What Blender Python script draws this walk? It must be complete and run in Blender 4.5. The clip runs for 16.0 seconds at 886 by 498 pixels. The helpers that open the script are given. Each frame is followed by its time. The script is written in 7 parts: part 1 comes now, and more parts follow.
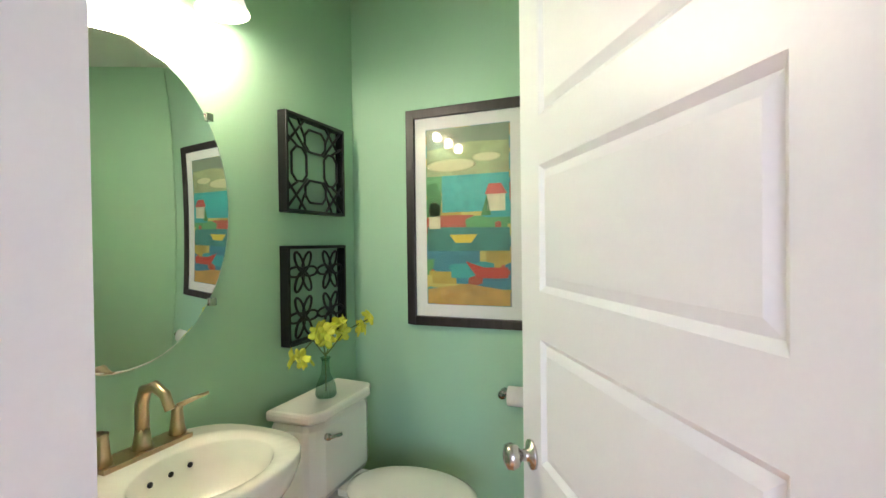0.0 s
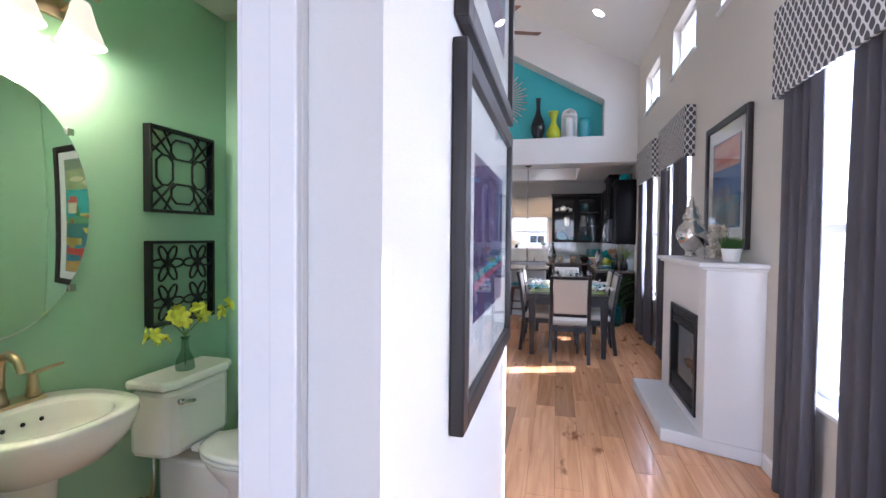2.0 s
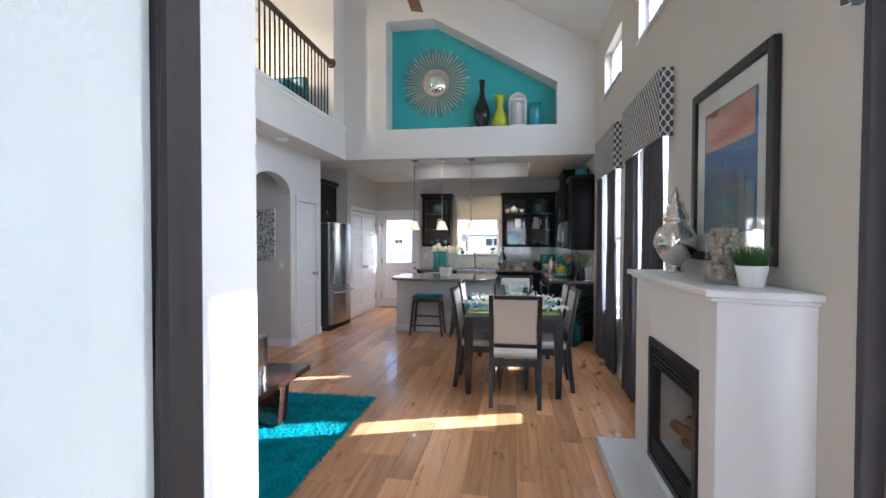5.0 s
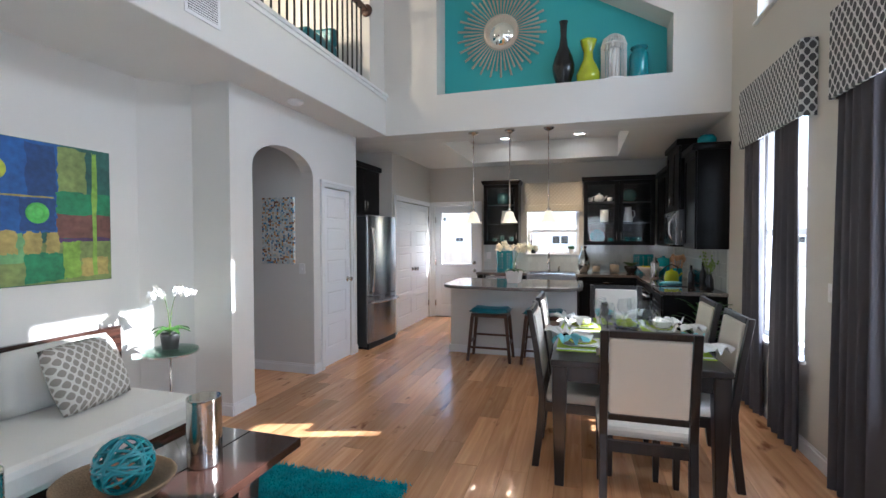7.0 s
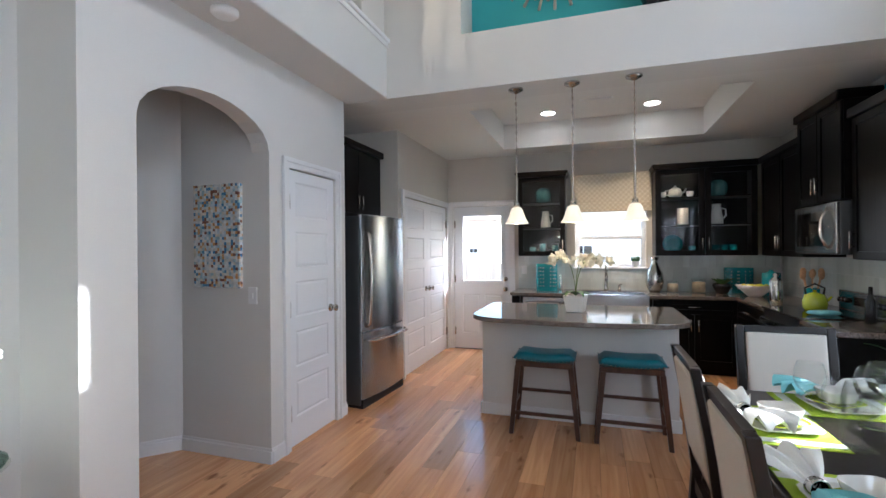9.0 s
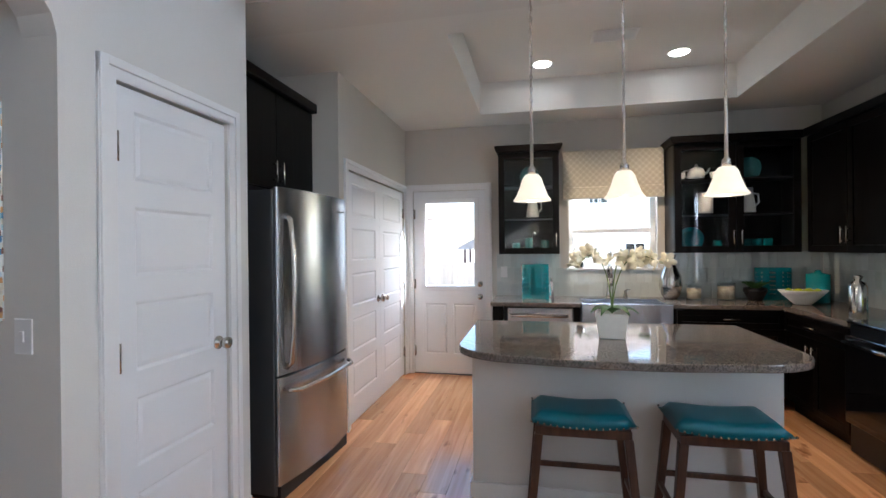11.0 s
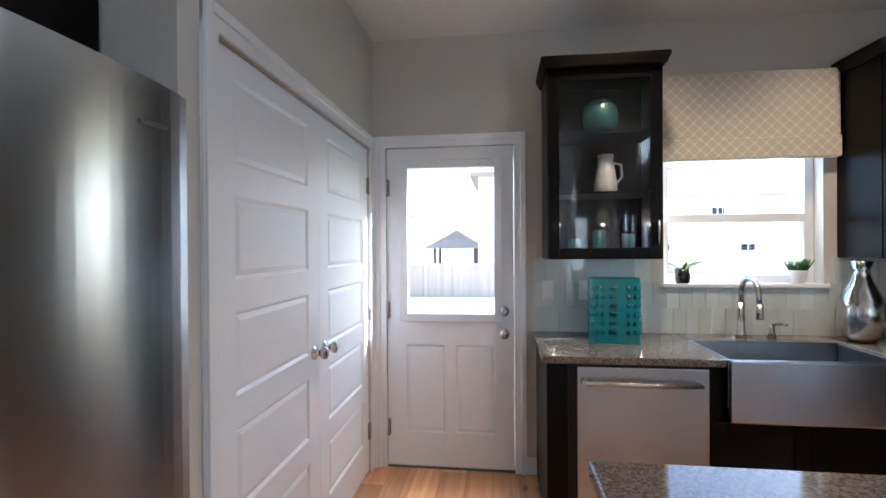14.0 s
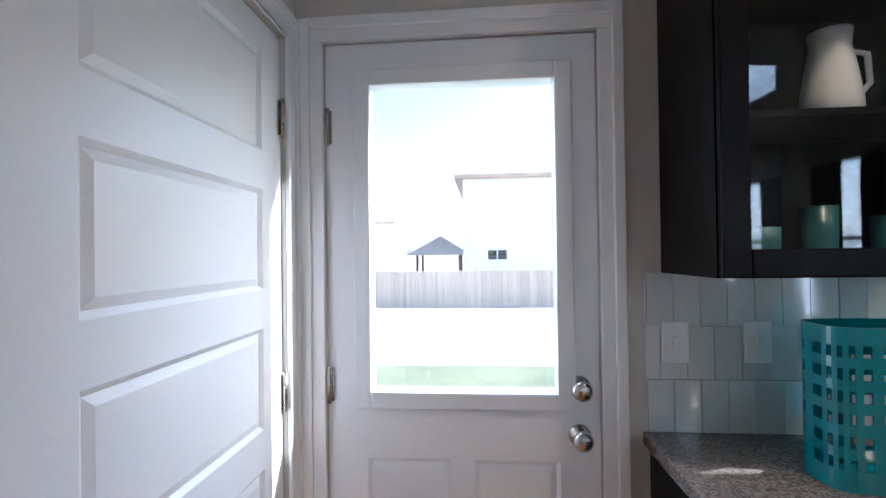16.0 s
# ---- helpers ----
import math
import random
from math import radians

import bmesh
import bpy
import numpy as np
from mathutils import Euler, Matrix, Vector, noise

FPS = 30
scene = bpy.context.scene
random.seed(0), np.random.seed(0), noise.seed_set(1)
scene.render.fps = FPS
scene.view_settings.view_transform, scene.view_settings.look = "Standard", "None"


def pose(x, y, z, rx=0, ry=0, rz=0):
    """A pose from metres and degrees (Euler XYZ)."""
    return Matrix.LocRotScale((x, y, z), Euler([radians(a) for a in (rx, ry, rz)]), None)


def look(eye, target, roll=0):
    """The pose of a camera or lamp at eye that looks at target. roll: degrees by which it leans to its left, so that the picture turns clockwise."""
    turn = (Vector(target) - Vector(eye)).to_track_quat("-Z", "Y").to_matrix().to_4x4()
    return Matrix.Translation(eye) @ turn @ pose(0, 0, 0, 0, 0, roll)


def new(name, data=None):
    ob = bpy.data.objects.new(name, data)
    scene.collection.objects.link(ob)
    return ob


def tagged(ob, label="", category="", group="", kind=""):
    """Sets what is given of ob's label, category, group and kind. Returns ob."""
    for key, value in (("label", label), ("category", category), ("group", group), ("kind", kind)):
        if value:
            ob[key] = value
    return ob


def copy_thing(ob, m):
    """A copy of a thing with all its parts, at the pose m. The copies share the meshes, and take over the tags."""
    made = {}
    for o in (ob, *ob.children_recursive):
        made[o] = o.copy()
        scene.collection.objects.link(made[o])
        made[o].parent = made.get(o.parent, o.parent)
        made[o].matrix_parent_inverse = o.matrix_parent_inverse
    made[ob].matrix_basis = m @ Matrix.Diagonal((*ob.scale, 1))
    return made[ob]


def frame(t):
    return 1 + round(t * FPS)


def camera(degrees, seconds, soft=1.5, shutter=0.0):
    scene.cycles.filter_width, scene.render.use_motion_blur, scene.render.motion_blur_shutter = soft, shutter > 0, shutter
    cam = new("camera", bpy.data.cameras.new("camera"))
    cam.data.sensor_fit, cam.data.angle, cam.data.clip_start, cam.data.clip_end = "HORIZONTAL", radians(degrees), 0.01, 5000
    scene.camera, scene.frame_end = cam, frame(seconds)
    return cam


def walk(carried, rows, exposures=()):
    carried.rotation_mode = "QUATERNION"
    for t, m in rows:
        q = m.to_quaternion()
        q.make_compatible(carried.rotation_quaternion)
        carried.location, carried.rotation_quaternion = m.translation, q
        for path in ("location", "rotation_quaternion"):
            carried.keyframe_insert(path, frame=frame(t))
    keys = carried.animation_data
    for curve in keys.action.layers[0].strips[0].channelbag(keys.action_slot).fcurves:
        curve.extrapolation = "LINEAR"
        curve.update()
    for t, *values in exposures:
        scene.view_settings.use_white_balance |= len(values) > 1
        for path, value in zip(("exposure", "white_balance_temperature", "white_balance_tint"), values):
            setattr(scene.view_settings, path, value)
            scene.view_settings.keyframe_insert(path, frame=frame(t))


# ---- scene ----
cam = camera(88.3, 16.0)
METRES, EYE, TILT, LEAN, TURN = 10.8, 1.405, -0.8, 0.317, 21.6
ROWS = [
    (0.0, 0.0, 0.0, 0.0, 0.0, 0.17, 0.39),
    (0.5, 0.0065, -0.0139, 0.0006, -4.15, 0.12, 0.86),
    (1.0, 0.0178, -0.0274, 0.002, -6.41, -0.16, 0.83),
    (1.5, 0.0323, -0.0395, 0.0028, -6.7, -0.26, 0.03),
    (2.0, 0.0433, -0.0446, 0.003, -7.59, -0.74, -0.76),
    (2.5, 0.0528, -0.0389, 0.0031, -10.19, -1.65, -0.91),
    (3.0, 0.065, -0.0296, 0.0041, -14.12, -2.14, -0.44),
    (5.5, 0.1145, 0.0987, 0.0098, -11.19, 0.09, -0.05),
    (6.0, 0.1213, 0.1346, 0.0096, -7.52, 0.08, -0.23),
    (6.5, 0.1255, 0.1732, 0.0092, -5.46, -0.29, -0.35),
    (7.0, 0.1289, 0.2152, 0.009, -4.93, -0.61, -0.13),
    (7.5, 0.1309, 0.2607, 0.0102, -5.07, -0.39, -0.03),
    (8.0, 0.1301, 0.3067, 0.0104, -4.91, 0.35, 0.15),
    (8.5, 0.1318, 0.3484, 0.0101, -3.84, 0.75, 0.17),
    (9.0, 0.1313, 0.3848, 0.0091, -3.36, 0.81, 0.21),
    (11.5, 0.1293, 0.5559, 0.008, -11.34, 0.81, 0.72),
    (12.0, 0.131, 0.5902, 0.0083, -11.66, 0.88, 0.99),
    (12.5, 0.1329, 0.625, 0.0087, -12.44, 0.59, 0.92),
    (13.0, 0.1381, 0.6575, 0.0087, -13.05, 0.53, 0.72),
    (13.5, 0.1425, 0.6905, 0.0106, -13.63, 0.31, 0.32),
    (14.0, 0.1468, 0.7255, 0.0112, -14.54, 0.58, 0.27),
    (14.5, 0.1525, 0.7603, 0.0116, -15.46, 0.96, 0.45),
    (15.0, 0.1617, 0.7966, 0.0131, -15.95, 1.02, 0.83),
    (15.5, 0.1701, 0.8315, 0.0126, -16.51, 1.48, 0.77),
    (16.0, 0.1768, 0.8641, 0.0123, -16.81, 1.43, 0.66),
]
walk(cam, [(t, pose(0, 0, EYE, TILT, LEAN, TURN) @ pose(METRES * x, METRES * y, METRES * z, 90 + pitch, roll, yaw)) for t, x, y, z, yaw, pitch, roll in ROWS],
     exposures=[(0, 2.78, 5700, 22), (1.0, 2.7, 5650, 21), (3.0, 2.5, 5050, 21), (5.5, 2.43, 5450, 10), (9.0, 2.55, 5500, 10), (12.5, 2.58, 5450, 9), (16.0, 2.1, 5150, 10)])

# ---- world and light ----
world = bpy.data.worlds.new("world")
scene.world = world
world.use_nodes = True
wn = world.node_tree
sky = wn.nodes.new("ShaderNodeTexSky")
sky.sky_type, sky.sun_disc = "NISHITA", False
SUN_FROM = Vector((1.0, 0.34, 0.594)).normalized()
sky.sun_elevation = math.asin(SUN_FROM.z)
sky.sun_rotation = math.atan2(SUN_FROM.x, SUN_FROM.y)
sky.air_density, sky.dust_density, sky.ozone_density = 1.0, 2.0, 0.8
wn.links.new(sky.outputs["Color"], wn.nodes["Background"].inputs["Color"])
wn.nodes["Background"].inputs["Strength"].default_value = 0.15
sun = new("sun", bpy.data.lights.new("sun", "SUN"))
sun.data.energy, sun.data.angle, sun.data.color = 4.0, radians(0.5), (1.0, 0.95, 0.87)
sun.matrix_world = look(SUN_FROM * 30, (0, 0, 0))


def area(name, place, target, w, h, watts, colour=(0.88, 0.94, 1.0)):
    lamp = new(name, bpy.data.lights.new(name, "AREA"))
    lamp.data.shape, lamp.data.size, lamp.data.size_y = "RECTANGLE", w, h
    lamp.data.energy, lamp.data.color = watts, colour
    lamp.matrix_world = look(place, target)
    return lamp


def bulb(name, place, watts, colour=(1.0, 0.78, 0.52), size=0.03):
    lamp = new(name, bpy.data.lights.new(name, "POINT"))
    lamp.data.energy, lamp.data.color, lamp.data.shadow_soft_size = watts, colour, size
    lamp.location = place
    return lamp


# daylight in the openings of the windows
for yc in (6.8, 5.23, 2.16, 0.58):
    area("window_daylight", (2.02, yc, 1.45), (0, yc, 1.2), 0.9, 1.6, 9)
for yc in (6.82, 5.18, 3.55, 1.9):
    area("clerestory_daylight", (2.02, yc, 3.6), (0, yc, 2.6), 0.85, 0.5, 1.6)
# lamps added outside, above the door and sink window, unseen, to brighten the kitchen
area("back_door_daylight", (-1.72, 11.0, 2.35), (-1.5, 8.6, 0.4), 0.7, 0.5, 14)
area("sink_window_daylight", (0.0, 11.0, 2.5), (-0.3, 8.4, 0.6), 0.9, 0.5, 14)
# fill lamp added behind the start, in a made-up opening, to brighten the entry
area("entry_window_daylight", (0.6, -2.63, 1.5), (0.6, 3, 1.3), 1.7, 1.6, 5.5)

# ---- materials ----


def mat(name, colour, rough=0.5, metal=0.0, grain=40.0, vary=0.06, bump=0.02, big=1.5, coat=0.0, each=0.0, emit=None, power=0.0, glass=0.0):
    m = bpy.data.materials.new(name)
    m.use_nodes = True
    nt = m.node_tree
    b = nt.nodes["Principled BSDF"]
    b.inputs["Roughness"].default_value, b.inputs["Metallic"].default_value = rough, metal
    b.inputs["Coat Weight"].default_value = coat
    b.inputs["Transmission Weight"].default_value = glass
    co = nt.nodes.new("ShaderNodeTexCoord")
    n1, n2 = nt.nodes.new("ShaderNodeTexNoise"), nt.nodes.new("ShaderNodeTexNoise")
    n1.inputs["Scale"].default_value, n2.inputs["Scale"].default_value = grain, big
    n1.inputs["Detail"].default_value = 4
    for n in (n1, n2):
        nt.links.new(co.outputs["Object"], n.inputs["Vector"])
    add = nt.nodes.new("ShaderNodeMath")
    add.operation = "ADD"
    nt.links.new(n1.outputs["Fac"], add.inputs[0])
    nt.links.new(n2.outputs["Fac"], add.inputs[1])
    ramp = nt.nodes.new("ShaderNodeMapRange")
    ramp.inputs["From Min"].default_value, ramp.inputs["From Max"].default_value = 0.6, 1.4
    ramp.inputs["To Min"].default_value, ramp.inputs["To Max"].default_value = 1 - vary, 1 + vary
    nt.links.new(add.outputs[0], ramp.inputs["Value"])
    hsv = nt.nodes.new("ShaderNodeHueSaturation")
    hsv.inputs["Color"].default_value = (*colour, 1)
    last = ramp.outputs["Result"]
    if each:
        info, r2, mul = nt.nodes.new("ShaderNodeObjectInfo"), nt.nodes.new("ShaderNodeMapRange"), nt.nodes.new("ShaderNodeMath")
        r2.inputs["To Min"].default_value, r2.inputs["To Max"].default_value = 1 - each, 1 + each
        nt.links.new(info.outputs["Random"], r2.inputs["Value"])
        mul.operation = "MULTIPLY"
        nt.links.new(last, mul.inputs[0])
        nt.links.new(r2.outputs["Result"], mul.inputs[1])
        last = mul.outputs[0]
    nt.links.new(last, hsv.inputs["Value"])
    nt.links.new(hsv.outputs["Color"], b.inputs["Base Color"])
    if bump:
        bp = nt.nodes.new("ShaderNodeBump")
        bp.inputs["Strength"].default_value, bp.inputs["Distance"].default_value = min(1, bump * 10), 0.002
        nt.links.new(n1.outputs["Fac"], bp.inputs["Height"])
        nt.links.new(bp.outputs["Normal"], b.inputs["Normal"])
    if emit:
        b.inputs["Emission Color"].default_value, b.inputs["Emission Strength"].default_value = (*emit, 1), power
    return m


def base_node(m):
    return m.node_tree.nodes["Principled BSDF"]


def wood(name, dark, light, rough=0.35, along="Y", scale=1.0, each=0.0, knots=False, coat=0.0):
    """Wood with its grain along one axis of the object."""
    m = bpy.data.materials.new(name)
    m.use_nodes = True
    nt = m.node_tree
    b = nt.nodes["Principled BSDF"]
    b.inputs["Roughness"].default_value, b.inputs["Coat Weight"].default_value = rough, coat
    co, mp = nt.nodes.new("ShaderNodeTexCoord"), nt.nodes.new("ShaderNodeMapping")
    s = {"X": (1.2, 22, 22), "Y": (22, 1.2, 22), "Z": (22, 22, 1.2)}[along]
    mp.inputs["Scale"].default_value = [v * scale for v in s]
    nt.links.new(co.outputs["Object"], mp.inputs["Vector"])
    n = nt.nodes.new("ShaderNodeTexNoise")
    n.inputs["Scale"].default_value, n.inputs["Detail"].default_value, n.inputs["Distortion"].default_value = 1.5, 6, 0.8
    nt.links.new(mp.outputs["Vector"], n.inputs["Vector"])
    cr = nt.nodes.new("ShaderNodeValToRGB")
    cr.color_ramp.elements[0].position, cr.color_ramp.elements[1].position = 0.3, 0.72
    cr.color_ramp.elements[0].color, cr.color_ramp.elements[1].color = (*dark, 1), (*light, 1)
    nt.links.new(n.outputs["Fac"], cr.inputs["Fac"])
    col = cr.outputs["Color"]
    if each:
        info = nt.nodes.new("ShaderNodeObjectInfo")
        off = nt.nodes.new("ShaderNodeVectorMath")
        off.operation = "SCALE"
        off.inputs[0].default_value = (37, 53, 11)
        nt.links.new(info.outputs["Random"], off.inputs["Scale"])
        nt.links.new(off.outputs["Vector"], mp.inputs["Location"])
        hsv, r2 = nt.nodes.new("ShaderNodeHueSaturation"), nt.nodes.new("ShaderNodeMapRange")
        r2.inputs["To Min"].default_value, r2.inputs["To Max"].default_value = 1 - each, 1 + each * 0.7
        nt.links.new(info.outputs["Random"], r2.inputs["Value"])
        nt.links.new(r2.outputs["Result"], hsv.inputs["Value"])
        nt.links.new(col, hsv.inputs["Color"])
        col = hsv.outputs["Color"]
    if knots:
        k, kr, mix = nt.nodes.new("ShaderNodeTexNoise"), nt.nodes.new("ShaderNodeValToRGB"), nt.nodes.new("ShaderNodeMixRGB")
        mk = nt.nodes.new("ShaderNodeMapping")
        mk.inputs["Scale"].default_value = (9, 3.2, 9)
        nt.links.new(co.outputs["Object"], mk.inputs["Vector"])
        if each:
            nt.links.new(off.outputs["Vector"], mk.inputs["Location"])
        nt.links.new(mk.outputs["Vector"], k.inputs["Vector"])
        k.inputs["Scale"].default_value, k.inputs["Detail"].default_value = 1.0, 3
        kr.color_ramp.elements[0].position, kr.color_ramp.elements[1].position = 0.64, 0.74
        kr.color_ramp.elements[0].color, kr.color_ramp.elements[1].color = (1, 1, 1, 1), (0.42, 0.33, 0.28, 1)
        nt.links.new(k.outputs["Fac"], kr.inputs["Fac"])
        mix.blend_type = "MULTIPLY"
        mix.inputs["Fac"].default_value = 1
        nt.links.new(col, mix.inputs[1])
        nt.links.new(kr.outputs["Color"], mix.inputs[2])
        col = mix.outputs["Color"]
    nt.links.new(col, b.inputs["Base Color"])
    bp = nt.nodes.new("ShaderNodeBump")
    bp.inputs["Strength"].default_value, bp.inputs["Distance"].default_value = 0.25, 0.002
    nt.links.new(n.outputs["Fac"], bp.inputs["Height"])
    nt.links.new(bp.outputs["Normal"], b.inputs["Normal"])
    return m


def lattice(name, ground_colour, line_colour, su, sv, axes=("Y", "Z"), wide=0.45, rough=0.85):
    """Woven fabric with an ogee lattice of lines."""
    m = mat(name, ground_colour, rough, grain=300, bump=0.03)
    nt = m.node_tree
    co, sep = nt.nodes.new("ShaderNodeTexCoord"), nt.nodes.new("ShaderNodeSeparateXYZ")
    nt.links.new(co.outputs["Object"], sep.inputs[0])

    def op(kind, a, b=0.0):
        n = nt.nodes.new("ShaderNodeMath")
        n.operation = kind
        for i, v in enumerate((a, b)):
            if isinstance(v, (int, float)):
                n.inputs[i].default_value = v
            else:
                nt.links.new(v, n.inputs[i])
        return n.outputs[0]
    across = op("ADD", sep.outputs["X"], sep.outputs["Y"]) if axes[0] == "XY" else sep.outputs[axes[0]]
    cu = op("COSINE", op("MULTIPLY", across, su))
    cv = op("COSINE", op("MULTIPLY", sep.outputs[axes[1]], sv))
    near = op("LESS_THAN", op("ABSOLUTE", op("ADD", cu, cv)), wide)
    mix = nt.nodes.new("ShaderNodeMixRGB")
    nt.links.new(near, mix.inputs["Fac"])
    b = base_node(m)
    src = b.inputs["Base Color"].links[0].from_socket
    nt.links.new(src, mix.inputs[1])
    mix.inputs[2].default_value = (*line_colour, 1)
    nt.links.new(mix.outputs["Color"], b.inputs["Base Color"])
    return m


def blotches(name, colours, scale=6.0, rough=0.6, stretch=(1, 1, 1), cells=True):
    """Painted canvas: patches of several colours over one another."""
    m = bpy.data.materials.new(name)
    m.use_nodes = True
    nt = m.node_tree
    b = nt.nodes["Principled BSDF"]
    b.inputs["Roughness"].default_value = rough
    co, mp = nt.nodes.new("ShaderNodeTexCoord"), nt.nodes.new("ShaderNodeMapping")
    mp.inputs["Scale"].default_value = stretch
    nt.links.new(co.outputs["Object"], mp.inputs["Vector"])
    v = nt.nodes.new("ShaderNodeTexVoronoi")
    v.distance = "CHEBYCHEV"
    v.inputs["Scale"].default_value, v.inputs["Randomness"].default_value = scale, 0.75
    n = nt.nodes.new("ShaderNodeTexNoise")
    n.inputs["Scale"].default_value, n.inputs["Detail"].default_value = scale * 0.8, 6
    nt.links.new(mp.outputs["Vector"], v.inputs["Vector"])
    nt.links.new(mp.outputs["Vector"], n.inputs["Vector"])
    cr = nt.nodes.new("ShaderNodeValToRGB")
    cr.color_ramp.interpolation = "CONSTANT" if cells else "LINEAR"
    while len(cr.color_ramp.elements) < len(colours):
        cr.color_ramp.elements.new(0.5)
    for i, c in enumerate(colours):
        cr.color_ramp.elements[i].position = (0.0 if cells else 0.25) + i / len(colours) * (1 if cells else 0.6)
        cr.color_ramp.elements[i].color = (*c, 1)
    if cells:
        sp = nt.nodes.new("ShaderNodeSeparateColor")
        nt.links.new(v.outputs["Color"], sp.inputs[0])
        nt.links.new(sp.outputs[0], cr.inputs["Fac"])
    else:
        nt.links.new(n.outputs["Fac"], cr.inputs["Fac"])
    hsv, r = nt.nodes.new("ShaderNodeHueSaturation"), nt.nodes.new("ShaderNodeMapRange")
    r.inputs["To Min"].default_value, r.inputs["To Max"].default_value = 0.5, 1.5
    nt.links.new(n.outputs["Fac"], r.inputs["Value"])
    nt.links.new(r.outputs["Result"], hsv.inputs["Value"])
    nt.links.new(cr.outputs["Color"], hsv.inputs["Color"])
    nt.links.new(hsv.outputs["Color"], b.inputs["Base Color"])
    bp = nt.nodes.new("ShaderNodeBump")
    bp.inputs["Strength"].default_value, bp.inputs["Distance"].default_value = 0.3, 0.002
    nt.links.new(n.outputs["Fac"], bp.inputs["Height"])
    nt.links.new(bp.outputs["Normal"], b.inputs["Normal"])
    return m


def emitter(name, colour, power):
    m = mat(name, (0.9, 0.88, 0.85), 0.4, emit=colour, power=power, bump=0)
    return m


WALL = mat("warm_white_wall_paint", (0.70, 0.685, 0.655), 0.75, grain=220, vary=0.02, bump=0.03)
GREYW = mat("greige_wall_paint", (0.59, 0.56, 0.505), 0.75, grain=220, vary=0.02, bump=0.03)
CEIL = mat("ceiling_paint", (0.74, 0.73, 0.70), 0.85, grain=180, vary=0.02, bump=0.04)
TRIM = mat("white_trim_paint", (0.80, 0.80, 0.80), 0.35, grain=90, vary=0.015, bump=0.008)
DOORP = mat("white_door_paint", (0.80, 0.81, 0.83), 0.35, grain=120, vary=0.015, bump=0.01)
GREEN = mat("sea_green_wall_paint", (0.36, 0.58, 0.40), 0.6, grain=220, vary=0.02, bump=0.03)
TEALP = mat("teal_niche_paint", (0.06, 0.42, 0.45), 0.6, grain=220, vary=0.03, bump=0.03)
PLANK = wood("hickory_plank", (0.56, 0.265, 0.115), (0.76, 0.42, 0.205), 0.26, "Y", 0.7, each=0.3, knots=True, coat=0.22)
GAP = mat("floor_gap", (0.05, 0.028, 0.015), 0.8)
ESPRESSO = wood("espresso_wood", (0.008, 0.0055, 0.005), (0.02, 0.013, 0.011), 0.28, "Z")
CABWOOD = wood("espresso_cabinet_wood", (0.0025, 0.002, 0.0018), (0.005, 0.0038, 0.0034), 0.3, "Z")
base_node(CABWOOD).inputs["Specular IOR Level"].default_value = 0.12
TABLEW = wood("dark_walnut", (0.022, 0.011, 0.009), (0.06, 0.026, 0.018), 0.16, "Y", coat=0.4)
STOOLW = wood("brown_stool_wood", (0.045, 0.017, 0.01), (0.11, 0.045, 0.025), 0.35, "Z")
STEEL = mat("brushed_steel", (0.45, 0.47, 0.495), 0.25, 1.0, grain=150, vary=0.05, bump=0.004)
base_node(STEEL).inputs["Anisotropic"].default_value, base_node(STEEL).inputs["Anisotropic Rotation"].default_value = 0.8, 0.25
brush = STEEL.node_tree.nodes.new("ShaderNodeTangent")
brush.direction_type, brush.axis = "RADIAL", "Z"
STEEL.node_tree.links.new(brush.outputs["Tangent"], base_node(STEEL).inputs["Tangent"])
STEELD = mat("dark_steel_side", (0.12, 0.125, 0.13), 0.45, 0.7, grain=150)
NICKEL = mat("satin_nickel", (0.55, 0.52, 0.48), 0.25, 1.0, bump=0.003)
BRONZE = mat("champagne_bronze", (0.55, 0.42, 0.27), 0.28, 1.0, bump=0.003)
CERAMIC = mat("white_ceramic", (0.82, 0.80, 0.74), 0.12, coat=0.5, bump=0.002, vary=0.01)
BLACK = mat("black_metal", (0.008, 0.008, 0.009), 0.35, 0.3)
BLACKG = mat("black_glass", (0.006, 0.006, 0.007), 0.05, coat=0.6, bump=0)
DARKV = mat("dark_vase_glaze", (0.012, 0.012, 0.014), 0.2)
LIMEV = mat("lime_glaze", (0.42, 0.50, 0.02), 0.12, coat=0.6)
TEALV = mat("teal_glaze", (0.014, 0.23, 0.27), 0.15, coat=0.5)
WHITEV = mat("white_glaze", (0.78, 0.77, 0.75), 0.3)
CREAMF = mat("cream_upholstery", (0.66, 0.61, 0.54), 0.9, grain=400, vary=0.06, bump=0.05)
SOFAF = mat("ivory_sofa_fabric", (0.78, 0.76, 0.71), 0.92, grain=350, vary=0.06, bump=0.05)
CURT = mat("grey_curtain_cloth", (0.085, 0.08, 0.092), 0.9, grain=420, vary=0.12, bump=0.05)
TEALL = mat("teal_leather", (0.004, 0.13, 0.165), 0.38, grain=160, vary=0.1, bump=0.04)
RUGM = mat("teal_shag", (0.004, 0.26, 0.31), 0.95, grain=120, vary=0.5, bump=0.09, big=9)
LEAF = mat("leaf_green", (0.045, 0.13, 0.02), 0.45, grain=60, vary=0.3)
LEAF2 = mat("yellow_green_leaf", (0.16, 0.26, 0.03), 0.45, grain=60, vary=0.3)
PETALW = mat("white_petal", (0.85, 0.84, 0.82), 0.5, grain=60)
PETALC = mat("cream_petal", (0.86, 0.78, 0.58), 0.5, grain=60, vary=0.15)
PETALY = mat("lime_yellow_petal", (0.62, 0.66, 0.05), 0.5, grain=60, vary=0.2)
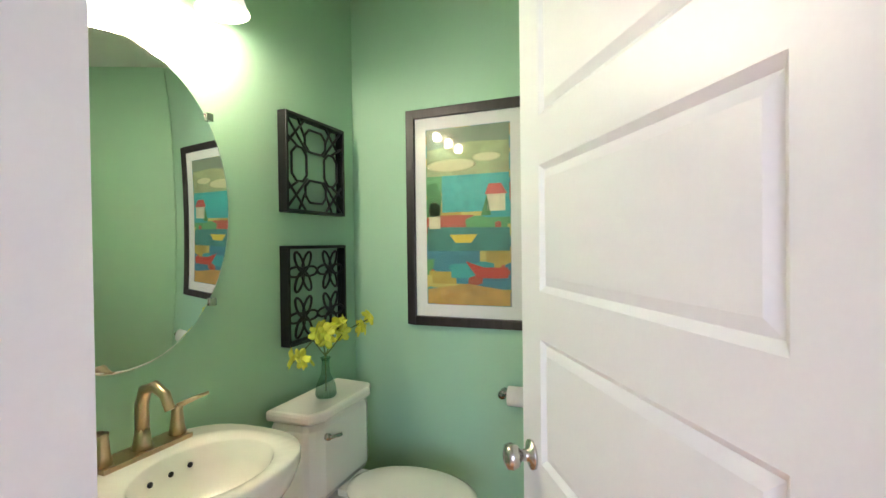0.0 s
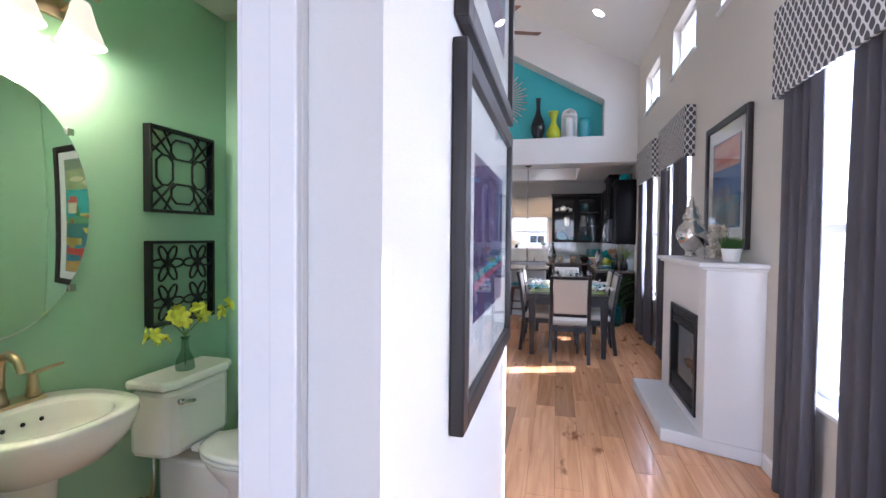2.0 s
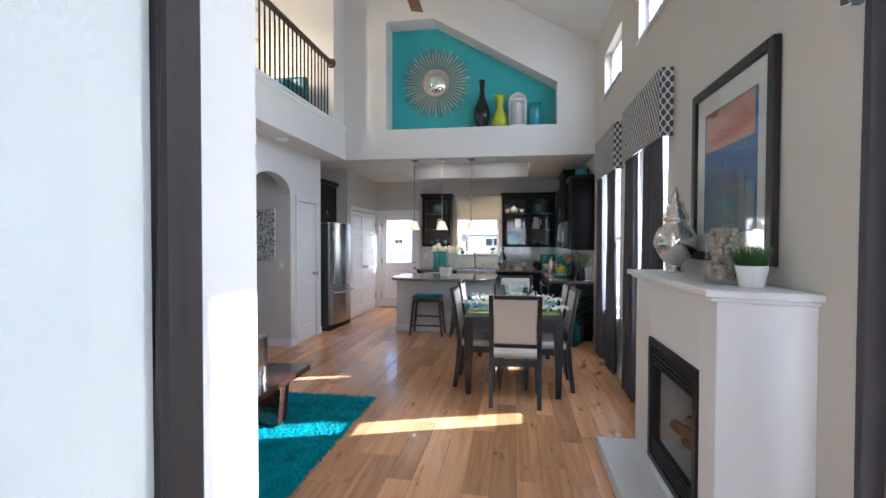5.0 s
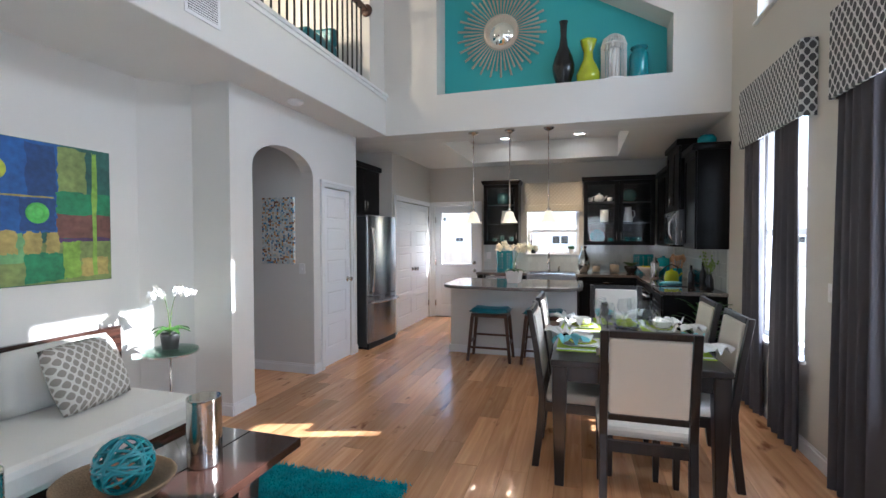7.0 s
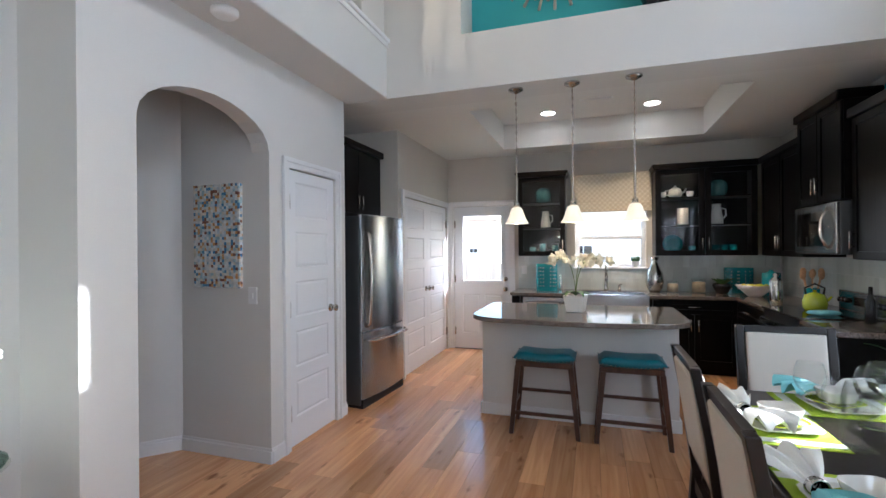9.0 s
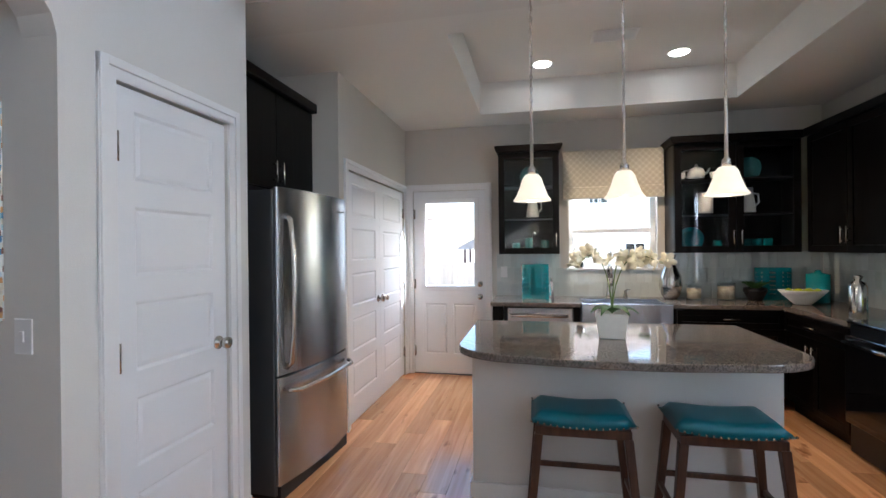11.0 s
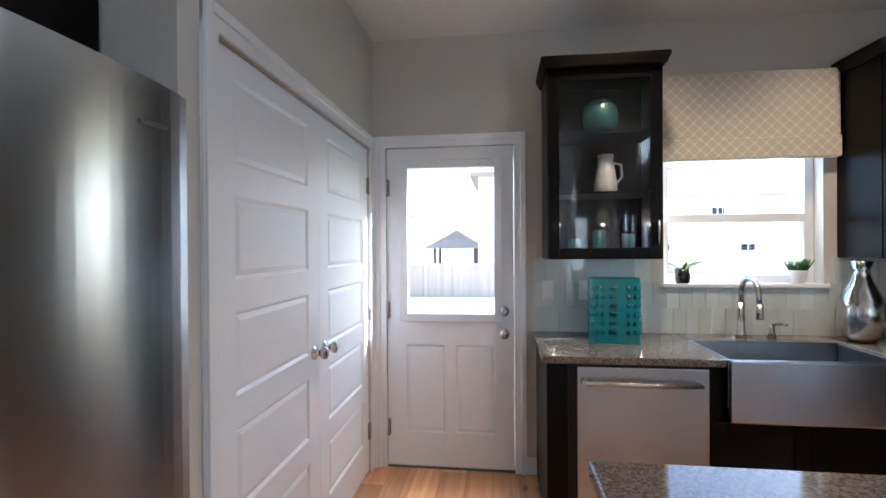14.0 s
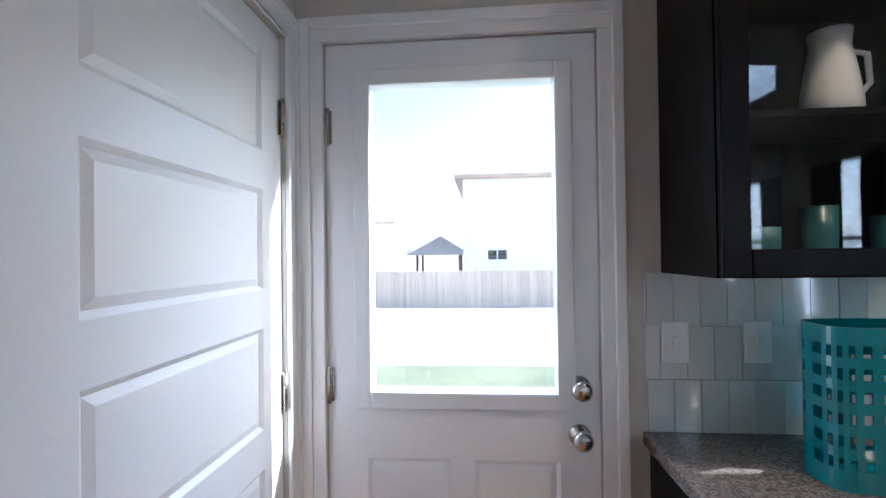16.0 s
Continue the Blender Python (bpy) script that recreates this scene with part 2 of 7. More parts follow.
STEM = mat("plant_stem", (0.10, 0.16, 0.03), 0.5)
POTG = mat("charcoal_pot", (0.045, 0.045, 0.045), 0.6)
POTW = mat("white_pot", (0.75, 0.73, 0.69), 0.45)


def thin_glass(name, tint):
    """Thin clear glass: see-through, with a sheen by its angle."""
    m = bpy.data.materials.new(name)
    m.use_nodes = True
    nt = m.node_tree
    tr, gl, mx, fr = (nt.nodes.new(k) for k in ("ShaderNodeBsdfTransparent", "ShaderNodeBsdfGlossy", "ShaderNodeMixShader", "ShaderNodeLayerWeight"))
    tr.inputs["Color"].default_value = (*tint, 1)
    gl.inputs["Roughness"].default_value = 0.02
    power, sheen = nt.nodes.new("ShaderNodeMath"), nt.nodes.new("ShaderNodeMath")
    power.operation, power.inputs[1].default_value = "POWER", 4.0
    sheen.operation, sheen.inputs[1].default_value, sheen.inputs[2].default_value = "MULTIPLY_ADD", 0.45, 0.035
    nt.links.new(fr.outputs["Facing"], power.inputs[0])
    nt.links.new(power.outputs[0], sheen.inputs[0])
    nt.links.new(sheen.outputs[0], mx.inputs["Fac"])
    nt.links.new(tr.outputs["BSDF"], mx.inputs[1])
    nt.links.new(gl.outputs["BSDF"], mx.inputs[2])
    nt.links.new(mx.outputs["Shader"], nt.nodes["Material Output"].inputs["Surface"])
    return m


CLEAR = thin_glass("clear_glass", (0.97, 0.98, 0.98))
PALEG = thin_glass("pale_green_glass", (0.62, 0.74, 0.68))
TEALG = mat("teal_glass", (0.03, 0.36, 0.42), 0.05, glass=0.7, bump=0)
MERC = mat("mercury_glass", (0.72, 0.69, 0.63), 0.13, 1.0, grain=30, vary=0.25, bump=0.01)
SILVER = mat("hammered_silver", (0.62, 0.61, 0.58), 0.16, 1.0, grain=45, vary=0.1, bump=0.05)
MIRROR = mat("mirror_silver", (0.9, 0.92, 0.9), 0.01, 1.0, bump=0, vary=0)
PEBBLE = mat("beige_pebbles", (0.46, 0.38, 0.28), 0.7, grain=35, vary=0.5)
WICKER = mat("wicker", (0.28, 0.19, 0.11), 0.8, grain=160, vary=0.5, bump=0.09)
SHADEGL = mat("frosted_lamp_glass", (0.55, 0.46, 0.34), 0.4, emit=(1.0, 0.80, 0.55), power=0.17, bump=0)
LAMPON = emitter("lit_lamp", (1.0, 0.93, 0.82), 5)
PAPER = mat("mat_board", (0.80, 0.79, 0.75), 0.8, grain=200)
FRAMED = wood("dark_frame", (0.014, 0.010, 0.009), (0.035, 0.026, 0.024), 0.35, "Z")
CLOTHW = mat("napkin_white", (0.78, 0.78, 0.76), 0.9, grain=200)
LIMEC = mat("lime_cloth", (0.40, 0.55, 0.02), 0.8, grain=200)
AQUAC = mat("aqua_cloth", (0.22, 0.56, 0.60), 0.8, grain=200)
VALANCE = lattice("charcoal_lattice_fabric", (0.07, 0.07, 0.075), (0.62, 0.61, 0.6), 95, 60)
PILLOWF = lattice("taupe_lattice_fabric", (0.36, 0.33, 0.29), (0.70, 0.68, 0.63), 95, 80, ("X", "Z"), 0.6)
ROMAN = lattice("roman_shade_fabric", (0.47, 0.43, 0.34), (0.58, 0.54, 0.45), 98, 98, ("X", "Z"), 0.34)
GRANITE = blotches("speckled_granite", ((0.12, 0.102, 0.088), (0.17, 0.145, 0.125), (0.22, 0.19, 0.165), (0.085, 0.073, 0.064), (0.18, 0.152, 0.13)), 170, 0.06)
GRANITE.node_tree.nodes["Map Range"].inputs["To Min"].default_value = 0.8
GRANITE.node_tree.nodes["Map Range"].inputs["To Max"].default_value = 1.2
GRANITE.node_tree.nodes["Bump"].inputs["Strength"].default_value = 0.01
TILEM = mat("pale_glass_tile", (0.58, 0.62, 0.60), 0.1, grain=25, vary=0.05, coat=0.6, each=0.08, bump=0.004)
GROUT = mat("tile_grout", (0.62, 0.62, 0.60), 0.85)
GRASS = mat("lawn", (0.17, 0.18, 0.10), 0.95, grain=30, vary=0.4)
DIRT = mat("pale_bare_soil", (0.52, 0.47, 0.40), 0.95, grain=12, vary=0.2)
FENCEW = wood("cedar_fence", (0.52, 0.40, 0.30), (0.70, 0.57, 0.45), 0.8, "Z", each=0.15)
SIDING = mat("pale_siding", (0.84, 0.80, 0.74), 0.8, grain=20)
ROOFM = mat("grey_shingle", (0.50, 0.38, 0.29), 0.9, grain=30, vary=0.25)

# ---- mesh helpers ----


class Mesh:
    """Gathers simple shaped pieces into one mesh."""

    def __init__(self):
        self.v, self.f, self.smooth = [], [], []

    def add(self, verts, faces, smooth=False):
        k = len(self.v)
        self.v += [tuple(p) for p in verts]
        self.f += [[i + k for i in f] for f in faces]
        self.smooth += [smooth] * len(faces)
        return self

    def box(self, x0, x1, y0, y1, z0, z1, m=None):
        p = [Vector((x, y, z)) for z in (z0, z1) for y in (y0, y1) for x in (x0, x1)]
        if m is not None:
            p = [m @ q for q in p]
        return self.add(p, [(0, 2, 3, 1), (4, 5, 7, 6), (0, 1, 5, 4), (2, 6, 7, 3), (0, 4, 6, 2), (1, 3, 7, 5)])

    def prism(self, pts, z0, z1):
        n = len(pts)
        v = [(x, y, z0) for x, y in pts] + [(x, y, z1) for x, y in pts]
        f = [list(range(n))[::-1], list(range(n, 2 * n))] + [(i, (i + 1) % n, n + (i + 1) % n, n + i) for i in range(n)]
        return self.add(v, f)

    def slab(self, pts, d0, d1, axis="y"):
        """A polygon in the plane across an axis, thick along it. pts: (x, z) for y, (y, z) for x."""
        n = len(pts)
        place = (lambda a, b, d: (a, d, b)) if axis == "y" else (lambda a, b, d: (d, a, b))
        v = [place(a, b, d0) for a, b in pts] + [place(a, b, d1) for a, b in pts]
        f = [list(range(n))[::-1], list(range(n, 2 * n))] + [(i, (i + 1) % n, n + (i + 1) % n, n + i) for i in range(n)]
        return self.add(v, f)

    def lathe(self, profile, x=0, y=0, z=0, n=24, sx=1.0, sy=1.0, m=None):
        v, f = [], []
        for r, h in profile:
            for i in range(n):
                a = 2 * math.pi * i / n
                p = Vector((x + r * sx * math.cos(a), y + r * sy * math.sin(a), z + h))
                v.append(m @ p if m is not None else p)
        for j in range(len(profile) - 1):
            for i in range(n):
                f.append((j * n + i, j * n + (i + 1) % n, (j + 1) * n + (i + 1) % n, (j + 1) * n + i))
        f.append(list(range(n))[::-1])
        f.append([(len(profile) - 1) * n + i for i in range(n)])
        return self.add(v, f, True)

    def tube(self, pts, r, n=8, r1=None):
        pts = [Vector(p) for p in pts]
        r1 = r if r1 is None else r1
        v, f = [], []
        side = None
        for i, p in enumerate(pts):
            d = (pts[min(i + 1, len(pts) - 1)] - pts[max(i - 1, 0)]).normalized()
            if side is None:
                side = d.orthogonal().normalized()
            side = (side - d * side.dot(d)).normalized()
            up = d.cross(side)
            rr = r + (r1 - r) * i / max(1, len(pts) - 1)
            for k in range(n):
                a = 2 * math.pi * k / n
                v.append(p + side * rr * math.cos(a) + up * rr * math.sin(a))
        for j in range(len(pts) - 1):
            for i in range(n):
                f.append((j * n + i, j * n + (i + 1) % n, (j + 1) * n + (i + 1) % n, (j + 1) * n + i))
        f.append(list(range(n))[::-1])
        f.append([(len(pts) - 1) * n + i for i in range(n)])
        return self.add(v, f, True)

    def ball(self, c, rx, ry=None, rz=None, n=10, m=None):
        ry, rz = ry or rx, rz or rx
        prof = [(math.sin(math.pi * i / n), -math.cos(math.pi * i / n)) for i in range(n + 1)]
        prof[0], prof[-1] = (0.01, -1), (0.01, 1)
        v, f = [], []
        k = n + 4
        for r, h in prof:
            for i in range(k):
                a = 2 * math.pi * i / k
                p = Vector((r * rx * math.cos(a), r * ry * math.sin(a), h * rz))
                v.append(Vector(c) + (m @ p if m is not None else p))
        for j in range(n):
            for i in range(k):
                f.append((j * k + i, j * k + (i + 1) % k, (j + 1) * k + (i + 1) % k, (j + 1) * k + i))
        return self.add(v, f, True)

    def cushion(self, w, d, h, m=None, n=10, fat=0.35):
        """A soft pillow of width w, depth d and thickness h, round its centre."""
        v, f = [], []
        for s in (1, -1):
            for j in range(n + 1):
                for i in range(n + 1):
                    u, t = 2 * i / n - 1, 2 * j / n - 1
                    e = max(0.0, (1 - abs(u) ** 4) * (1 - abs(t) ** 4)) ** fat
                    q = 1 - 0.05 * (u * u * t * t)
                    p = Vector((u * w / 2 * q, t * d / 2 * q, s * h / 2 * e))
                    v.append(m @ p if m is not None else p)
        k = (n + 1) ** 2
        for j in range(n):
            for i in range(n):
                a = j * (n + 1) + i
                f.append((a, a + 1, a + n + 2, a + n + 1))
                f.append((k + a, k + a + n + 1, k + a + n + 2, k + a + 1))
        return self.add(v, f, True)

    def data(self, name, material):
        me = bpy.data.meshes.new(name)
        me.from_pydata(self.v, [], self.f)
        me.polygons.foreach_set("use_smooth", self.smooth)
        bm = bmesh.new()
        bm.from_mesh(me)
        bmesh.ops.remove_doubles(bm, verts=bm.verts, dist=0.00002)
        bmesh.ops.recalc_face_normals(bm, faces=bm.faces)
        bm.to_mesh(me)
        bm.free()
        me.materials.append(material)
        return me

    def make(self, name, material, parent=None, bevel=0.0, m=None):
        ob = new(name, self.data(name, material))
        if parent is not None:
            ob.parent = parent
        if m is not None:
            ob.matrix_local = m
        if bevel:
            b = ob.modifiers.new("edge", "BEVEL")
            b.width, b.segments, b.limit_method, b.angle_limit = bevel, 2, "ANGLE", radians(40)
        return ob


def thing(name, label, category, place=None, group=""):
    e = new(name)
    e.empty_display_size = 0.1
    if place is not None:
        e.matrix_local = place
    return tagged(e, label, category, group)


def struct(ob, label=""):
    return tagged(ob, label, kind="structure")


def setting(name, label, place=None):
    e = new(name)
    if place is not None:
        e.matrix_local = place
    return tagged(e, label, kind="structure")


def wall_x(name, x0, x1, y0, y1, z0, z1, holes, material, label):
    """A wall along y with rectangular openings (ya, yb, za, zb)."""
    m = Mesh()
    ys = sorted({y0, y1, *[h[0] for h in holes], *[h[1] for h in holes]})
    zs = sorted({z0, z1, *[h[2] for h in holes], *[h[3] for h in holes]})
    for a, b in zip(ys, ys[1:]):
        start = None
        for c, d in zip(zs, zs[1:]):
            hole = any(h[0] <= a and b <= h[1] and h[2] <= c and d <= h[3] for h in holes)
            if hole and start is not None:
                m.box(x0, x1, a, b, start, c)
                start = None
            elif not hole and start is None:
                start = c
        if start is not None:
            m.box(x0, x1, a, b, start, z1)
    return struct(m.make(name, material), label)


def wall_y(name, y0, y1, x0, x1, z0, z1, holes, material, label):
    m = Mesh()
    xs = sorted({x0, x1, *[h[0] for h in holes], *[h[1] for h in holes]})
    zs = sorted({z0, z1, *[h[2] for h in holes], *[h[3] for h in holes]})
    for a, b in zip(xs, xs[1:]):
        start = None
        for c, d in zip(zs, zs[1:]):
            hole = any(h[0] <= a and b <= h[1] and h[2] <= c and d <= h[3] for h in holes)
            if hole and start is not None:
                m.box(a, b, y0, y1, start, c)
                start = None
            elif not hole and start is None:
                start = c
        if start is not None:
            m.box(a, b, y0, y1, start, z1)
    return struct(m.make(name, material), label)


# ---- structure ----
H1, H2 = 2.73, 3.05
XR = 1.90      # inner face of the window wall
YB = 10.73     # inner face of the kitchen's back wall
YN = 7.96      # face of the wall over the kitchen
XF = -1.88     # face of the loft's edge
WINS = [(6.32, 7.28), (4.75, 5.71), (1.68, 2.64), (0.10, 1.06)]
CLER = [(6.34, 7.28), (4.72, 5.64), (3.08, 4.0), (1.45, 2.37)]
wall_x("wall_east", XR, XR + 0.16, -2.6, 10.89, 0, 4.6,
       [(a, b, 0.62, 2.45) for a, b in WINS] + [(a, b, 3.32, 3.88) for a, b in CLER], GREYW, "greige painted window wall with high clerestory openings")
wall_y("wall_north", YB, YB + 0.16, -2.4, XR, 0, 3.2, [(-0.44, 0.43, 1.18, 2.12), (-2.13, -1.32, 0, 2.04)], GREYW, "greige painted kitchen wall with a window and a glazed door")
# wall over the kitchen, with the gabled niche cut in it
m = Mesh()
NL, NR, NZ = -1.22, 1.36, 3.18
m.slab([(-3.6, H1), (XR, H1), (XR, NZ), (-3.6, NZ)], YN, YN + 0.36)
m.slab([(-3.6, NZ), (NL, NZ), (NL, 6.6), (-3.6, 6.6)], YN, YN + 0.36)
m.slab([(NL, 4.84), (-0.48, 4.84), (-0.48, 6.6), (NL, 6.6)], YN, YN + 0.36)
m.slab([(-0.48, 4.84), (NR, 3.79), (NR, 6.6), (-0.48, 6.6)], YN, YN + 0.36)
m.slab([(NR, NZ), (XR, NZ), (XR, 6.6), (NR, 6.6)], YN, YN + 0.36)
struct(m.make("wall_over_kitchen", WALL), "warm white wall with a gabled display niche")
struct(Mesh().box(NL - 0.1, NR + 0.1, YN + 0.365, YN + 0.42, NZ - 0.1, 5.0).make("niche_back", TEALP), "teal painted back of the display niche")
# vaulted ceiling
m = Mesh()
m.slab([(XR + 0.16, 4.22), (-1.1, 5.96), (-1.1, 6.08), (XR + 0.16, 4.34)], -2.6, YN + 0.01)
m.slab([(-1.1, 5.96), (-4.4, 5.5), (-4.4, 5.62), (-1.1, 6.08)], -2.6, YN + 0.01)
struct(m.make("ceiling_vault", CEIL), "white vaulted ceiling")
# kitchen ceiling with its tray
m = Mesh()
TX0, TX1, TY0, TY1 = -1.31, 1.0, 8.54, 10.29
m.box(-3.2, TX0, YN + 0.36, YB, H1, H1 + 0.1)
m.box(TX1, XR, YN + 0.36, YB, H1, H1 + 0.1)
m.box(TX0, TX1, YN + 0.36, TY0, H1, H1 + 0.1)
m.box(TX0, TX1, TY1, YB, H1, H1 + 0.1)
m.box(TX0 - 0.1, TX0, TY0 - 0.1, TY1 + 0.1, H1 + 0.1, 3.04)
m.box(TX1, TX1 + 0.1, TY0 - 0.1, TY1 + 0.1, H1 + 0.1, 3.04)
m.box(TX0, TX1, TY0 - 0.1, TY0, H1 + 0.1, 3.04)
m.box(TX0, TX1, TY1, TY1 + 0.1, H1 + 0.1, 3.04)
m.box(TX0 - 0.1, TX1 + 0.1, TY0 - 0.1, TY1 + 0.1, 3.04, 3.12)
struct(m.make("ceiling_kitchen", CEIL), "white kitchen ceiling with a recessed tray")
# loft floor: soffit and fascia
struct(Mesh().box(-4.4, XF, 2.16, YN, H1, 3.2).make("loft_floor", WALL, bevel=0.01), "white drywall edge of the loft floor over the sofa")
struct(Mesh().box(XF - 0.14, XF + 0.03, 2.16, YN, 3.2, 3.235).box(XF + 0.001, XF + 0.014, 2.16, YN, 3.16, 3.2).make("trim_loft", TRIM, bevel=0.006), "white cap trim of the loft edge")
struct(Mesh().box(-4.4, XF - 0.02, 7.55, YN - 0.001, 3.2, 6.0).make("wall_loft_end", WALL, bevel=0.008), "white end wall of the loft")
struct(Mesh().box(-4.52, -4.4, -2.6, YN, 0, 5.7).make("wall_loft", WALL), "plain loft wall")
# walls of the sitting side
AX = -2.28
m = Mesh()
arch = [(6.0, 0), (6.0, 2.10)]
for i in range(13):
    a = math.pi * (1 - i / 12)
    arch.append((6.47 + 0.47 * math.cos(a), 2.10 + 0.24 * math.sin(a)))
top = [(y, z) for y, z in arch[1:]]
for (ya, za), (yb, zb) in zip(top, top[1:]):
    if yb - ya > 0.001:
        m.slab([(ya, za), (yb, zb), (yb, H1), (ya, H1)], AX - 0.14, AX, "x")
m.box(AX - 0.14, AX, 5.735, 6.0, 0, H1)
m.box(AX - 0.14, AX, 6.94, 7.14, 0, H1)
m.box(AX - 0.14, AX, 7.76, 7.92, 0, H1)
m.box(AX - 0.14, AX, 7.14, 7.76, 2.03, H1)
struct(m.make("wall_arch", WALL), "white wall with an arched opening")
m = Mesh()
m.prism([(AX - 0.14, 5.735), (-2.66, 5.735), (-2.94, 5.47), (-2.94, 2.16), (-3.08, 2.16), (-3.08, 5.53), (-2.72, 5.875), (AX - 0.14, 5.875)], 0, H1)
struct(m.make("wall_sofa", WALL), "white wall behind the sofa")
# passage behind the arch
m = Mesh()
m.box(-3.05, AX - 0.14, 6.94, 7.06, 0, H1)
m.prism([(-3.05, 6.94), (-3.05, 7.06), (-3.9, 6.2), (-3.78, 6.15)], 0, H1)
m.box(-4.0, -3.78, 5.4, 6.2, 0, H1)
struct(m.make("wall_passage", WALL), "warm white walls of the passage")
# closet, fridge recess and pantry walls
m = Mesh()
m.box(-3.1, AX - 0.14, 7.80, 7.92, 0, H1)
m.box(-3.12, -3.0, 7.92, 9.0, 0, H1)
m.box(-3.0, -2.22, 8.94, 9.06, 0, H1)
m.box(-2.36, -2.22, 9.06, 9.095, 0, H1)
m.box(-2.36, -2.22, 10.65, YB, 0, H1)
m.box(-2.36, -2.22, 9.095, 10.65, 2.03, H1)
struct(m.make("wall_pantry", GREYW), "greige walls round the refrigerator and pantry")
struct(Mesh().box(-3.1, -2.5, 7.16, 7.78, 0, 2.2).box(-3.0, -2.45, 9.2, 10.62, 0, 2.2).make("closet_inside", GREYW), "dark closet inside")
# powder room and the wall with the prints
PX = 0.41
wall_y("wall_powder_front", 0.235, 0.355, -2.6, PX, 0, 3.6, [(-0.61, 0.225, 0, 2.04)], WALL, "white wall with the powder room door")
m = Mesh()
m.prism([(0.29, 0.355), (PX, 0.355), (PX, 1.66), (-0.15, 2.15), (-0.15, 2.03), (0.29, 1.64)], 0, 6.2)
m.box(-2.6, PX, 0.236, 0.354, 3.6, 6.2)
struct(m.make("wall_prints", WALL), "white wall hung with framed prints")
m = Mesh()
m.box(-1.5, -0.15, 2.135, 2.15, 0, H1)
m.box(-4.4, -1.5, 2.03, 2.15, 0, H1)
m.box(-4.4, -0.15, 2.05, 2.16, H1, 6.2)
struct(m.make("wall_powder_back", WALL), "wall behind the powder room")
struct(Mesh().box(-1.37, -0.24, 2.12, 2.134, 0, H1).box(-1.37, -1.355, 0.358, 2.118, 0, H1).prism([(0.27, 1.638), (0.27, 1.622), (-0.27, 2.1), (-0.27, 2.118)], 0, H1).box(0.27, 0.286, 0.358, 1.62, 0, H1)
       .box(-1.354, -0.70, 0.3575, 0.37, 0, H1).box(-0.70, 0.27, 0.3575, 0.37, 2.12, H1).make("powder_room_paint", GREEN), "sea green painted powder room walls")
struct(Mesh().box(-1.5, -1.37, 0.355, 2.134, 0, H1).make("wall_powder_side", WALL), "wall behind the sink")
struct(Mesh().box(-1.5, 0.29, 0.358, 2.048, H1, H1 + 0.08).make("ceiling_powder", CEIL), "white powder room ceiling")
# closing walls behind the start; south opening added, unseen, for the entry fill light
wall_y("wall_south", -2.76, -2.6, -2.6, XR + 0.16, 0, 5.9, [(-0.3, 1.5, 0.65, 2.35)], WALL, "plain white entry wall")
struct(Mesh().box(-2.76, -2.6, -2.6, 0.355, 0, 5.9).make("wall_entry", WALL), "plain white entry wall")

# baseboards
m = Mesh()


def skirting(x0, y0, x1, y1, side):
    """A baseboard along a wall's face; side: the way into the room."""
    d = Vector((x1 - x0, y1 - y0, 0))
    n = d.cross(Vector((0, 0, 1))).normalized() * side
    a, b = Vector((x0, y0, 0)), Vector((x1, y1, 0))
    for t, z0, z1 in ((0.016, 0, 0.085), (0.009, 0.085, 0.105)):
        p = [a + n * 0.001, b + n * 0.001, b + n * t, a + n * t]
        m.prism([(q.x, q.y) for q in p], z0, z1)


skirting(AX, 5.735, AX, 6.0, 1)
skirting(-2.66, 5.735, AX + 0.012, 5.735, 1)
skirting(-2.94, 5.47, -2.66, 5.735, 1)
skirting(-2.94, 2.2, -2.94, 5.47, 1)
skirting(AX, 6.94, AX, 7.075, 1)
skirting(-3.05, 6.94, AX + 0.012, 6.94, 1)
skirting(AX, 7.83, AX, 7.92, 1)
skirting(-3.78, 6.15, -3.05, 6.94, 1)
skirting(XR, 7.95, XR, 4.43, 1)
skirting(XR, 2.96, XR, -2.6, 1)
skirting(PX, 0.235, PX, 1.66, 1)
skirting(0.32, 0.235, PX, 0.235, 1)
skirting(-1.25, YB, -1.16, YB, 1)
skirting(-1.355, 2.119, -0.27, 2.119, 1)
struct(m.make("baseboard", TRIM, bevel=0.003), "white profiled baseboards")


def casing_y(name, y, x0, x1, top, w=0.085, side=-1, legs=True):
    """Door casing on a wall across y; side: which way it stands proud."""
    c = Mesh()
    for k, t in ((w, 0.014), (w * 0.45, 0.024)):
        e0, e1 = sorted((y + side * 0.001, y + side * t))
        o = w - k
        c.box(x0 - w, x0 - o, e0, e1, 0, top + w) if k < w else c.box(x0 - w, x0, e0, e1, 0, top)
        c.box(x1 + o, x1 + w, e0, e1, 0, top + w) if k < w else c.box(x1, x1 + w, e0, e1, 0, top)
        c.box(x0 - o if k < w else x0 - w, x1 + o if k < w else x1 + w, e0, e1, top + o, top + w)
    return struct(c.make(name, TRIM, bevel=0.003), "white profiled door casing")


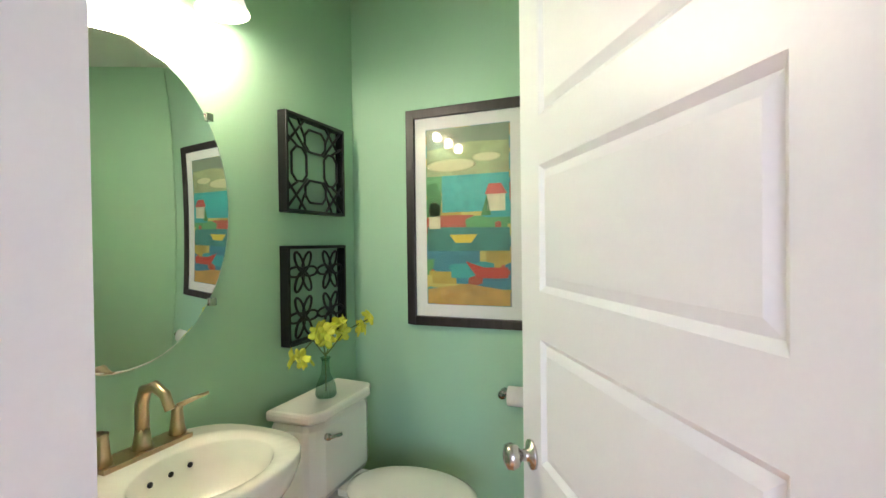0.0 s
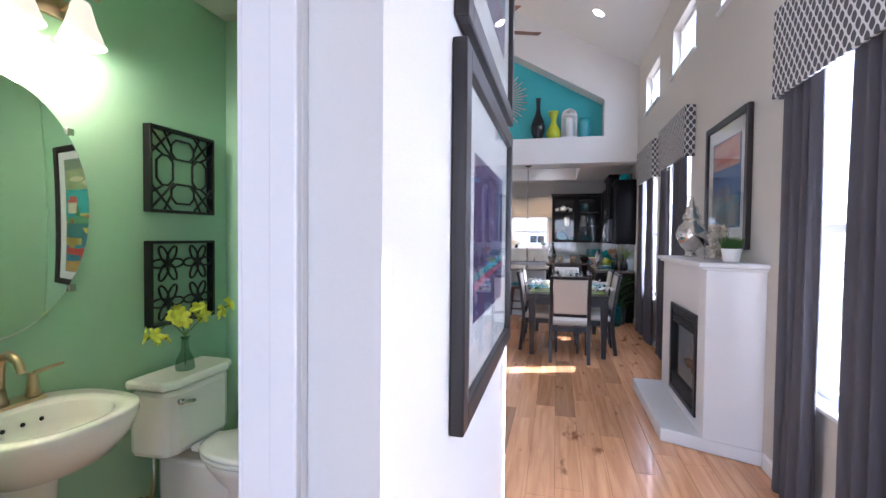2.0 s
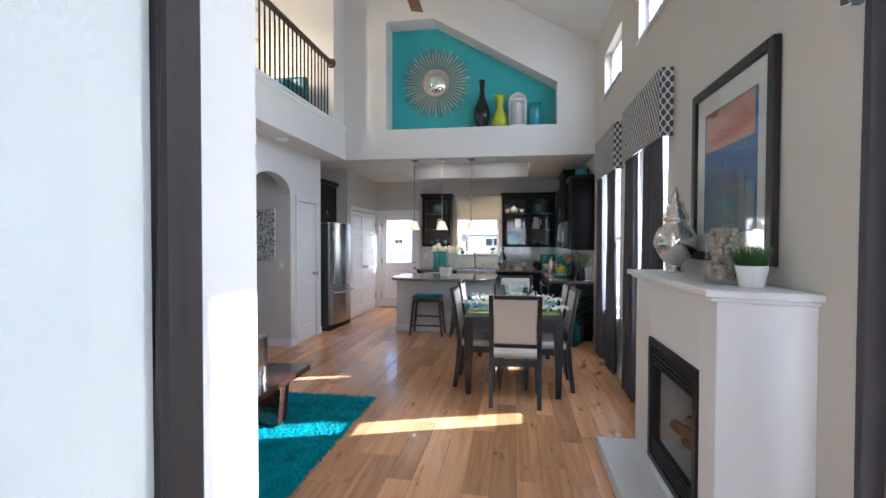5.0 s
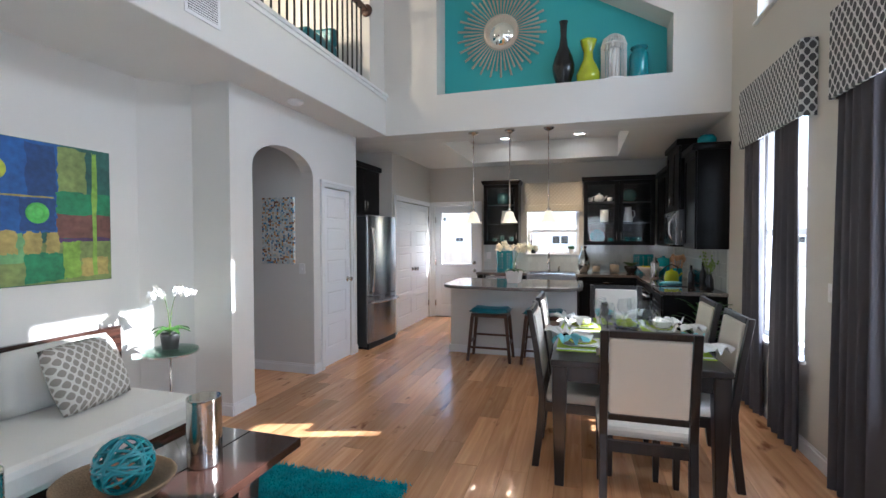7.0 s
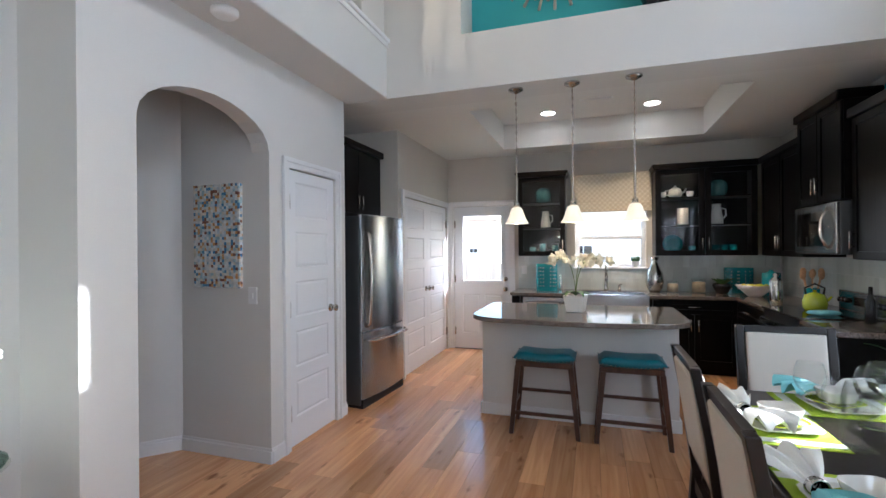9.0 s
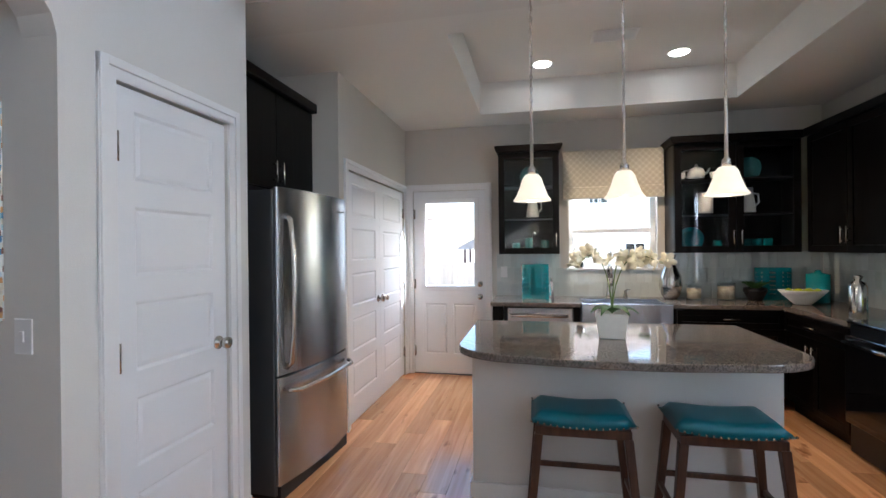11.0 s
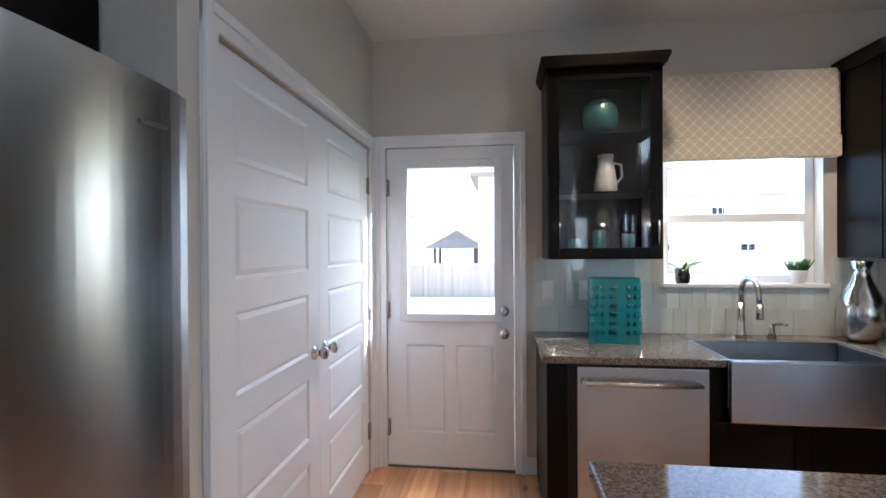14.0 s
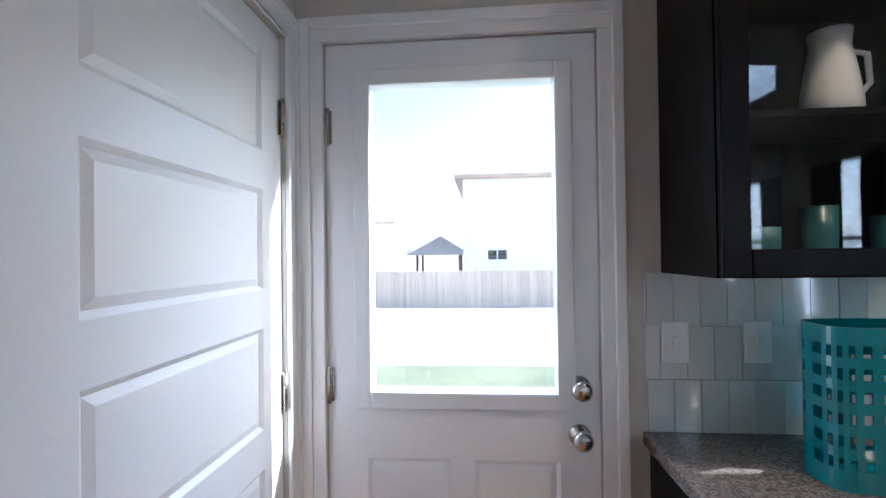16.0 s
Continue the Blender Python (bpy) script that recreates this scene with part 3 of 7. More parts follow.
def casing_x(name, x, y0, y1, top, w=0.075, side=1):
    c = Mesh()
    for k, t in ((w, 0.014), (w * 0.45, 0.024)):
        e0, e1 = sorted((x + side * 0.001, x + side * t))
        o = w - k
        c.box(e0, e1, y0 - w, y0 - o, 0, top + w) if k < w else c.box(e0, e1, y0 - w, y0, 0, top)
        c.box(e0, e1, y1 + o, y1 + w, 0, top + w) if k < w else c.box(e0, e1, y1, y1 + w, 0, top)
        c.box(e0, e1, y0 - o if k < w else y0 - w, y1 + o if k < w else y1 + w, top + o, top + w)
    return struct(c.make(name, TRIM, bevel=0.003), "white profiled door casing")


casing_y("trim_back_door", YB, -2.13, -1.32, 2.04, 0.07)
casing_y("trim_powder_door", 0.235, -0.61, 0.225, 2.04, 0.085)
casing_x("trim_closet_door", AX, 7.14, 7.76, 2.03, 0.07)
casing_x("trim_pantry_door", -2.22, 9.095, 10.65, 2.03, 0.07)
struct(Mesh().box(-0.612, -0.597, 0.233, 0.357, 0, 2.04).box(0.212, 0.227, 0.233, 0.357, 0, 2.04).box(-0.597, 0.212, 0.233, 0.357, 2.025, 2.04)
       .make("trim_powder_jamb", TRIM), "white door jamb")


def knob(parent, x, y, z, way):
    """A round nickel knob with its rose; way: unit vector out of the door."""
    k = Mesh()
    prof = [(0.032, 0.0), (0.032, 0.006), (0.014, 0.01), (0.012, 0.028), (0.024, 0.036), (0.029, 0.048), (0.026, 0.06), (0.012, 0.066)]
    turn = Vector((0, 0, 1)).rotation_difference(Vector(way)).to_matrix().to_4x4()
    k.lathe(prof, n=18, m=Matrix.Translation((x, y, z)) @ turn)
    return tagged(k.make("knob", NICKEL, parent), "satin nickel knob")


def panel_door(name, w, h, rects, label, place, glass=None, knob_at=None, hinge=None, t=0.036):
    """A door leaf in its own x (width) and z; its hinge at x = 0, its faces at y = +-t / 2."""
    d = thing(name, label, "door", place)
    s = Mesh()
    xs = sorted({0, w, *[r[0] for r in rects], *[r[1] for r in rects]})
    zs = sorted({0, h, *[r[2] for r in rects], *[r[3] for r in rects]})
    for a, b in zip(xs, xs[1:]):
        for c, e in zip(zs, zs[1:]):
            hit = [r for r in rects if r[0] <= a and b <= r[1] and r[2] <= c and e <= r[3]]
            if not hit:
                s.box(a, b, -t / 2, t / 2, c, e)
    s.make("leaf", DOORP, d)
    p = Mesh()
    for r in rects:
        if glass is not None and r == glass:
            continue
        g = 0.0305
        for sg in (1, -1):
            # sloped edge and raised field of a panel
            y0, y1 = sg * (t / 2), sg * (t / 2 - 0.009)
            o = [(r[0], r[2]), (r[1], r[2]), (r[1], r[3]), (r[0], r[3])]
            i1 = [(r[0] + 0.012, r[2] + 0.012), (r[1] - 0.012, r[2] + 0.012), (r[1] - 0.012, r[3] - 0.012), (r[0] + 0.012, r[3] - 0.012)]
            i2 = [(r[0] + g, r[2] + g), (r[1] - g, r[2] + g), (r[1] - g, r[3] - g), (r[0] + g, r[3] - g)]
            v = [(a, y0, b) for a, b in o] + [(a, y1, b) for a, b in i1] + [(a, y1 + sg * 0.006, b) for a, b in i2]
            f = [(k, (k + 1) % 4, 4 + (k + 1) % 4, 4 + k) for k in range(4)] + [(4 + k, 4 + (k + 1) % 4, 8 + (k + 1) % 4, 8 + k) for k in range(4)] + [(8, 9, 10, 11)]
            p.add(v, f)
    p.make("panel", DOORP, d)
    if glass is not None:
        r = glass
        f = Mesh()
        for a, b, c, e in ((r[0] - 0.02, r[0] + 0.03, r[2] - 0.02, r[3] + 0.02), (r[1] - 0.03, r[1] + 0.02, r[2] - 0.02, r[3] + 0.02),
                           (r[0] + 0.03, r[1] - 0.03, r[2] - 0.02, r[2] + 0.03), (r[0] + 0.03, r[1] - 0.03, r[3] - 0.03, r[3] + 0.02)):
            f.box(a, b, -t / 2 - 0.012, t / 2 + 0.012, c, e)
        f.make("glazing_bead", DOORP, d, bevel=0.004)
        pane = Mesh().box(r[0] + 0.03, r[1] - 0.03, -0.004, 0.004, r[2] + 0.03, r[3] - 0.03).make("pane", CLEAR, d)
        pane.visible_shadow = False
    for kx, kz in knob_at or ():
        knob(d, kx, -t / 2, kz, (0, -1, 0))
        knob(d, kx, t / 2, kz, (0, 1, 0))
    if hinge:
        hm = Mesh()
        for z in hinge:
            hm.box(0.001, 0.02, -t / 2 - 0.004, -t / 2 + 0.004, z - 0.05, z + 0.05)
            hm.tube([(0.006, -t / 2 - 0.010, z - 0.055), (0.006, -t / 2 - 0.010, z + 0.055)], 0.008)
        hm.make("hinge", NICKEL, d)
    return d


def five(w):
    e = 0.112 if w > 0.7 else 0.09
    return [(e, w - e, 0.20 + k * 0.366, 0.20 + k * 0.366 + 0.265) for k in range(5)]


panel_door("powder_room_door", 0.80, 2.02, five(0.80), "white five-panel interior door standing open", pose(0.205, 0.385, 0.005, 0, 0, 121), knob_at=[(0.74, 0.93)], hinge=(0.25, 1.0, 1.78))
panel_door("closet_door", 0.61, 2.01, five(0.61), "white five-panel closet door, shut", pose(AX - 0.03, 7.145, 0.01, 0, 0, 90), knob_at=[(0.55, 0.95)], hinge=(0.25, 1.0, 1.78))
panel_door("pantry_door", 0.775, 2.01, five(0.775), "white five-panel pantry door, shut", pose(-2.25, 9.097, 0.01, 0, 0, 90), knob_at=[(0.715, 0.93)], hinge=(0.25, 1.0, 1.78))
pd2 = panel_door("pantry_door", 0.775, 2.01, five(0.775), "white five-panel pantry door, shut", pose(-2.25, 10.648, 0.01, 0, 0, -90), knob_at=[(0.715, 0.93)])
hm = Mesh()
for z in (0.25, 1.0, 1.78):
    hm.box(0.001, 0.02, 0.014, 0.022, z - 0.05, z + 0.05).tube([(0.006, 0.028, z - 0.055), (0.006, 0.028, z + 0.055)], 0.008)
hm.make("hinge", NICKEL, pd2)
BG = (0.105, 0.715, 0.95, 1.93)
panel_door("back_door", 0.805, 2.03, [BG, (0.12, 0.37, 0.22, 0.78), (0.44, 0.69, 0.22, 0.78)], "white half-glazed back door, shut", pose(-2.128, YB + 0.03, 0.006),
           glass=BG, knob_at=[(0.745, 0.86), (0.745, 1.0)], hinge=(0.25, 1.0, 1.78), t=0.044)


struct(Mesh().box(-2.13, -1.32, YB - 0.002, YB + 0.15, -0.02, 0.012).make("trim_threshold", STEELD, bevel=0.003), "dark metal door threshold")


def window(name, along, a, b, z0, z1, face, depth, rail=None, label="white vinyl window in the wall"):
    """A window in an opening from a to b along x or y; face: the inner wall face, depth: how deep the sash sits."""
    e = setting(name, label)
    f, w = Mesh(), 0.05
    d0, d1 = face + depth, face + depth + 0.05
    bars = [(a, a + w, z0, z1), (b - w, b, z0, z1), (a + w, b - w, z0, z0 + w), (a + w, b - w, z1 - w, z1)]
    if rail:
        bars.append((a + w, b - w, rail - 0.025, rail + 0.025))
    for p, q, c, g in bars:
        f.box(d0, d1, p, q, c, g) if along == "y" else f.box(p, q, d0, d1, c, g)
    f.make("frame", TRIM, e, bevel=0.004)
    g = Mesh()
    k = (d0 + d1) / 2
    g.box(k - 0.003, k + 0.003, a + w, b - w, z0 + w, z1 - w) if along == "y" else g.box(a + w, b - w, k - 0.003, k + 0.003, z0 + w, z1 - w)
    pane = g.make("pane", CLEAR, e)
    pane.visible_shadow = False
    s = Mesh()
    s.box(face - 0.03, face + depth, a - 0.03, b + 0.03, z0 - 0.022, z0 + 0.003) if along == "y" else s.box(a - 0.02, b + 0.02, face - 0.03, face + depth, z0 - 0.022, z0 + 0.003)
    s.make("sill", TRIM, e, bevel=0.006)
    return e


for i, (a, b) in enumerate(WINS):
    window("window_%d" % (i + 1), "y", a, b, 0.62, 2.45, XR, 0.08, rail=1.5)
for i, (a, b) in enumerate(CLER):
    window("window_%d" % (i + 5), "y", a, b, 3.32, 3.88, XR, 0.08)
window("window_9", "x", -0.44, 0.43, 1.18, 2.12, YB, 0.08, rail=1.57, label="white sash window over the kitchen sink")

# ---- powder room ----


def framed(name, label, w, h, fw, matw, art, m, depth=0.03, wood_mat=None):
    """A framed picture in its own x and z, its back at y = 0 and its face towards -y."""
    e = thing(name, label, "picture", m)
    f = Mesh()
    for a, b, c, d in ((-w / 2, -w / 2 + fw, -h / 2, h / 2), (w / 2 - fw, w / 2, -h / 2, h / 2), (-w / 2 + fw, w / 2 - fw, -h / 2, -h / 2 + fw), (-w / 2 + fw, w / 2 - fw, h / 2 - fw, h / 2)):
        f.box(a, b, -depth, 0, c, d)
    f.make("frame", wood_mat or FRAMED, e, bevel=0.004)
    Mesh().box(-w / 2 + fw, w / 2 - fw, -depth * 0.4, -0.002, -h / 2 + fw, h / 2 - fw).make("mat_board", PAPER, e)
    aw, ah = w / 2 - fw - matw, h / 2 - fw - matw
    Mesh().box(-aw, aw, -depth * 0.4 - 0.002, -depth * 0.4, -ah, ah).make("print", art, e)
    g = Mesh().box(-w / 2 + fw, w / 2 - fw, -depth * 0.7, -depth * 0.7 + 0.002, -h / 2 + fw, h / 2 - fw).make("glazing", CLEAR, e)
    g.visible_shadow = False
    return e


HARBOUR = blotches("harbour_print", ((0.05, 0.32, 0.30), (0.45, 0.32, 0.05), (0.10, 0.30, 0.10), (0.55, 0.45, 0.10), (0.4, 0.08, 0.04), (0.05, 0.20, 0.26)), 9, 0.6, (0.6, 1, 1.6))
hp = framed("framed_harbour_print", "framed harbour print in bright colours, black wood frame", 0.64, 1.08, 0.045, 0.06, HARBOUR, pose(-0.705, 2.118, 1.54))
# shapes of the harbour scene
for label, colour, shapes in (
        ("printed_sky", (0.33, 0.37, 0.17), [[(-0.21, 0.2), (0.21, 0.2), (0.21, 0.432), (-0.21, 0.432)]]),
        ("printed_haze", (0.20, 0.25, 0.16), [[(-0.21, 0.33), (0.02, 0.36), (0.21, 0.35), (0.21, 0.432), (-0.21, 0.432)]]),
        ("printed_sea", (0.05, 0.36, 0.33), [[(-0.13, 0.02), (0.21, 0.02), (0.21, 0.2), (-0.13, 0.2)]]),
        ("printed_tree", (0.05, 0.20, 0.05), [[(-0.21, 0.0), (-0.14, 0.0), (-0.13, 0.10), (-0.16, 0.17), (-0.21, 0.16)], [(0.07, 0.0), (0.12, 0.0), (0.10, 0.10)]]),
        ("printed_house", (0.62, 0.55, 0.36), [[(-0.20, -0.06), (-0.14, -0.06), (-0.14, 0.05), (-0.17, 0.08), (-0.20, 0.05)], [(0.10, 0.02), (0.19, 0.02), (0.19, 0.1), (0.10, 0.1)]]),
        ("printed_roof", (0.48, 0.08, 0.06), [[(0.09, 0.1), (0.20, 0.1), (0.17, 0.15), (0.11, 0.15)]]),
        ("printed_water", (0.05, 0.20, 0.16), [[(-0.21, -0.17), (0.21, -0.17), (0.21, -0.06), (-0.21, -0.05)]]),
        ("printed_sand", (0.50, 0.30, 0.07), [[(-0.21, -0.432), (0.21, -0.432), (0.21, -0.36), (0.0, -0.33), (-0.21, -0.36)]])):
    ink = mat(label, colour, 0.6, grain=22, vary=0.3, big=7)
    for pts in shapes:
        back = -0.0145 - {"printed_sky": 0, "printed_sea": 0.0002, "printed_water": 0.0002, "printed_sand": 0.0004}.get(label, 0.0006)
        Mesh().slab(pts, back - 0.0006, back).make(label, ink, hp)
a = Mesh()
a.ball((-0.08, -0.0165, 0.25), 0.13, 0.002, 0.03, n=8).ball((0.1, -0.0165, 0.28), 0.07, 0.002, 0.02, n=8)
a.make("printed_cloud", mat("print_cloud", (0.62, 0.58, 0.30), 0.6), hp)
a = Mesh()
a.slab([(-0.01, -0.22), (0.05, -0.30), (0.2, -0.30), (0.2, -0.25), (0.08, -0.25)], -0.018, -0.015)
a.make("printed_boat", mat("print_boat", (0.5, 0.05, 0.03), 0.6), hp)
a = Mesh().slab([(-0.09, -0.09), (-0.06, -0.13), (0.02, -0.13), (0.05, -0.09)], -0.018, -0.015)
a.make("printed_boat", mat("print_boat_yellow", (0.7, 0.5, 0.04), 0.6), hp)


def lattice_panel(kind):
    """A square black metal wall panel; kind 0: chain of octagons, 1: interlaced petals. Own x and z, face to -y."""
    e = thing("wall_panel", "square black metal openwork panel hung on green wall", "wall decor", group="openwork panels")
    s = 0.215
    f = Mesh()
    for a, b, c, d in ((-s, -s + 0.014, -s, s), (s - 0.014, s, -s, s), (-s + 0.014, s - 0.014, -s, -s + 0.014), (-s + 0.014, s - 0.014, s - 0.014, s)):
        f.box(a, b, -0.045, 0, c, d)
    f.make("frame", BLACK, e, bevel=0.002)
    g = Mesh()
    r = 0.006
    if kind == 0:
        for cx, cz, w, h in ((0, 0.115, 0.075, 0.05), (0, -0.115, 0.075, 0.05), (-0.115, 0, 0.05, 0.075), (0.115, 0, 0.05, 0.075)):
            k = 0.03
            pts = [(-w, -h + k), (-w + k, -h), (w - k, -h), (w, -h + k), (w, h - k), (w - k, h), (-w + k, h), (-w, h - k), (-w, -h + k)]
            g.tube([(cx + a, -0.03, cz + b) for a, b in pts], r, 6)
        for sx in (-1, 1):
            for sz in (-1, 1):
                g.tube([(sx * 0.2, -0.03, sz * 0.2), (sx * 0.06, -0.03, sz * 0.06)], r, 6)
                g.tube([(sx * 0.2, -0.03, sz * 0.075), (sx * 0.075, -0.03, sz * 0.2)], r, 6)
                g.tube([(sx * 0.2, -0.03, sz * 0.12), (sx * 0.12, -0.03, sz * 0.075)], r, 6)
                g.tube([(sx * 0.12, -0.03, sz * 0.2), (sx * 0.075, -0.03, sz * 0.12)], r, 6)
    else:
        for cx in (-0.1, 0.1):
            for cz in (-0.1, 0.1):
                for k in range(6):
                    a = math.pi * k / 3
                    pts = []
                    for i in range(13):
                        u = 2 * math.pi * i / 12
                        lx, lz = 0.05 + 0.05 * math.cos(u), 0.022 * math.sin(u)
                        pts.append((cx + lx * math.cos(a) - lz * math.sin(a), -0.03, cz + lx * math.sin(a) + lz * math.cos(a)))
                    g.tube(pts, r, 5)
    g.make("openwork", BLACK, e)
    return e


lattice_panel(0).matrix_local = pose(-1.355, 1.755, 1.765, 0, 0, 90)
lattice_panel(1).matrix_local = pose(-1.355, 1.755, 1.19, 0, 0, 90)

e = thing("oval_mirror", "frameless oval wall mirror held by small clips", "mirror", pose(-1.350, 0.89, 1.535, 0, 0, 90))
Mesh().lathe([(0.97, 0.0), (1.0, 0.002), (0.96, 0.006)], n=64, sx=0.39, sy=0.502, m=pose(0, 0, 0, 90)).make("glass", MIRROR, e)
for a in (40, 140, 220, 320):
    k = Mesh().box(-0.014, 0.014, -0.012, -0.002, -0.014, 0.014, Matrix.Translation((0.39 * math.cos(radians(a)), 0, 0.502 * math.sin(radians(a)))))
    k.make("clip", NICKEL, e, bevel=0.002)

e = thing("vanity_light", "bronze three-shade vanity light, switched on", "wall lamp")
m = Mesh().box(-1.353, -1.335, 0.65, 1.21, 2.30, 2.38)
for y in (0.70, 0.93, 1.16):
    m.tube([(-1.335, y, 2.34), (-1.28, y, 2.36), (-1.24, y, 2.40)], 0.010)
m.tube([(-1.24, 0.62, 2.40), (-1.24, 1.24, 2.40)], 0.009)
m.make("bracket", BRONZE, e, bevel=0.004)
for y in (0.70, 0.93, 1.16):
    Mesh().lathe([(0.025, 0.17), (0.032, 0.16), (0.05, 0.09), (0.075, 0.02), (0.085, 0.0), (0.082, 0.0), (0.07, 0.02), (0.045, 0.09), (0.026, 0.155)], -1.24, y, 2.19).make("shade", SHADEGL, e)
    bulb("vanity_bulb", (-1.24, y, 2.17), 1.6, (1.0, 0.82, 0.54))

e = thing("pedestal_sink", "white porcelain pedestal sink", "sink", pose(0, -0.04, 0))
m = Mesh()
outer, inner = [], []
for i in range(32):
    a = 2 * math.pi * i / 32
    c, s = math.cos(a), math.sin(a)
    ox = -1.09 + 0.255 * (abs(c) ** 0.75) * (1 if c > 0 else -1)
    oy = 0.93 + 0.265 * (abs(s) ** 0.75) * (1 if s > 0 else -1)
    outer.append((ox, oy))
    inner.append((-1.04 + 0.155 * c, 0.93 + 0.185 * s))
rings = [([(-1.09 + (x + 1.09) * q, 0.93 + (y - 0.93) * q) for x, y in outer], z) for q, z in ((0.35, 0.62), (0.72, 0.66), (0.94, 0.74), (1.0, 0.79), (1.0, 0.812), (0.985, 0.82))]
rings += [([(-1.04 + (x + 1.04) * q, 0.93 + (y - 0.93) * q) for x, y in inner], z) for q, z in ((1.04, 0.818), (1.0, 0.812), (0.92, 0.76), (0.7, 0.70), (0.2, 0.68))]
v = [(x, y, z) for ring, z in rings for x, y in ring]
f = [(j * 32 + i, j * 32 + (i + 1) % 32, (j + 1) * 32 + (i + 1) % 32, (j + 1) * 32 + i) for j in range(len(rings) - 1) for i in range(32)]
f += [[i for i in range(32)][::-1], [(len(rings) - 1) * 32 + i for i in range(32)]]
m.add(v, f, True)
m.make("basin", CERAMIC, e)
Mesh().lathe([(0.15, 0.0), (0.15, 0.04), (0.10, 0.10), (0.085, 0.35), (0.10, 0.58), (0.13, 0.66)], -1.17, 0.93, 0, sx=0.9).make("pedestal", CERAMIC, e)
for y in (0.87, 0.93, 0.99):
    Mesh().ball((-1.172, y, 0.775), 0.006, 0.008, 0.008, n=6).make("overflow_hole", BLACK, e)
e = thing("faucet", "champagne bronze two-handle faucet on the sink", "faucet", pose(0, -0.04, 0))
m = Mesh().box(-1.325, -1.245, 0.80, 1.06, 0.818, 0.832)
m.lathe([(0.03, 0), (0.024, 0.02), (0.018, 0.06)], -1.285, 0.93, 0.83, 16)
m.tube([(-1.285, 0.93, 0.87), (-1.285, 0.93, 0.96), (-1.27, 0.93, 1.0), (-1.23, 0.93, 1.015), (-1.19, 0.93, 0.995), (-1.17, 0.93, 0.955)], 0.019, 10, 0.014)
for y, w in ((0.82, -1), (1.04, 1)):
    m.lathe([(0.026, 0), (0.02, 0.03), (0.016, 0.075), (0.018, 0.085)], -1.285, y, 0.83, 16)
    m.tube([(-1.285, y, 0.915), (-1.26, y + w * 0.05, 0.93), (-1.25, y + w * 0.085, 0.935)], 0.009, 8, 0.006)
m.make("spout_and_handles", BRONZE, e)

e = thing("toilet", "white two-piece toilet with closed lid", "toilet", pose(0.045, -0.045, 0))
TY = 1.67
m = Mesh()
m.prism([(-1.345, TY - 0.225), (-1.16, TY - 0.215), (-1.13, TY - 0.15), (-1.13, TY + 0.15), (-1.16, TY + 0.215), (-1.345, TY + 0.225)], 0.40, 0.72)
m.make("tank", CERAMIC, e, bevel=0.03)
Mesh().prism([(-1.35, TY - 0.24), (-1.15, TY - 0.23), (-1.115, TY - 0.16), (-1.115, TY + 0.16), (-1.15, TY + 0.23), (-1.35, TY + 0.24)], 0.721, 0.765).make("tank_lid", CERAMIC, e, bevel=0.014)
Mesh().tube([(-1.128, TY - 0.15, 0.66), (-1.112, TY - 0.15, 0.66)], 0.014).tube([(-1.11, TY - 0.155, 0.66), (-1.108, TY - 0.08, 0.645)], 0.008).make("flush_lever", NICKEL, e)
m = Mesh()
prof = [(0.55, 0.0), (0.56, 0.05), (0.5, 0.12), (0.62, 0.24), (0.92, 0.34), (1.0, 0.385)]
m.lathe([(r, h) for r, h in prof], -0.83, TY, 0, 32, 0.27, 0.18)
m.box(-1.30, -0.9, TY - 0.11, TY + 0.11, 0.0, 0.36)
m.make("bowl", CERAMIC, e, bevel=0.02)
Mesh().lathe([(0.98, 0.0), (1.0, 0.006), (1.0, 0.018), (0.97, 0.022)], -0.835, TY, 0.387, 32, 0.275, 0.187).make("seat", CERAMIC, e)
Mesh().lathe([(0.98, 0.0), (1.01, 0.006), (1.0, 0.018), (0.9, 0.028), (0.4, 0.032)], -0.84, TY, 0.41, 32, 0.272, 0.185).box(-1.12, -1.06, TY - 0.09, TY + 0.09, 0.40, 0.425).make("lid", CERAMIC, e)
Mesh().tube([(-1.354, TY - 0.16, 0.17), (-1.29, TY - 0.16, 0.17), (-1.26, TY - 0.17, 0.26), (-1.25, TY - 0.18, 0.40)], 0.008).ball((-1.30, TY - 0.16, 0.17), 0.022).make("water_supply", NICKEL, e)


def petal_flower(mesh, c, r, rng, petals=5):
    """An orchid bloom of rounded petals turned at random."""
    turn = Euler((rng.uniform(0, 6), rng.uniform(0, 6), rng.uniform(0, 6))).to_matrix()
    for k in range(petals):
        a = 2 * math.pi * k / petals
        t = Matrix.Rotation(a, 3, "Z") @ Matrix.Rotation(0.35, 3, "Y")
        mesh.ball(Vector(c) + turn @ (t @ Vector((r * 0.55, 0, 0))), r * 0.55, r * 0.4, r * 0.09, n=5, m=turn @ t)
    mesh.ball(c, r * 0.2, n=4)


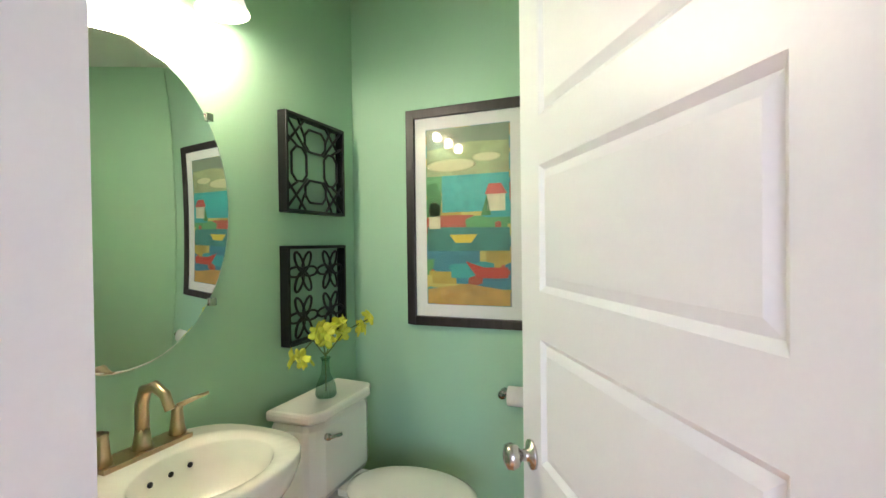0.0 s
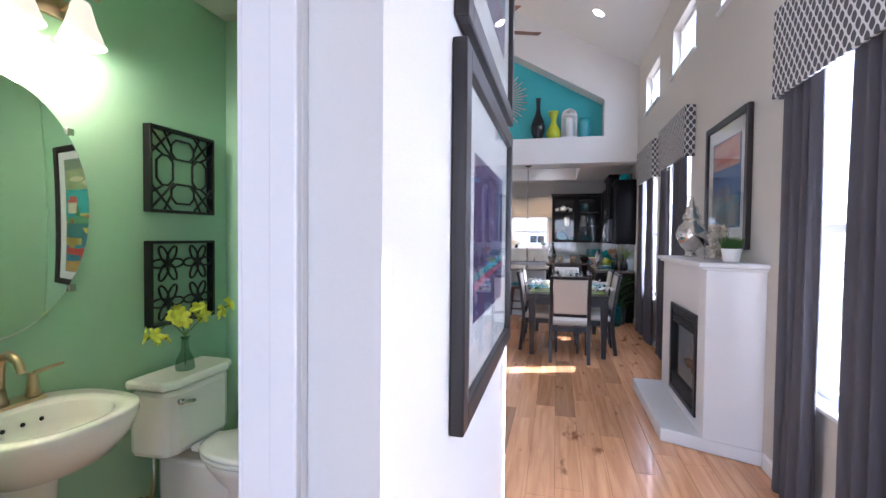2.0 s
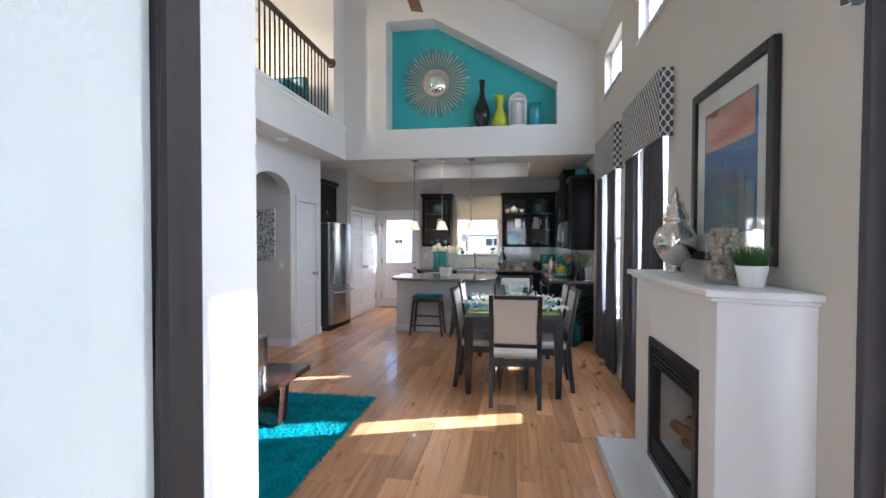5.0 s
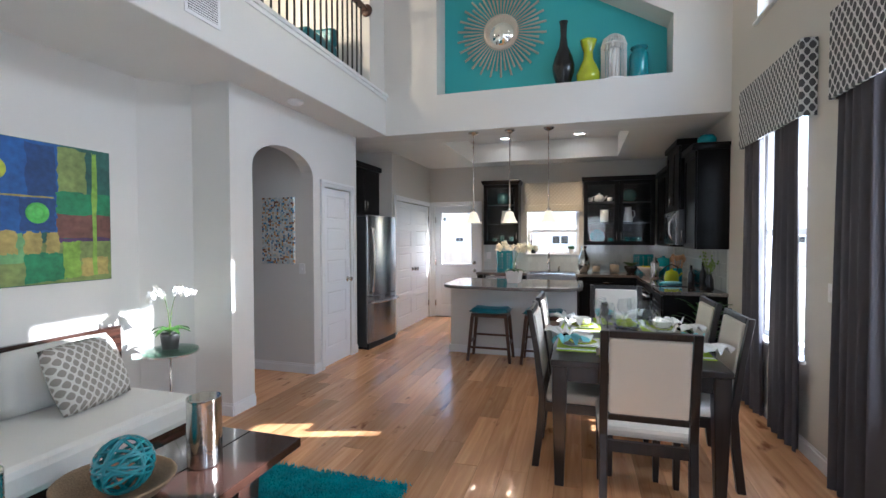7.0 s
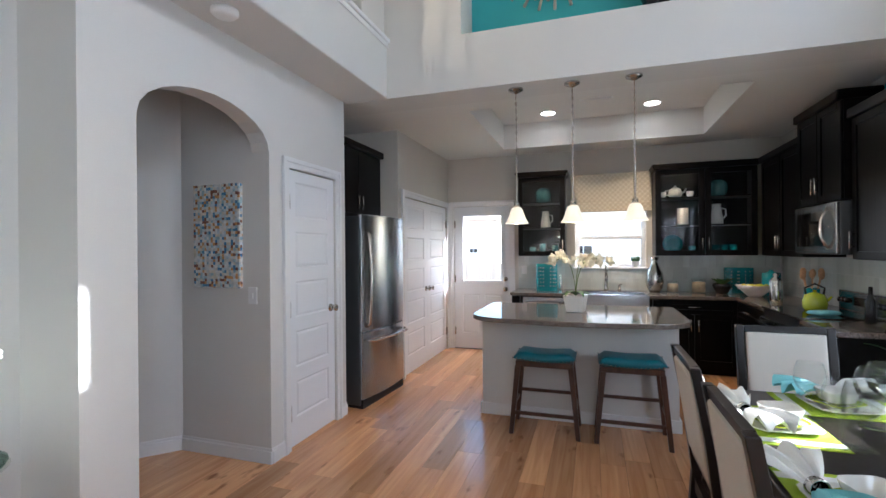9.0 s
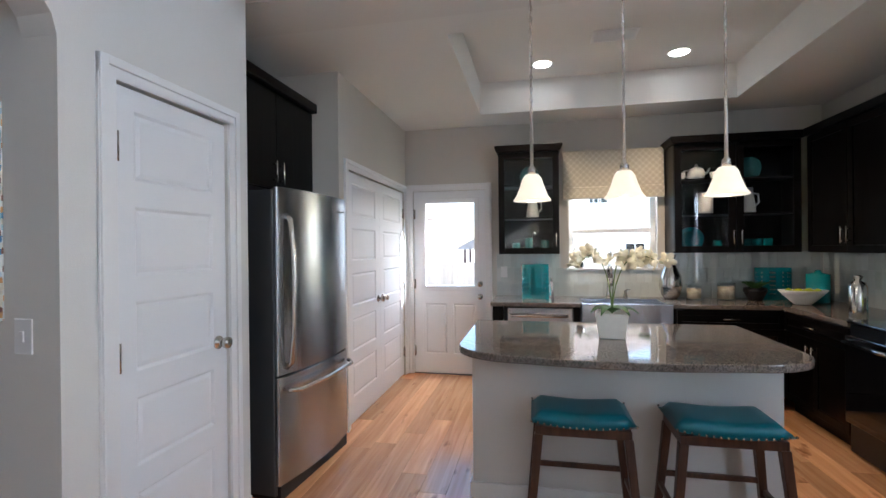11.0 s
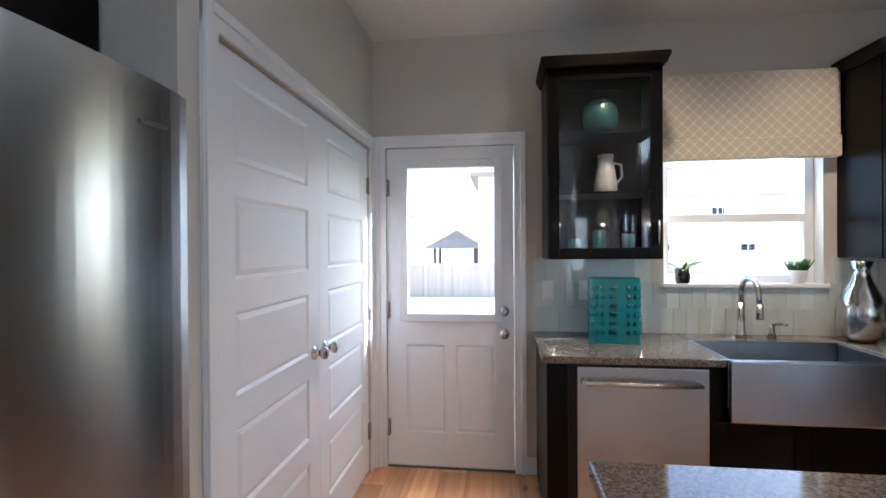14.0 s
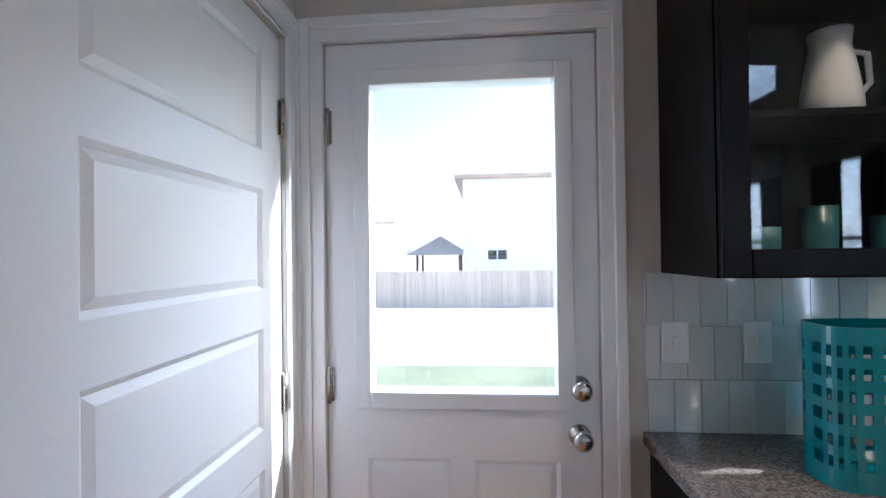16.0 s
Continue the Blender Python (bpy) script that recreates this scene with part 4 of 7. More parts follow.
def blade_leaf(mesh, base, way, length, width, droop=0.4):
    """A strap leaf that bends over, with a raised thickness."""
    way = Vector((way[0], way[1], 0)).normalized()
    side = Vector((-way.y, way.x, 0))
    rows, n = [], 6
    for i in range(n + 1):
        u = i / n
        p = Vector(base) + way * length * u * 0.8 + Vector((0, 0, length * (u * 0.7 - droop * u * u * 1.4)))
        w = width * math.sin(math.pi * min(0.97, 0.12 + u * 0.86)) / 2
        rows.append((p - side * w, p + Vector((0, 0, -0.15 * width)), p + side * w))
    v = [q for r in rows for q in r] + [q - Vector((0, 0, 0.002)) for r in rows for q in r]
    k = 3 * (n + 1)
    f = []
    for i in range(n):
        for j in range(2):
            a = i * 3 + j
            f += [(a, a + 1, a + 4, a + 3), (k + a, k + a + 3, k + a + 4, k + a + 1)]
    mesh.add(v, f, True)


e = thing("flower_vase", "clear glass bud vase with lime yellow orchids on the tank", "flowers", pose(-1.18, TY - 0.06, 0.766))
Mesh().lathe([(0.04, 0), (0.045, 0.01), (0.04, 0.05), (0.018, 0.10), (0.016, 0.15), (0.022, 0.165), (0.018, 0.165), (0.012, 0.15)], n=20).make("vase", PALEG, e)
rg = random.Random(3)
m, fl = Mesh(), Mesh()
for tip in ((0.04, -0.27, 0.20), (0.06, 0.26, 0.29), (0.05, -0.13, 0.30), (0.02, 0.12, 0.30)):
    pts = [(0, 0, 0.02), (0, 0, 0.17), (tip[0] * 0.5, tip[1] * 0.4, 0.26), tip]
    m.tube(pts, 0.003, 5)
    for u in (0.45, 0.65, 0.85, 1.0):
        q = Vector((0, 0, 0.17)).lerp(Vector(tip), u) + Vector((rg.uniform(-0.02, 0.03), rg.uniform(-0.03, 0.03), rg.uniform(-0.01, 0.04)))
        petal_flower(fl, q, 0.042, rg)
m.make("stem", STEM, e)
tagged(fl.make("bloom", PETALY, e), kind="stuff")
e = thing("toilet_paper_holder", "nickel paper holder with a white roll", "paper holder", pose(-0.03, 0.108, 0))
Mesh().tube([(-0.50, 2.01, 0.70), (-0.50, 1.95, 0.70)], 0.02).tube([(-0.33, 2.01, 0.70), (-0.33, 1.95, 0.70)], 0.02).tube([(-0.50, 1.955, 0.70), (-0.33, 1.955, 0.70)], 0.008).make("bracket", NICKEL, e)
Mesh().tube([(-0.47, 1.955, 0.70), (-0.36, 1.955, 0.70)], 0.045, 18).make("roll", PAPER, e)

# ---- entry wall prints ----
DUSK = blotches("dusk_print", ((0.03, 0.03, 0.09), (0.07, 0.05, 0.16), (0.10, 0.04, 0.12), (0.05, 0.08, 0.18), (0.10, 0.10, 0.16)), 4, 0.6, (2.5, 2.5, 0.7), cells=False)
STREAK = mat("print_streak_teal", (0.03, 0.28, 0.30), 0.6, grain=30, vary=0.4)
STREAKP = mat("print_streak_pink", (0.42, 0.06, 0.12), 0.6, grain=30, vary=0.4)
dp = framed("framed_dusk_print", "framed dark purple print with wide white mat", 0.92, 0.78, 0.05, 0.14, DUSK, pose(PX + 0.001, 1.05, 1.437, 0, 0, 90))
dp = framed("framed_dusk_print", "framed dark purple print with wide white mat", 0.92, 0.78, 0.05, 0.14, DUSK, pose(PX + 0.001, 1.06, 2.26, 0, 0, 90))

for dp in [o for o in scene.objects if o.name.startswith("framed_dusk_print")]:
    Mesh().slab([(-0.27, -0.10), (0.27, -0.075), (0.27, -0.05), (-0.27, -0.085)], -0.0155, -0.0138).make("printed_streak", STREAK, dp)
    Mesh().slab([(-0.27, -0.125), (0.27, -0.09), (0.27, -0.078), (-0.27, -0.105)], -0.0155, -0.0138).make("printed_streak", STREAKP, dp)

# ---- living room ----
e = thing("sofa", "ivory sofa with dark wood frame and loose cushions", "sofa")
m = Mesh()
m.box(-2.86, -2.0, 2.3, 5.06, 0.12, 0.27)
m.box(-2.90, -2.855, 2.3, 5.25, 0.27, 0.81)
for y in (2.4, 4.9):
    for x in (-2.8, -2.1):
        m.box(x - 0.035, x + 0.035, y - 0.035, y + 0.035, 0.03, 0.12)
m.make("frame", TABLEW, e, bevel=0.006)
for y0, y1 in ((2.28, 3.66), (3.67, 5.08)):
    Mesh().box(-2.70, -1.95, y0, y1, 0.27, 0.44).make("seat_cushion", SOFAF, e, bevel=0.045)
    h = (y1 - y0) / 2
    for k in range(2):
        yc = y0 + h * (k + 0.5)
        Mesh().cushion(h - 0.01, 0.40, 0.22, Matrix.Translation((-2.72, yc, 0.61)) @ pose(0, 0, 0, 80, 0, 90), fat=0.22).make("back_cushion", SOFAF, e)
for y, rz, lean in ((3.95, 72, 62), (4.72, 100, 66)):
    tagged(Mesh().cushion(0.50, 0.42, 0.15).make("throw_pillow", lattice("taupe_lattice_pillow", (0.33, 0.30, 0.26), (0.68, 0.66, 0.61), 110, 90, ("X", "Y"), 0.62), m=pose(-2.46, y, 0.635, lean, 0, rz)),
           "taupe lattice throw pillow on the sofa", "pillow", "throw pillows")

e = thing("coffee_table", "low dark walnut coffee table with slab legs", "table")
m = Mesh()
m.box(-1.56, -1.262, 3.36, 4.72, 0.375, 0.42)
m.box(-1.258, -0.95, 3.36, 4.72, 0.375, 0.42)
m.make("top", TABLEW, e, bevel=0.004)
m = Mesh()
for y in (3.68, 4.42):
    m.slab([(-1.47, 0.032), (-1.05, 0.032), (-1.02, 0.374), (-1.50, 0.374)], y - 0.07, y + 0.07)
m.box(-1.30, -1.22, 3.75, 4.35, 0.16, 0.24)
m.make("leg", TABLEW, e, bevel=0.004)


def hurricane(place, r, h):
    e = thing("metal_candle_cylinder", "hammered silver metal cylinder on the coffee table", "candle holder", place, "silver cylinders")
    prof = [(r * 0.96, 0)]
    n = int(h / 0.014)
    for i in range(n):
        prof += [(r * 1.0, h * i / n + 0.002), (r * 0.972, h * (i + 0.6) / n)]
    prof += [(r, h - 0.004), (r * 0.99, h), (r * 0.95, h), (r * 0.95, 0.02)]
    Mesh().lathe(prof, n=32).make("shell", SILVER, e)
    return e


hurricane(pose(-1.24, 3.50, 0.421), 0.095, 0.36)
hurricane(pose(-1.22, 4.36, 0.421), 0.075, 0.31)
e = thing("wicker_bowl", "shallow woven wicker bowl on the coffee table", "bowl", pose(-1.33, 4.02, 0.421))
prof = [(0.08, 0.0)]
for i in range(9):
    prof.append((0.085 + 0.013 * i + (0.004 if i % 2 else 0), 0.004 + 0.0011 * i * i))
prof += [(0.20, 0.085), (0.19, 0.088)] + [(0.175 - 0.012 * i, 0.078 - 0.008 * i) for i in range(8)]
Mesh().lathe(prof, n=30, sx=1.15).make("weave", WICKER, e)
rg = random.Random(11)
m = Mesh()
for k in range(16):
    ax = Euler((rg.uniform(0, 6), rg.uniform(0, 6), rg.uniform(0, 6))).to_matrix()
    m.tube([ax @ Vector((0.105 * math.cos(2 * math.pi * i / 20), 0.105 * math.sin(2 * math.pi * i / 20), 0)) for i in range(21)], 0.007, 5)
tagged(m.make("woven_ball", TEALV, m=pose(-1.31, 4.04, 0.555)), "teal open rattan ball in the wicker bowl", "decoration")

# shag rug of many tufts
m = Mesh().box(-2.35, -0.53, 2.5, 5.13, 0.001, 0.014)
rg = random.Random(5)
for k in range(15000):
    x, y = rg.uniform(-1.9, -0.5), rg.uniform(3.2, 5.15)
    dx, dy, h = rg.uniform(-0.02, 0.02), rg.uniform(-0.02, 0.02), rg.uniform(0.022, 0.04)
    w = 0.006
    a = rg.uniform(0, 6.28)
    cx, cy = w * math.cos(a), w * math.sin(a)
    m.add([(x - cx, y - cy, 0.012), (x + cx, y + cy, 0.012), (x - cy, y + cx, 0.012), (x + dx, y + dy, h)], [(0, 1, 3), (1, 2, 3), (2, 0, 3)], True)
tagged(m.make("shag_rug", RUGM), "teal shag rug under the coffee table", "rug")


def orchid(place, pot_mat, petal, height, reach, label, square=False, size=0.04, blooms=9):
    e = thing("potted_orchid", label, "plant", place)
    m = Mesh()
    if square:
        a, b, h = 0.068, 0.09, 0.145
        m.add([(-a, -a, 0), (a, -a, 0), (a, a, 0), (-a, a, 0), (-b, -b, h), (b, -b, h), (b, b, h), (-b, b, h), (-b + 0.01, -b + 0.01, h), (b - 0.01, -b + 0.01, h), (b - 0.01, b - 0.01, h),
               (-b + 0.01, b - 0.01, h), (-a, -a, h - 0.03), (a, -a, h - 0.03), (a, a, h - 0.03), (-a, a, h - 0.03)],
              [(3, 2, 1, 0)] + [(r * 4 + i, r * 4 + (i + 1) % 4, r * 4 + 4 + (i + 1) % 4, r * 4 + 4 + i) for r in range(3) for i in range(4)] + [(12, 13, 14, 15)])
        top = h - 0.02
        m.make("pot", pot_mat, e, bevel=0.004)
    else:
        m.lathe([(0.05, 0), (0.055, 0.01), (0.068, 0.11), (0.068, 0.12), (0.06, 0.12), (0.055, 0.10)], n=20)
        top = 0.11
        m.make("pot", pot_mat, e)
    rg = random.Random(int(height * 100))
    lf = Mesh()
    for k in range(7):
        a = k * 0.9 + rg.uniform(-0.2, 0.2)
        blade_leaf(lf, (0, 0, top + 0.02), (math.cos(a), math.sin(a)), rg.uniform(0.14, 0.22), 0.05, 0.5)
    lf.make("leaf", LEAF, e)
    st, fl = Mesh(), Mesh()
    for s, (rx, ry) in enumerate(reach):
        pts = []
        for i in range(9):
            u = i / 8
            pts.append(Vector((rx * u ** 1.8, ry * u ** 1.8, top + (height - top) * (math.sin(u * 2.1) / math.sin(1.57) if u < 0.75 else 1 - (u - 0.75) * 0.5))))
        st.tube(pts, 0.004, 6, 0.002)
        for k in range(blooms):
            u = 0.5 + 0.5 * k / (blooms - 1)
            i = min(7, int(u * 8))
            q = pts[i].lerp(pts[i + 1], u * 8 - i) + Vector((rg.uniform(-1, 1), rg.uniform(-1, 1), rg.uniform(-0.6, 0.8))) * size * 0.7
            petal_flower(fl, q, size, rg)
    st.make("stem", STEM, e)
    tagged(fl.make("bloom", petal, e), kind="stuff")
    return e


e = thing("side_table", "round glass-topped side table on a thin metal stem", "table", pose(-2.60, 5.44, 0))
Mesh().lathe([(0.185, 0), (0.195, 0.006), (0.195, 0.014), (0.185, 0.018)], z=0.585, n=36).make("top", PALEG, e)
Mesh().tube([(0, 0, 0.012), (0, 0, 0.584)], 0.010).lathe([(0.12, 0.001), (0.12, 0.01), (0.02, 0.016)]).lathe([(0.198, 0.0), (0.202, 0.006), (0.198, 0.012)], z=0.572, n=36).make("stand", SILVER, e)
orchid(pose(-2.60, 5.44, 0.604, 0, 0, 30), POTG, PETALW, 0.46, [(0.14, 0.03), (-0.1, -0.12)], "white orchid in a charcoal pot on the side table", size=0.036, blooms=7)

# two-part abstract painting over the sofa
PAINTS = {}


def paint(colour):
    """Brushed canvas paint of one colour, broken by darker strokes."""
    if colour not in PAINTS:
        PAINTS[colour] = mat("canvas_paint", colour, 0.55, grain=26, vary=0.45, bump=0.05, big=5)
    return PAINTS[colour]


BLUE, NAVY, OLIVE, LIME, MID, DEEP = (0.018, 0.10, 0.34), (0.016, 0.06, 0.20), (0.22, 0.29, 0.09), (0.24, 0.42, 0.06), (0.03, 0.23, 0.10), (0.03, 0.12, 0.10)
RUST, TAN, MINT, SEA, PLUM = (0.17, 0.075, 0.06), (0.42, 0.33, 0.10), (0.17, 0.38, 0.16), (0.025, 0.24, 0.32), (0.08, 0.04, 0.12)
# patches of one canvas: left, right, bottom and top as shares of its width and height, later ones over earlier
PATCHES = ((BLUE, 0, 0.64, 0.36, 1), (NAVY, 0.44, 0.62, 0.62, 0.98), (SEA, 0, 0.06, 0.3, 0.97), (NAVY, 0.40, 0.61, 0.38, 0.60), (PLUM, 0.02, 0.12, 0.26, 0.66), (OLIVE, 0.63, 0.83, 0.66, 0.98), (DEEP, 0.82, 1, 0.60, 0.98),
           (MID, 0.62, 1, 0.50, 0.66), (RUST, 0.62, 1, 0.32, 0.50), (PLUM, 0.62, 0.99, 0.26, 0.33), (OLIVE, 0, 1, 0.0, 0.30), (MINT, 0.08, 0.42, 0.16, 0.36), (MID, 0.42, 0.68, 0.02, 0.22), (TAN, 0.26, 0.38, 0.22, 0.38),
           (TAN, 0.42, 0.52, 0.22, 0.37), (TAN, 0.55, 0.63, 0.22, 0.37), (LIME, 0.66, 0.77, 0.03, 0.30), (TAN, 0.78, 0.97, 0.04, 0.18), (LIME, 0.86, 0.893, 0.04, 0.97), (TAN, 0.12, 0.6, 0.607, 0.619))


def canvas(y0, y1, patches, seed):
    e = thing("canvas_painting", "abstract canvas in blue, green and yellow blocks", "painting", pose(-2.938, (y0 + y1) / 2, 1.625, 0, 0, 90), "canvases over the sofa")
    w, h, rg = (y1 - y0) / 2, 0.465, random.Random(seed)
    Mesh().box(-w, w, -0.035, 0, -h, h).make("canvas", paint(DEEP), e, bevel=0.004)
    for k, (colour, a, b, c, d) in enumerate(patches):
        x0, x1, z0, z1 = (2 * a - 1) * w, (2 * b - 1) * w, (2 * c - 1) * h, (2 * d - 1) * h
        ring = [(x0 + (x1 - x0) * i / 8, z0) for i in range(8)] + [(x1, z0 + (z1 - z0) * i / 8) for i in range(8)]
        ring += [(x1 - (x1 - x0) * i / 8, z1) for i in range(8)] + [(x0, z1 - (z1 - z0) * i / 8) for i in range(8)]
        j = min(0.009, 0.2 * (x1 - x0), 0.2 * (z1 - z0))
        ring = [(max(-w + 0.004, min(w - 0.004, p + rg.uniform(-j, j))), max(-h + 0.004, min(h - 0.004, q + rg.uniform(-j, j)))) for p, q in ring]
        Mesh().slab(ring, -0.0354 - 0.0002 * k, -0.0352).make("painted_patch", paint(colour), e)
    for cx, cz, colour in ((0.26, 0.78, (0.42, 0.47, 0.05)), (0.5, 0.50, (0.12, 0.50, 0.10))):
        spot = Matrix.Translation(((2 * cx - 1) * w, 0, (2 * cz - 1) * h)) @ pose(0, 0, 0, 90)
        Mesh().lathe([(0.034, 0.040), (0.068, 0.040), (0.068, 0.0405), (0.034, 0.0405), (0.034, 0.040)], 0, 0, 0, 24, m=spot).make("painted_ring", paint(colour), e)


canvas(4.26, 5.22, PATCHES, 4)
canvas(3.27, 4.22, [(colour, 1 - b, 1 - a, c, d) for colour, a, b, c, d in PATCHES], 8)

# fireplace
FY0, FY1, FX = 3.10, 4.35, 1.585
e = thing("fireplace", "white box fireplace with mantel and hearth", "fireplace")
FPW = mat("fireplace_paint", (0.74, 0.74, 0.74), 0.5, grain=60, vary=0.02)
m = Mesh()
OY0, OY1, OZ0, OZ1 = 3.27, 4.02, 0.17, 0.90
m.prism([(FX, FY0), (XR - 0.001, 2.99), (XR - 0.001, OY0), (FX, OY0)], 0.096, 1.235).box(FX, XR - 0.001, OY1, FY1, 0.096, 1.235).box(FX, XR - 0.001, OY0, OY1, OZ1, 1.235).box(FX, XR - 0.001, OY0, OY1, 0.096, OZ0)
m.make("surround", FPW, e, bevel=0.004)
Mesh().prism([(FX - 0.055, FY0 - 0.03), (XR - 0.001, 2.95), (XR - 0.001, FY1 + 0.045), (FX - 0.055, FY1 + 0.045)], 1.255, 1.285).prism([(FX - 0.03, FY0 - 0.015), (XR - 0.001, 2.97), (XR - 0.001, FY1 + 0.025), (FX - 0.03, FY1 + 0.025)], 1.236, 1.254).make("mantel", FPW, e, bevel=0.006)
Mesh().prism([(1.345, 3.22), (XR - 0.001, 2.97), (XR - 0.001, 4.42), (1.345, 4.42)], 0.002, 0.095).make("hearth", FPW, e, bevel=0.008)
m = Mesh()
m.box(FX - 0.012, FX + 0.05, OY0 + 0.002, OY0 + 0.05, OZ0, OZ1).box(FX - 0.012, FX + 0.05, OY1 - 0.05, OY1 - 0.002, OZ0, OZ1)
m.box(FX - 0.012, FX + 0.05, OY0 + 0.05, OY1 - 0.05, OZ1 - 0.05, OZ1 - 0.002).box(FX - 0.012, FX + 0.05, OY0 + 0.05, OY1 - 0.05, OZ0, OZ0 + 0.04)
for k in range(4):
    m.box(FX - 0.004, FX + 0.03, OY0 + 0.05, OY1 - 0.05, OZ1 - 0.075 - 0.026 * k, OZ1 - 0.06 - 0.026 * k)
    m.box(FX - 0.004, FX + 0.03, OY0 + 0.05, OY1 - 0.05, OZ0 + 0.05 + 0.026 * k, OZ0 + 0.064 + 0.026 * k)
m.box(FX + 0.24, FX + 0.26, OY0 + 0.002, OY1 - 0.002, OZ0, OZ1)
m.make("firebox", BLACK, e, bevel=0.002)
m = Mesh()
for k, (y, x, z) in enumerate(((3.56, 0.13, 0.36), (3.65, 0.10, 0.42), (3.74, 0.14, 0.37), (3.62, 0.17, 0.46))):
    m.tube([(FX + x, y - 0.2, z), (FX + x + 0.02, y, z + 0.02), (FX + x - 0.01, y + 0.2, z + 0.01)], 0.035, 8, 0.028)
m.make("log", mat("ceramic_log", (0.16, 0.10, 0.07), 0.9, grain=25, vary=0.5, bump=0.08), e)
Mesh().box(FX + 0.012, FX + 0.016, OY0 + 0.05, OY1 - 0.05, OZ0 + 0.155, OZ1 - 0.165).make("glass_front", CLEAR, e)

SUNSET = blotches("sunset_print", ((0.02, 0.04, 0.16), (0.03, 0.10, 0.34), (0.05, 0.18, 0.42), (0.10, 0.14, 0.30), (0.30, 0.14, 0.20)), 5, 0.6, (1, 1, 1.8), cells=False)
fp = framed("framed_sunset_print", "framed coastal sunset print with white mat over the mantel", 0.92, 1.01, 0.05, 0.11, SUNSET, pose(XR - 0.002, 3.725, 1.875, 0, 0, -90), 0.035)
Mesh().box(-0.278, 0.278, -0.0185, -0.0165, 0.12, 0.335).make("printed_sky", blotches("sunset_sky", ((0.35, 0.05, 0.04), (0.55, 0.16, 0.10), (0.60, 0.30, 0.20), (0.30, 0.25, 0.35)), 4, 0.6, (0.6, 1, 2.5), cells=False), fp)
Mesh().box(-0.278, 0.278, -0.0185, -0.0165, -0.335, -0.10).make("printed_shore", blotches("sunset_shore", ((0.05, 0.26, 0.26), (0.30, 0.30, 0.30), (0.08, 0.30, 0.42), (0.42, 0.34, 0.24)), 5, 0.6, (0.6, 1, 2.2), cells=False), fp)
e = thing("mercury_glass_urn", "tall lidded mercury glass urn with finial", "urn", pose(1.745, 4.10, 1.286))
Mesh().lathe([(0.055, 0), (0.06, 0.012), (0.03, 0.03), (0.035, 0.05), (0.085, 0.09), (0.122, 0.16), (0.125, 0.21), (0.10, 0.265), (0.062, 0.30), (0.058, 0.315), (0.075, 0.325), (0.075, 0.335),
              (0.068, 0.36), (0.05, 0.385), (0.052, 0.40), (0.045, 0.43), (0.02, 0.45), (0.024, 0.47), (0.012, 0.50), (0.006, 0.53)], n=36).make("body", MERC, e)
e = thing("pebble_cylinder", "clear glass cylinder part filled with beige pebbles", "vase", pose(1.72, 3.365, 1.286))
Mesh().lathe([(0.077, 0), (0.079, 0.004), (0.079, 0.52), (0.075, 0.52), (0.075, 0.012)], n=32).make("glass", CLEAR, e)
m = Mesh()
rg = random.Random(2)
for k in range(170):
    a, r, z = rg.uniform(0, 6.28), 0.056 * math.sqrt(rg.random()), rg.uniform(0.028, 0.25)
    m.ball((r * math.cos(a), r * math.sin(a), z), rg.uniform(0.013, 0.019), rg.uniform(0.01, 0.016), rg.uniform(0.008, 0.013), n=5, m=Euler((rg.uniform(0, 3), rg.uniform(0, 3), 0)).to_matrix())
tagged(m.make("pebbles", PEBBLE, e), kind="stuff")


def grass_pot(place, r=0.085, h=0.115, tall=0.10, pot=None, leaf=None, label="white pot with short green grass"):
    e = thing("potted_grass", label, "plant", place, "")
    Mesh().lathe([(r * 0.72, 0), (r * 0.78, 0.006), (r, h * 0.95), (r, h), (r * 0.9, h), (r * 0.88, h * 0.85)], n=24).make("pot", pot or POTW, e)
    rg = random.Random(int(r * 1000))
    m = Mesh()
    for k in range(170):
        a, q = rg.uniform(0, 6.28), r * 0.85 * math.sqrt(rg.random())
        b = Vector((q * math.cos(a), q * math.sin(a), h * 0.85))
        t = b + Vector((rg.uniform(-0.02, 0.02) + 0.02 * math.cos(a), rg.uniform(-0.02, 0.02) + 0.02 * math.sin(a), h * 0.15 + tall * rg.uniform(0.6, 1.0)))
        m.tube([b, b.lerp(t, 0.6), t], 0.0028, 3, 0.0008)
    tagged(m.make("grass", leaf or LEAF, e), kind="stuff")
    return e


grass_pot(pose(1.765, 3.21, 1.286), 0.062, 0.092, 0.085)
grass_pot(pose(1.80, 4.29, 1.286), 0.06, 0.085, 0.08)

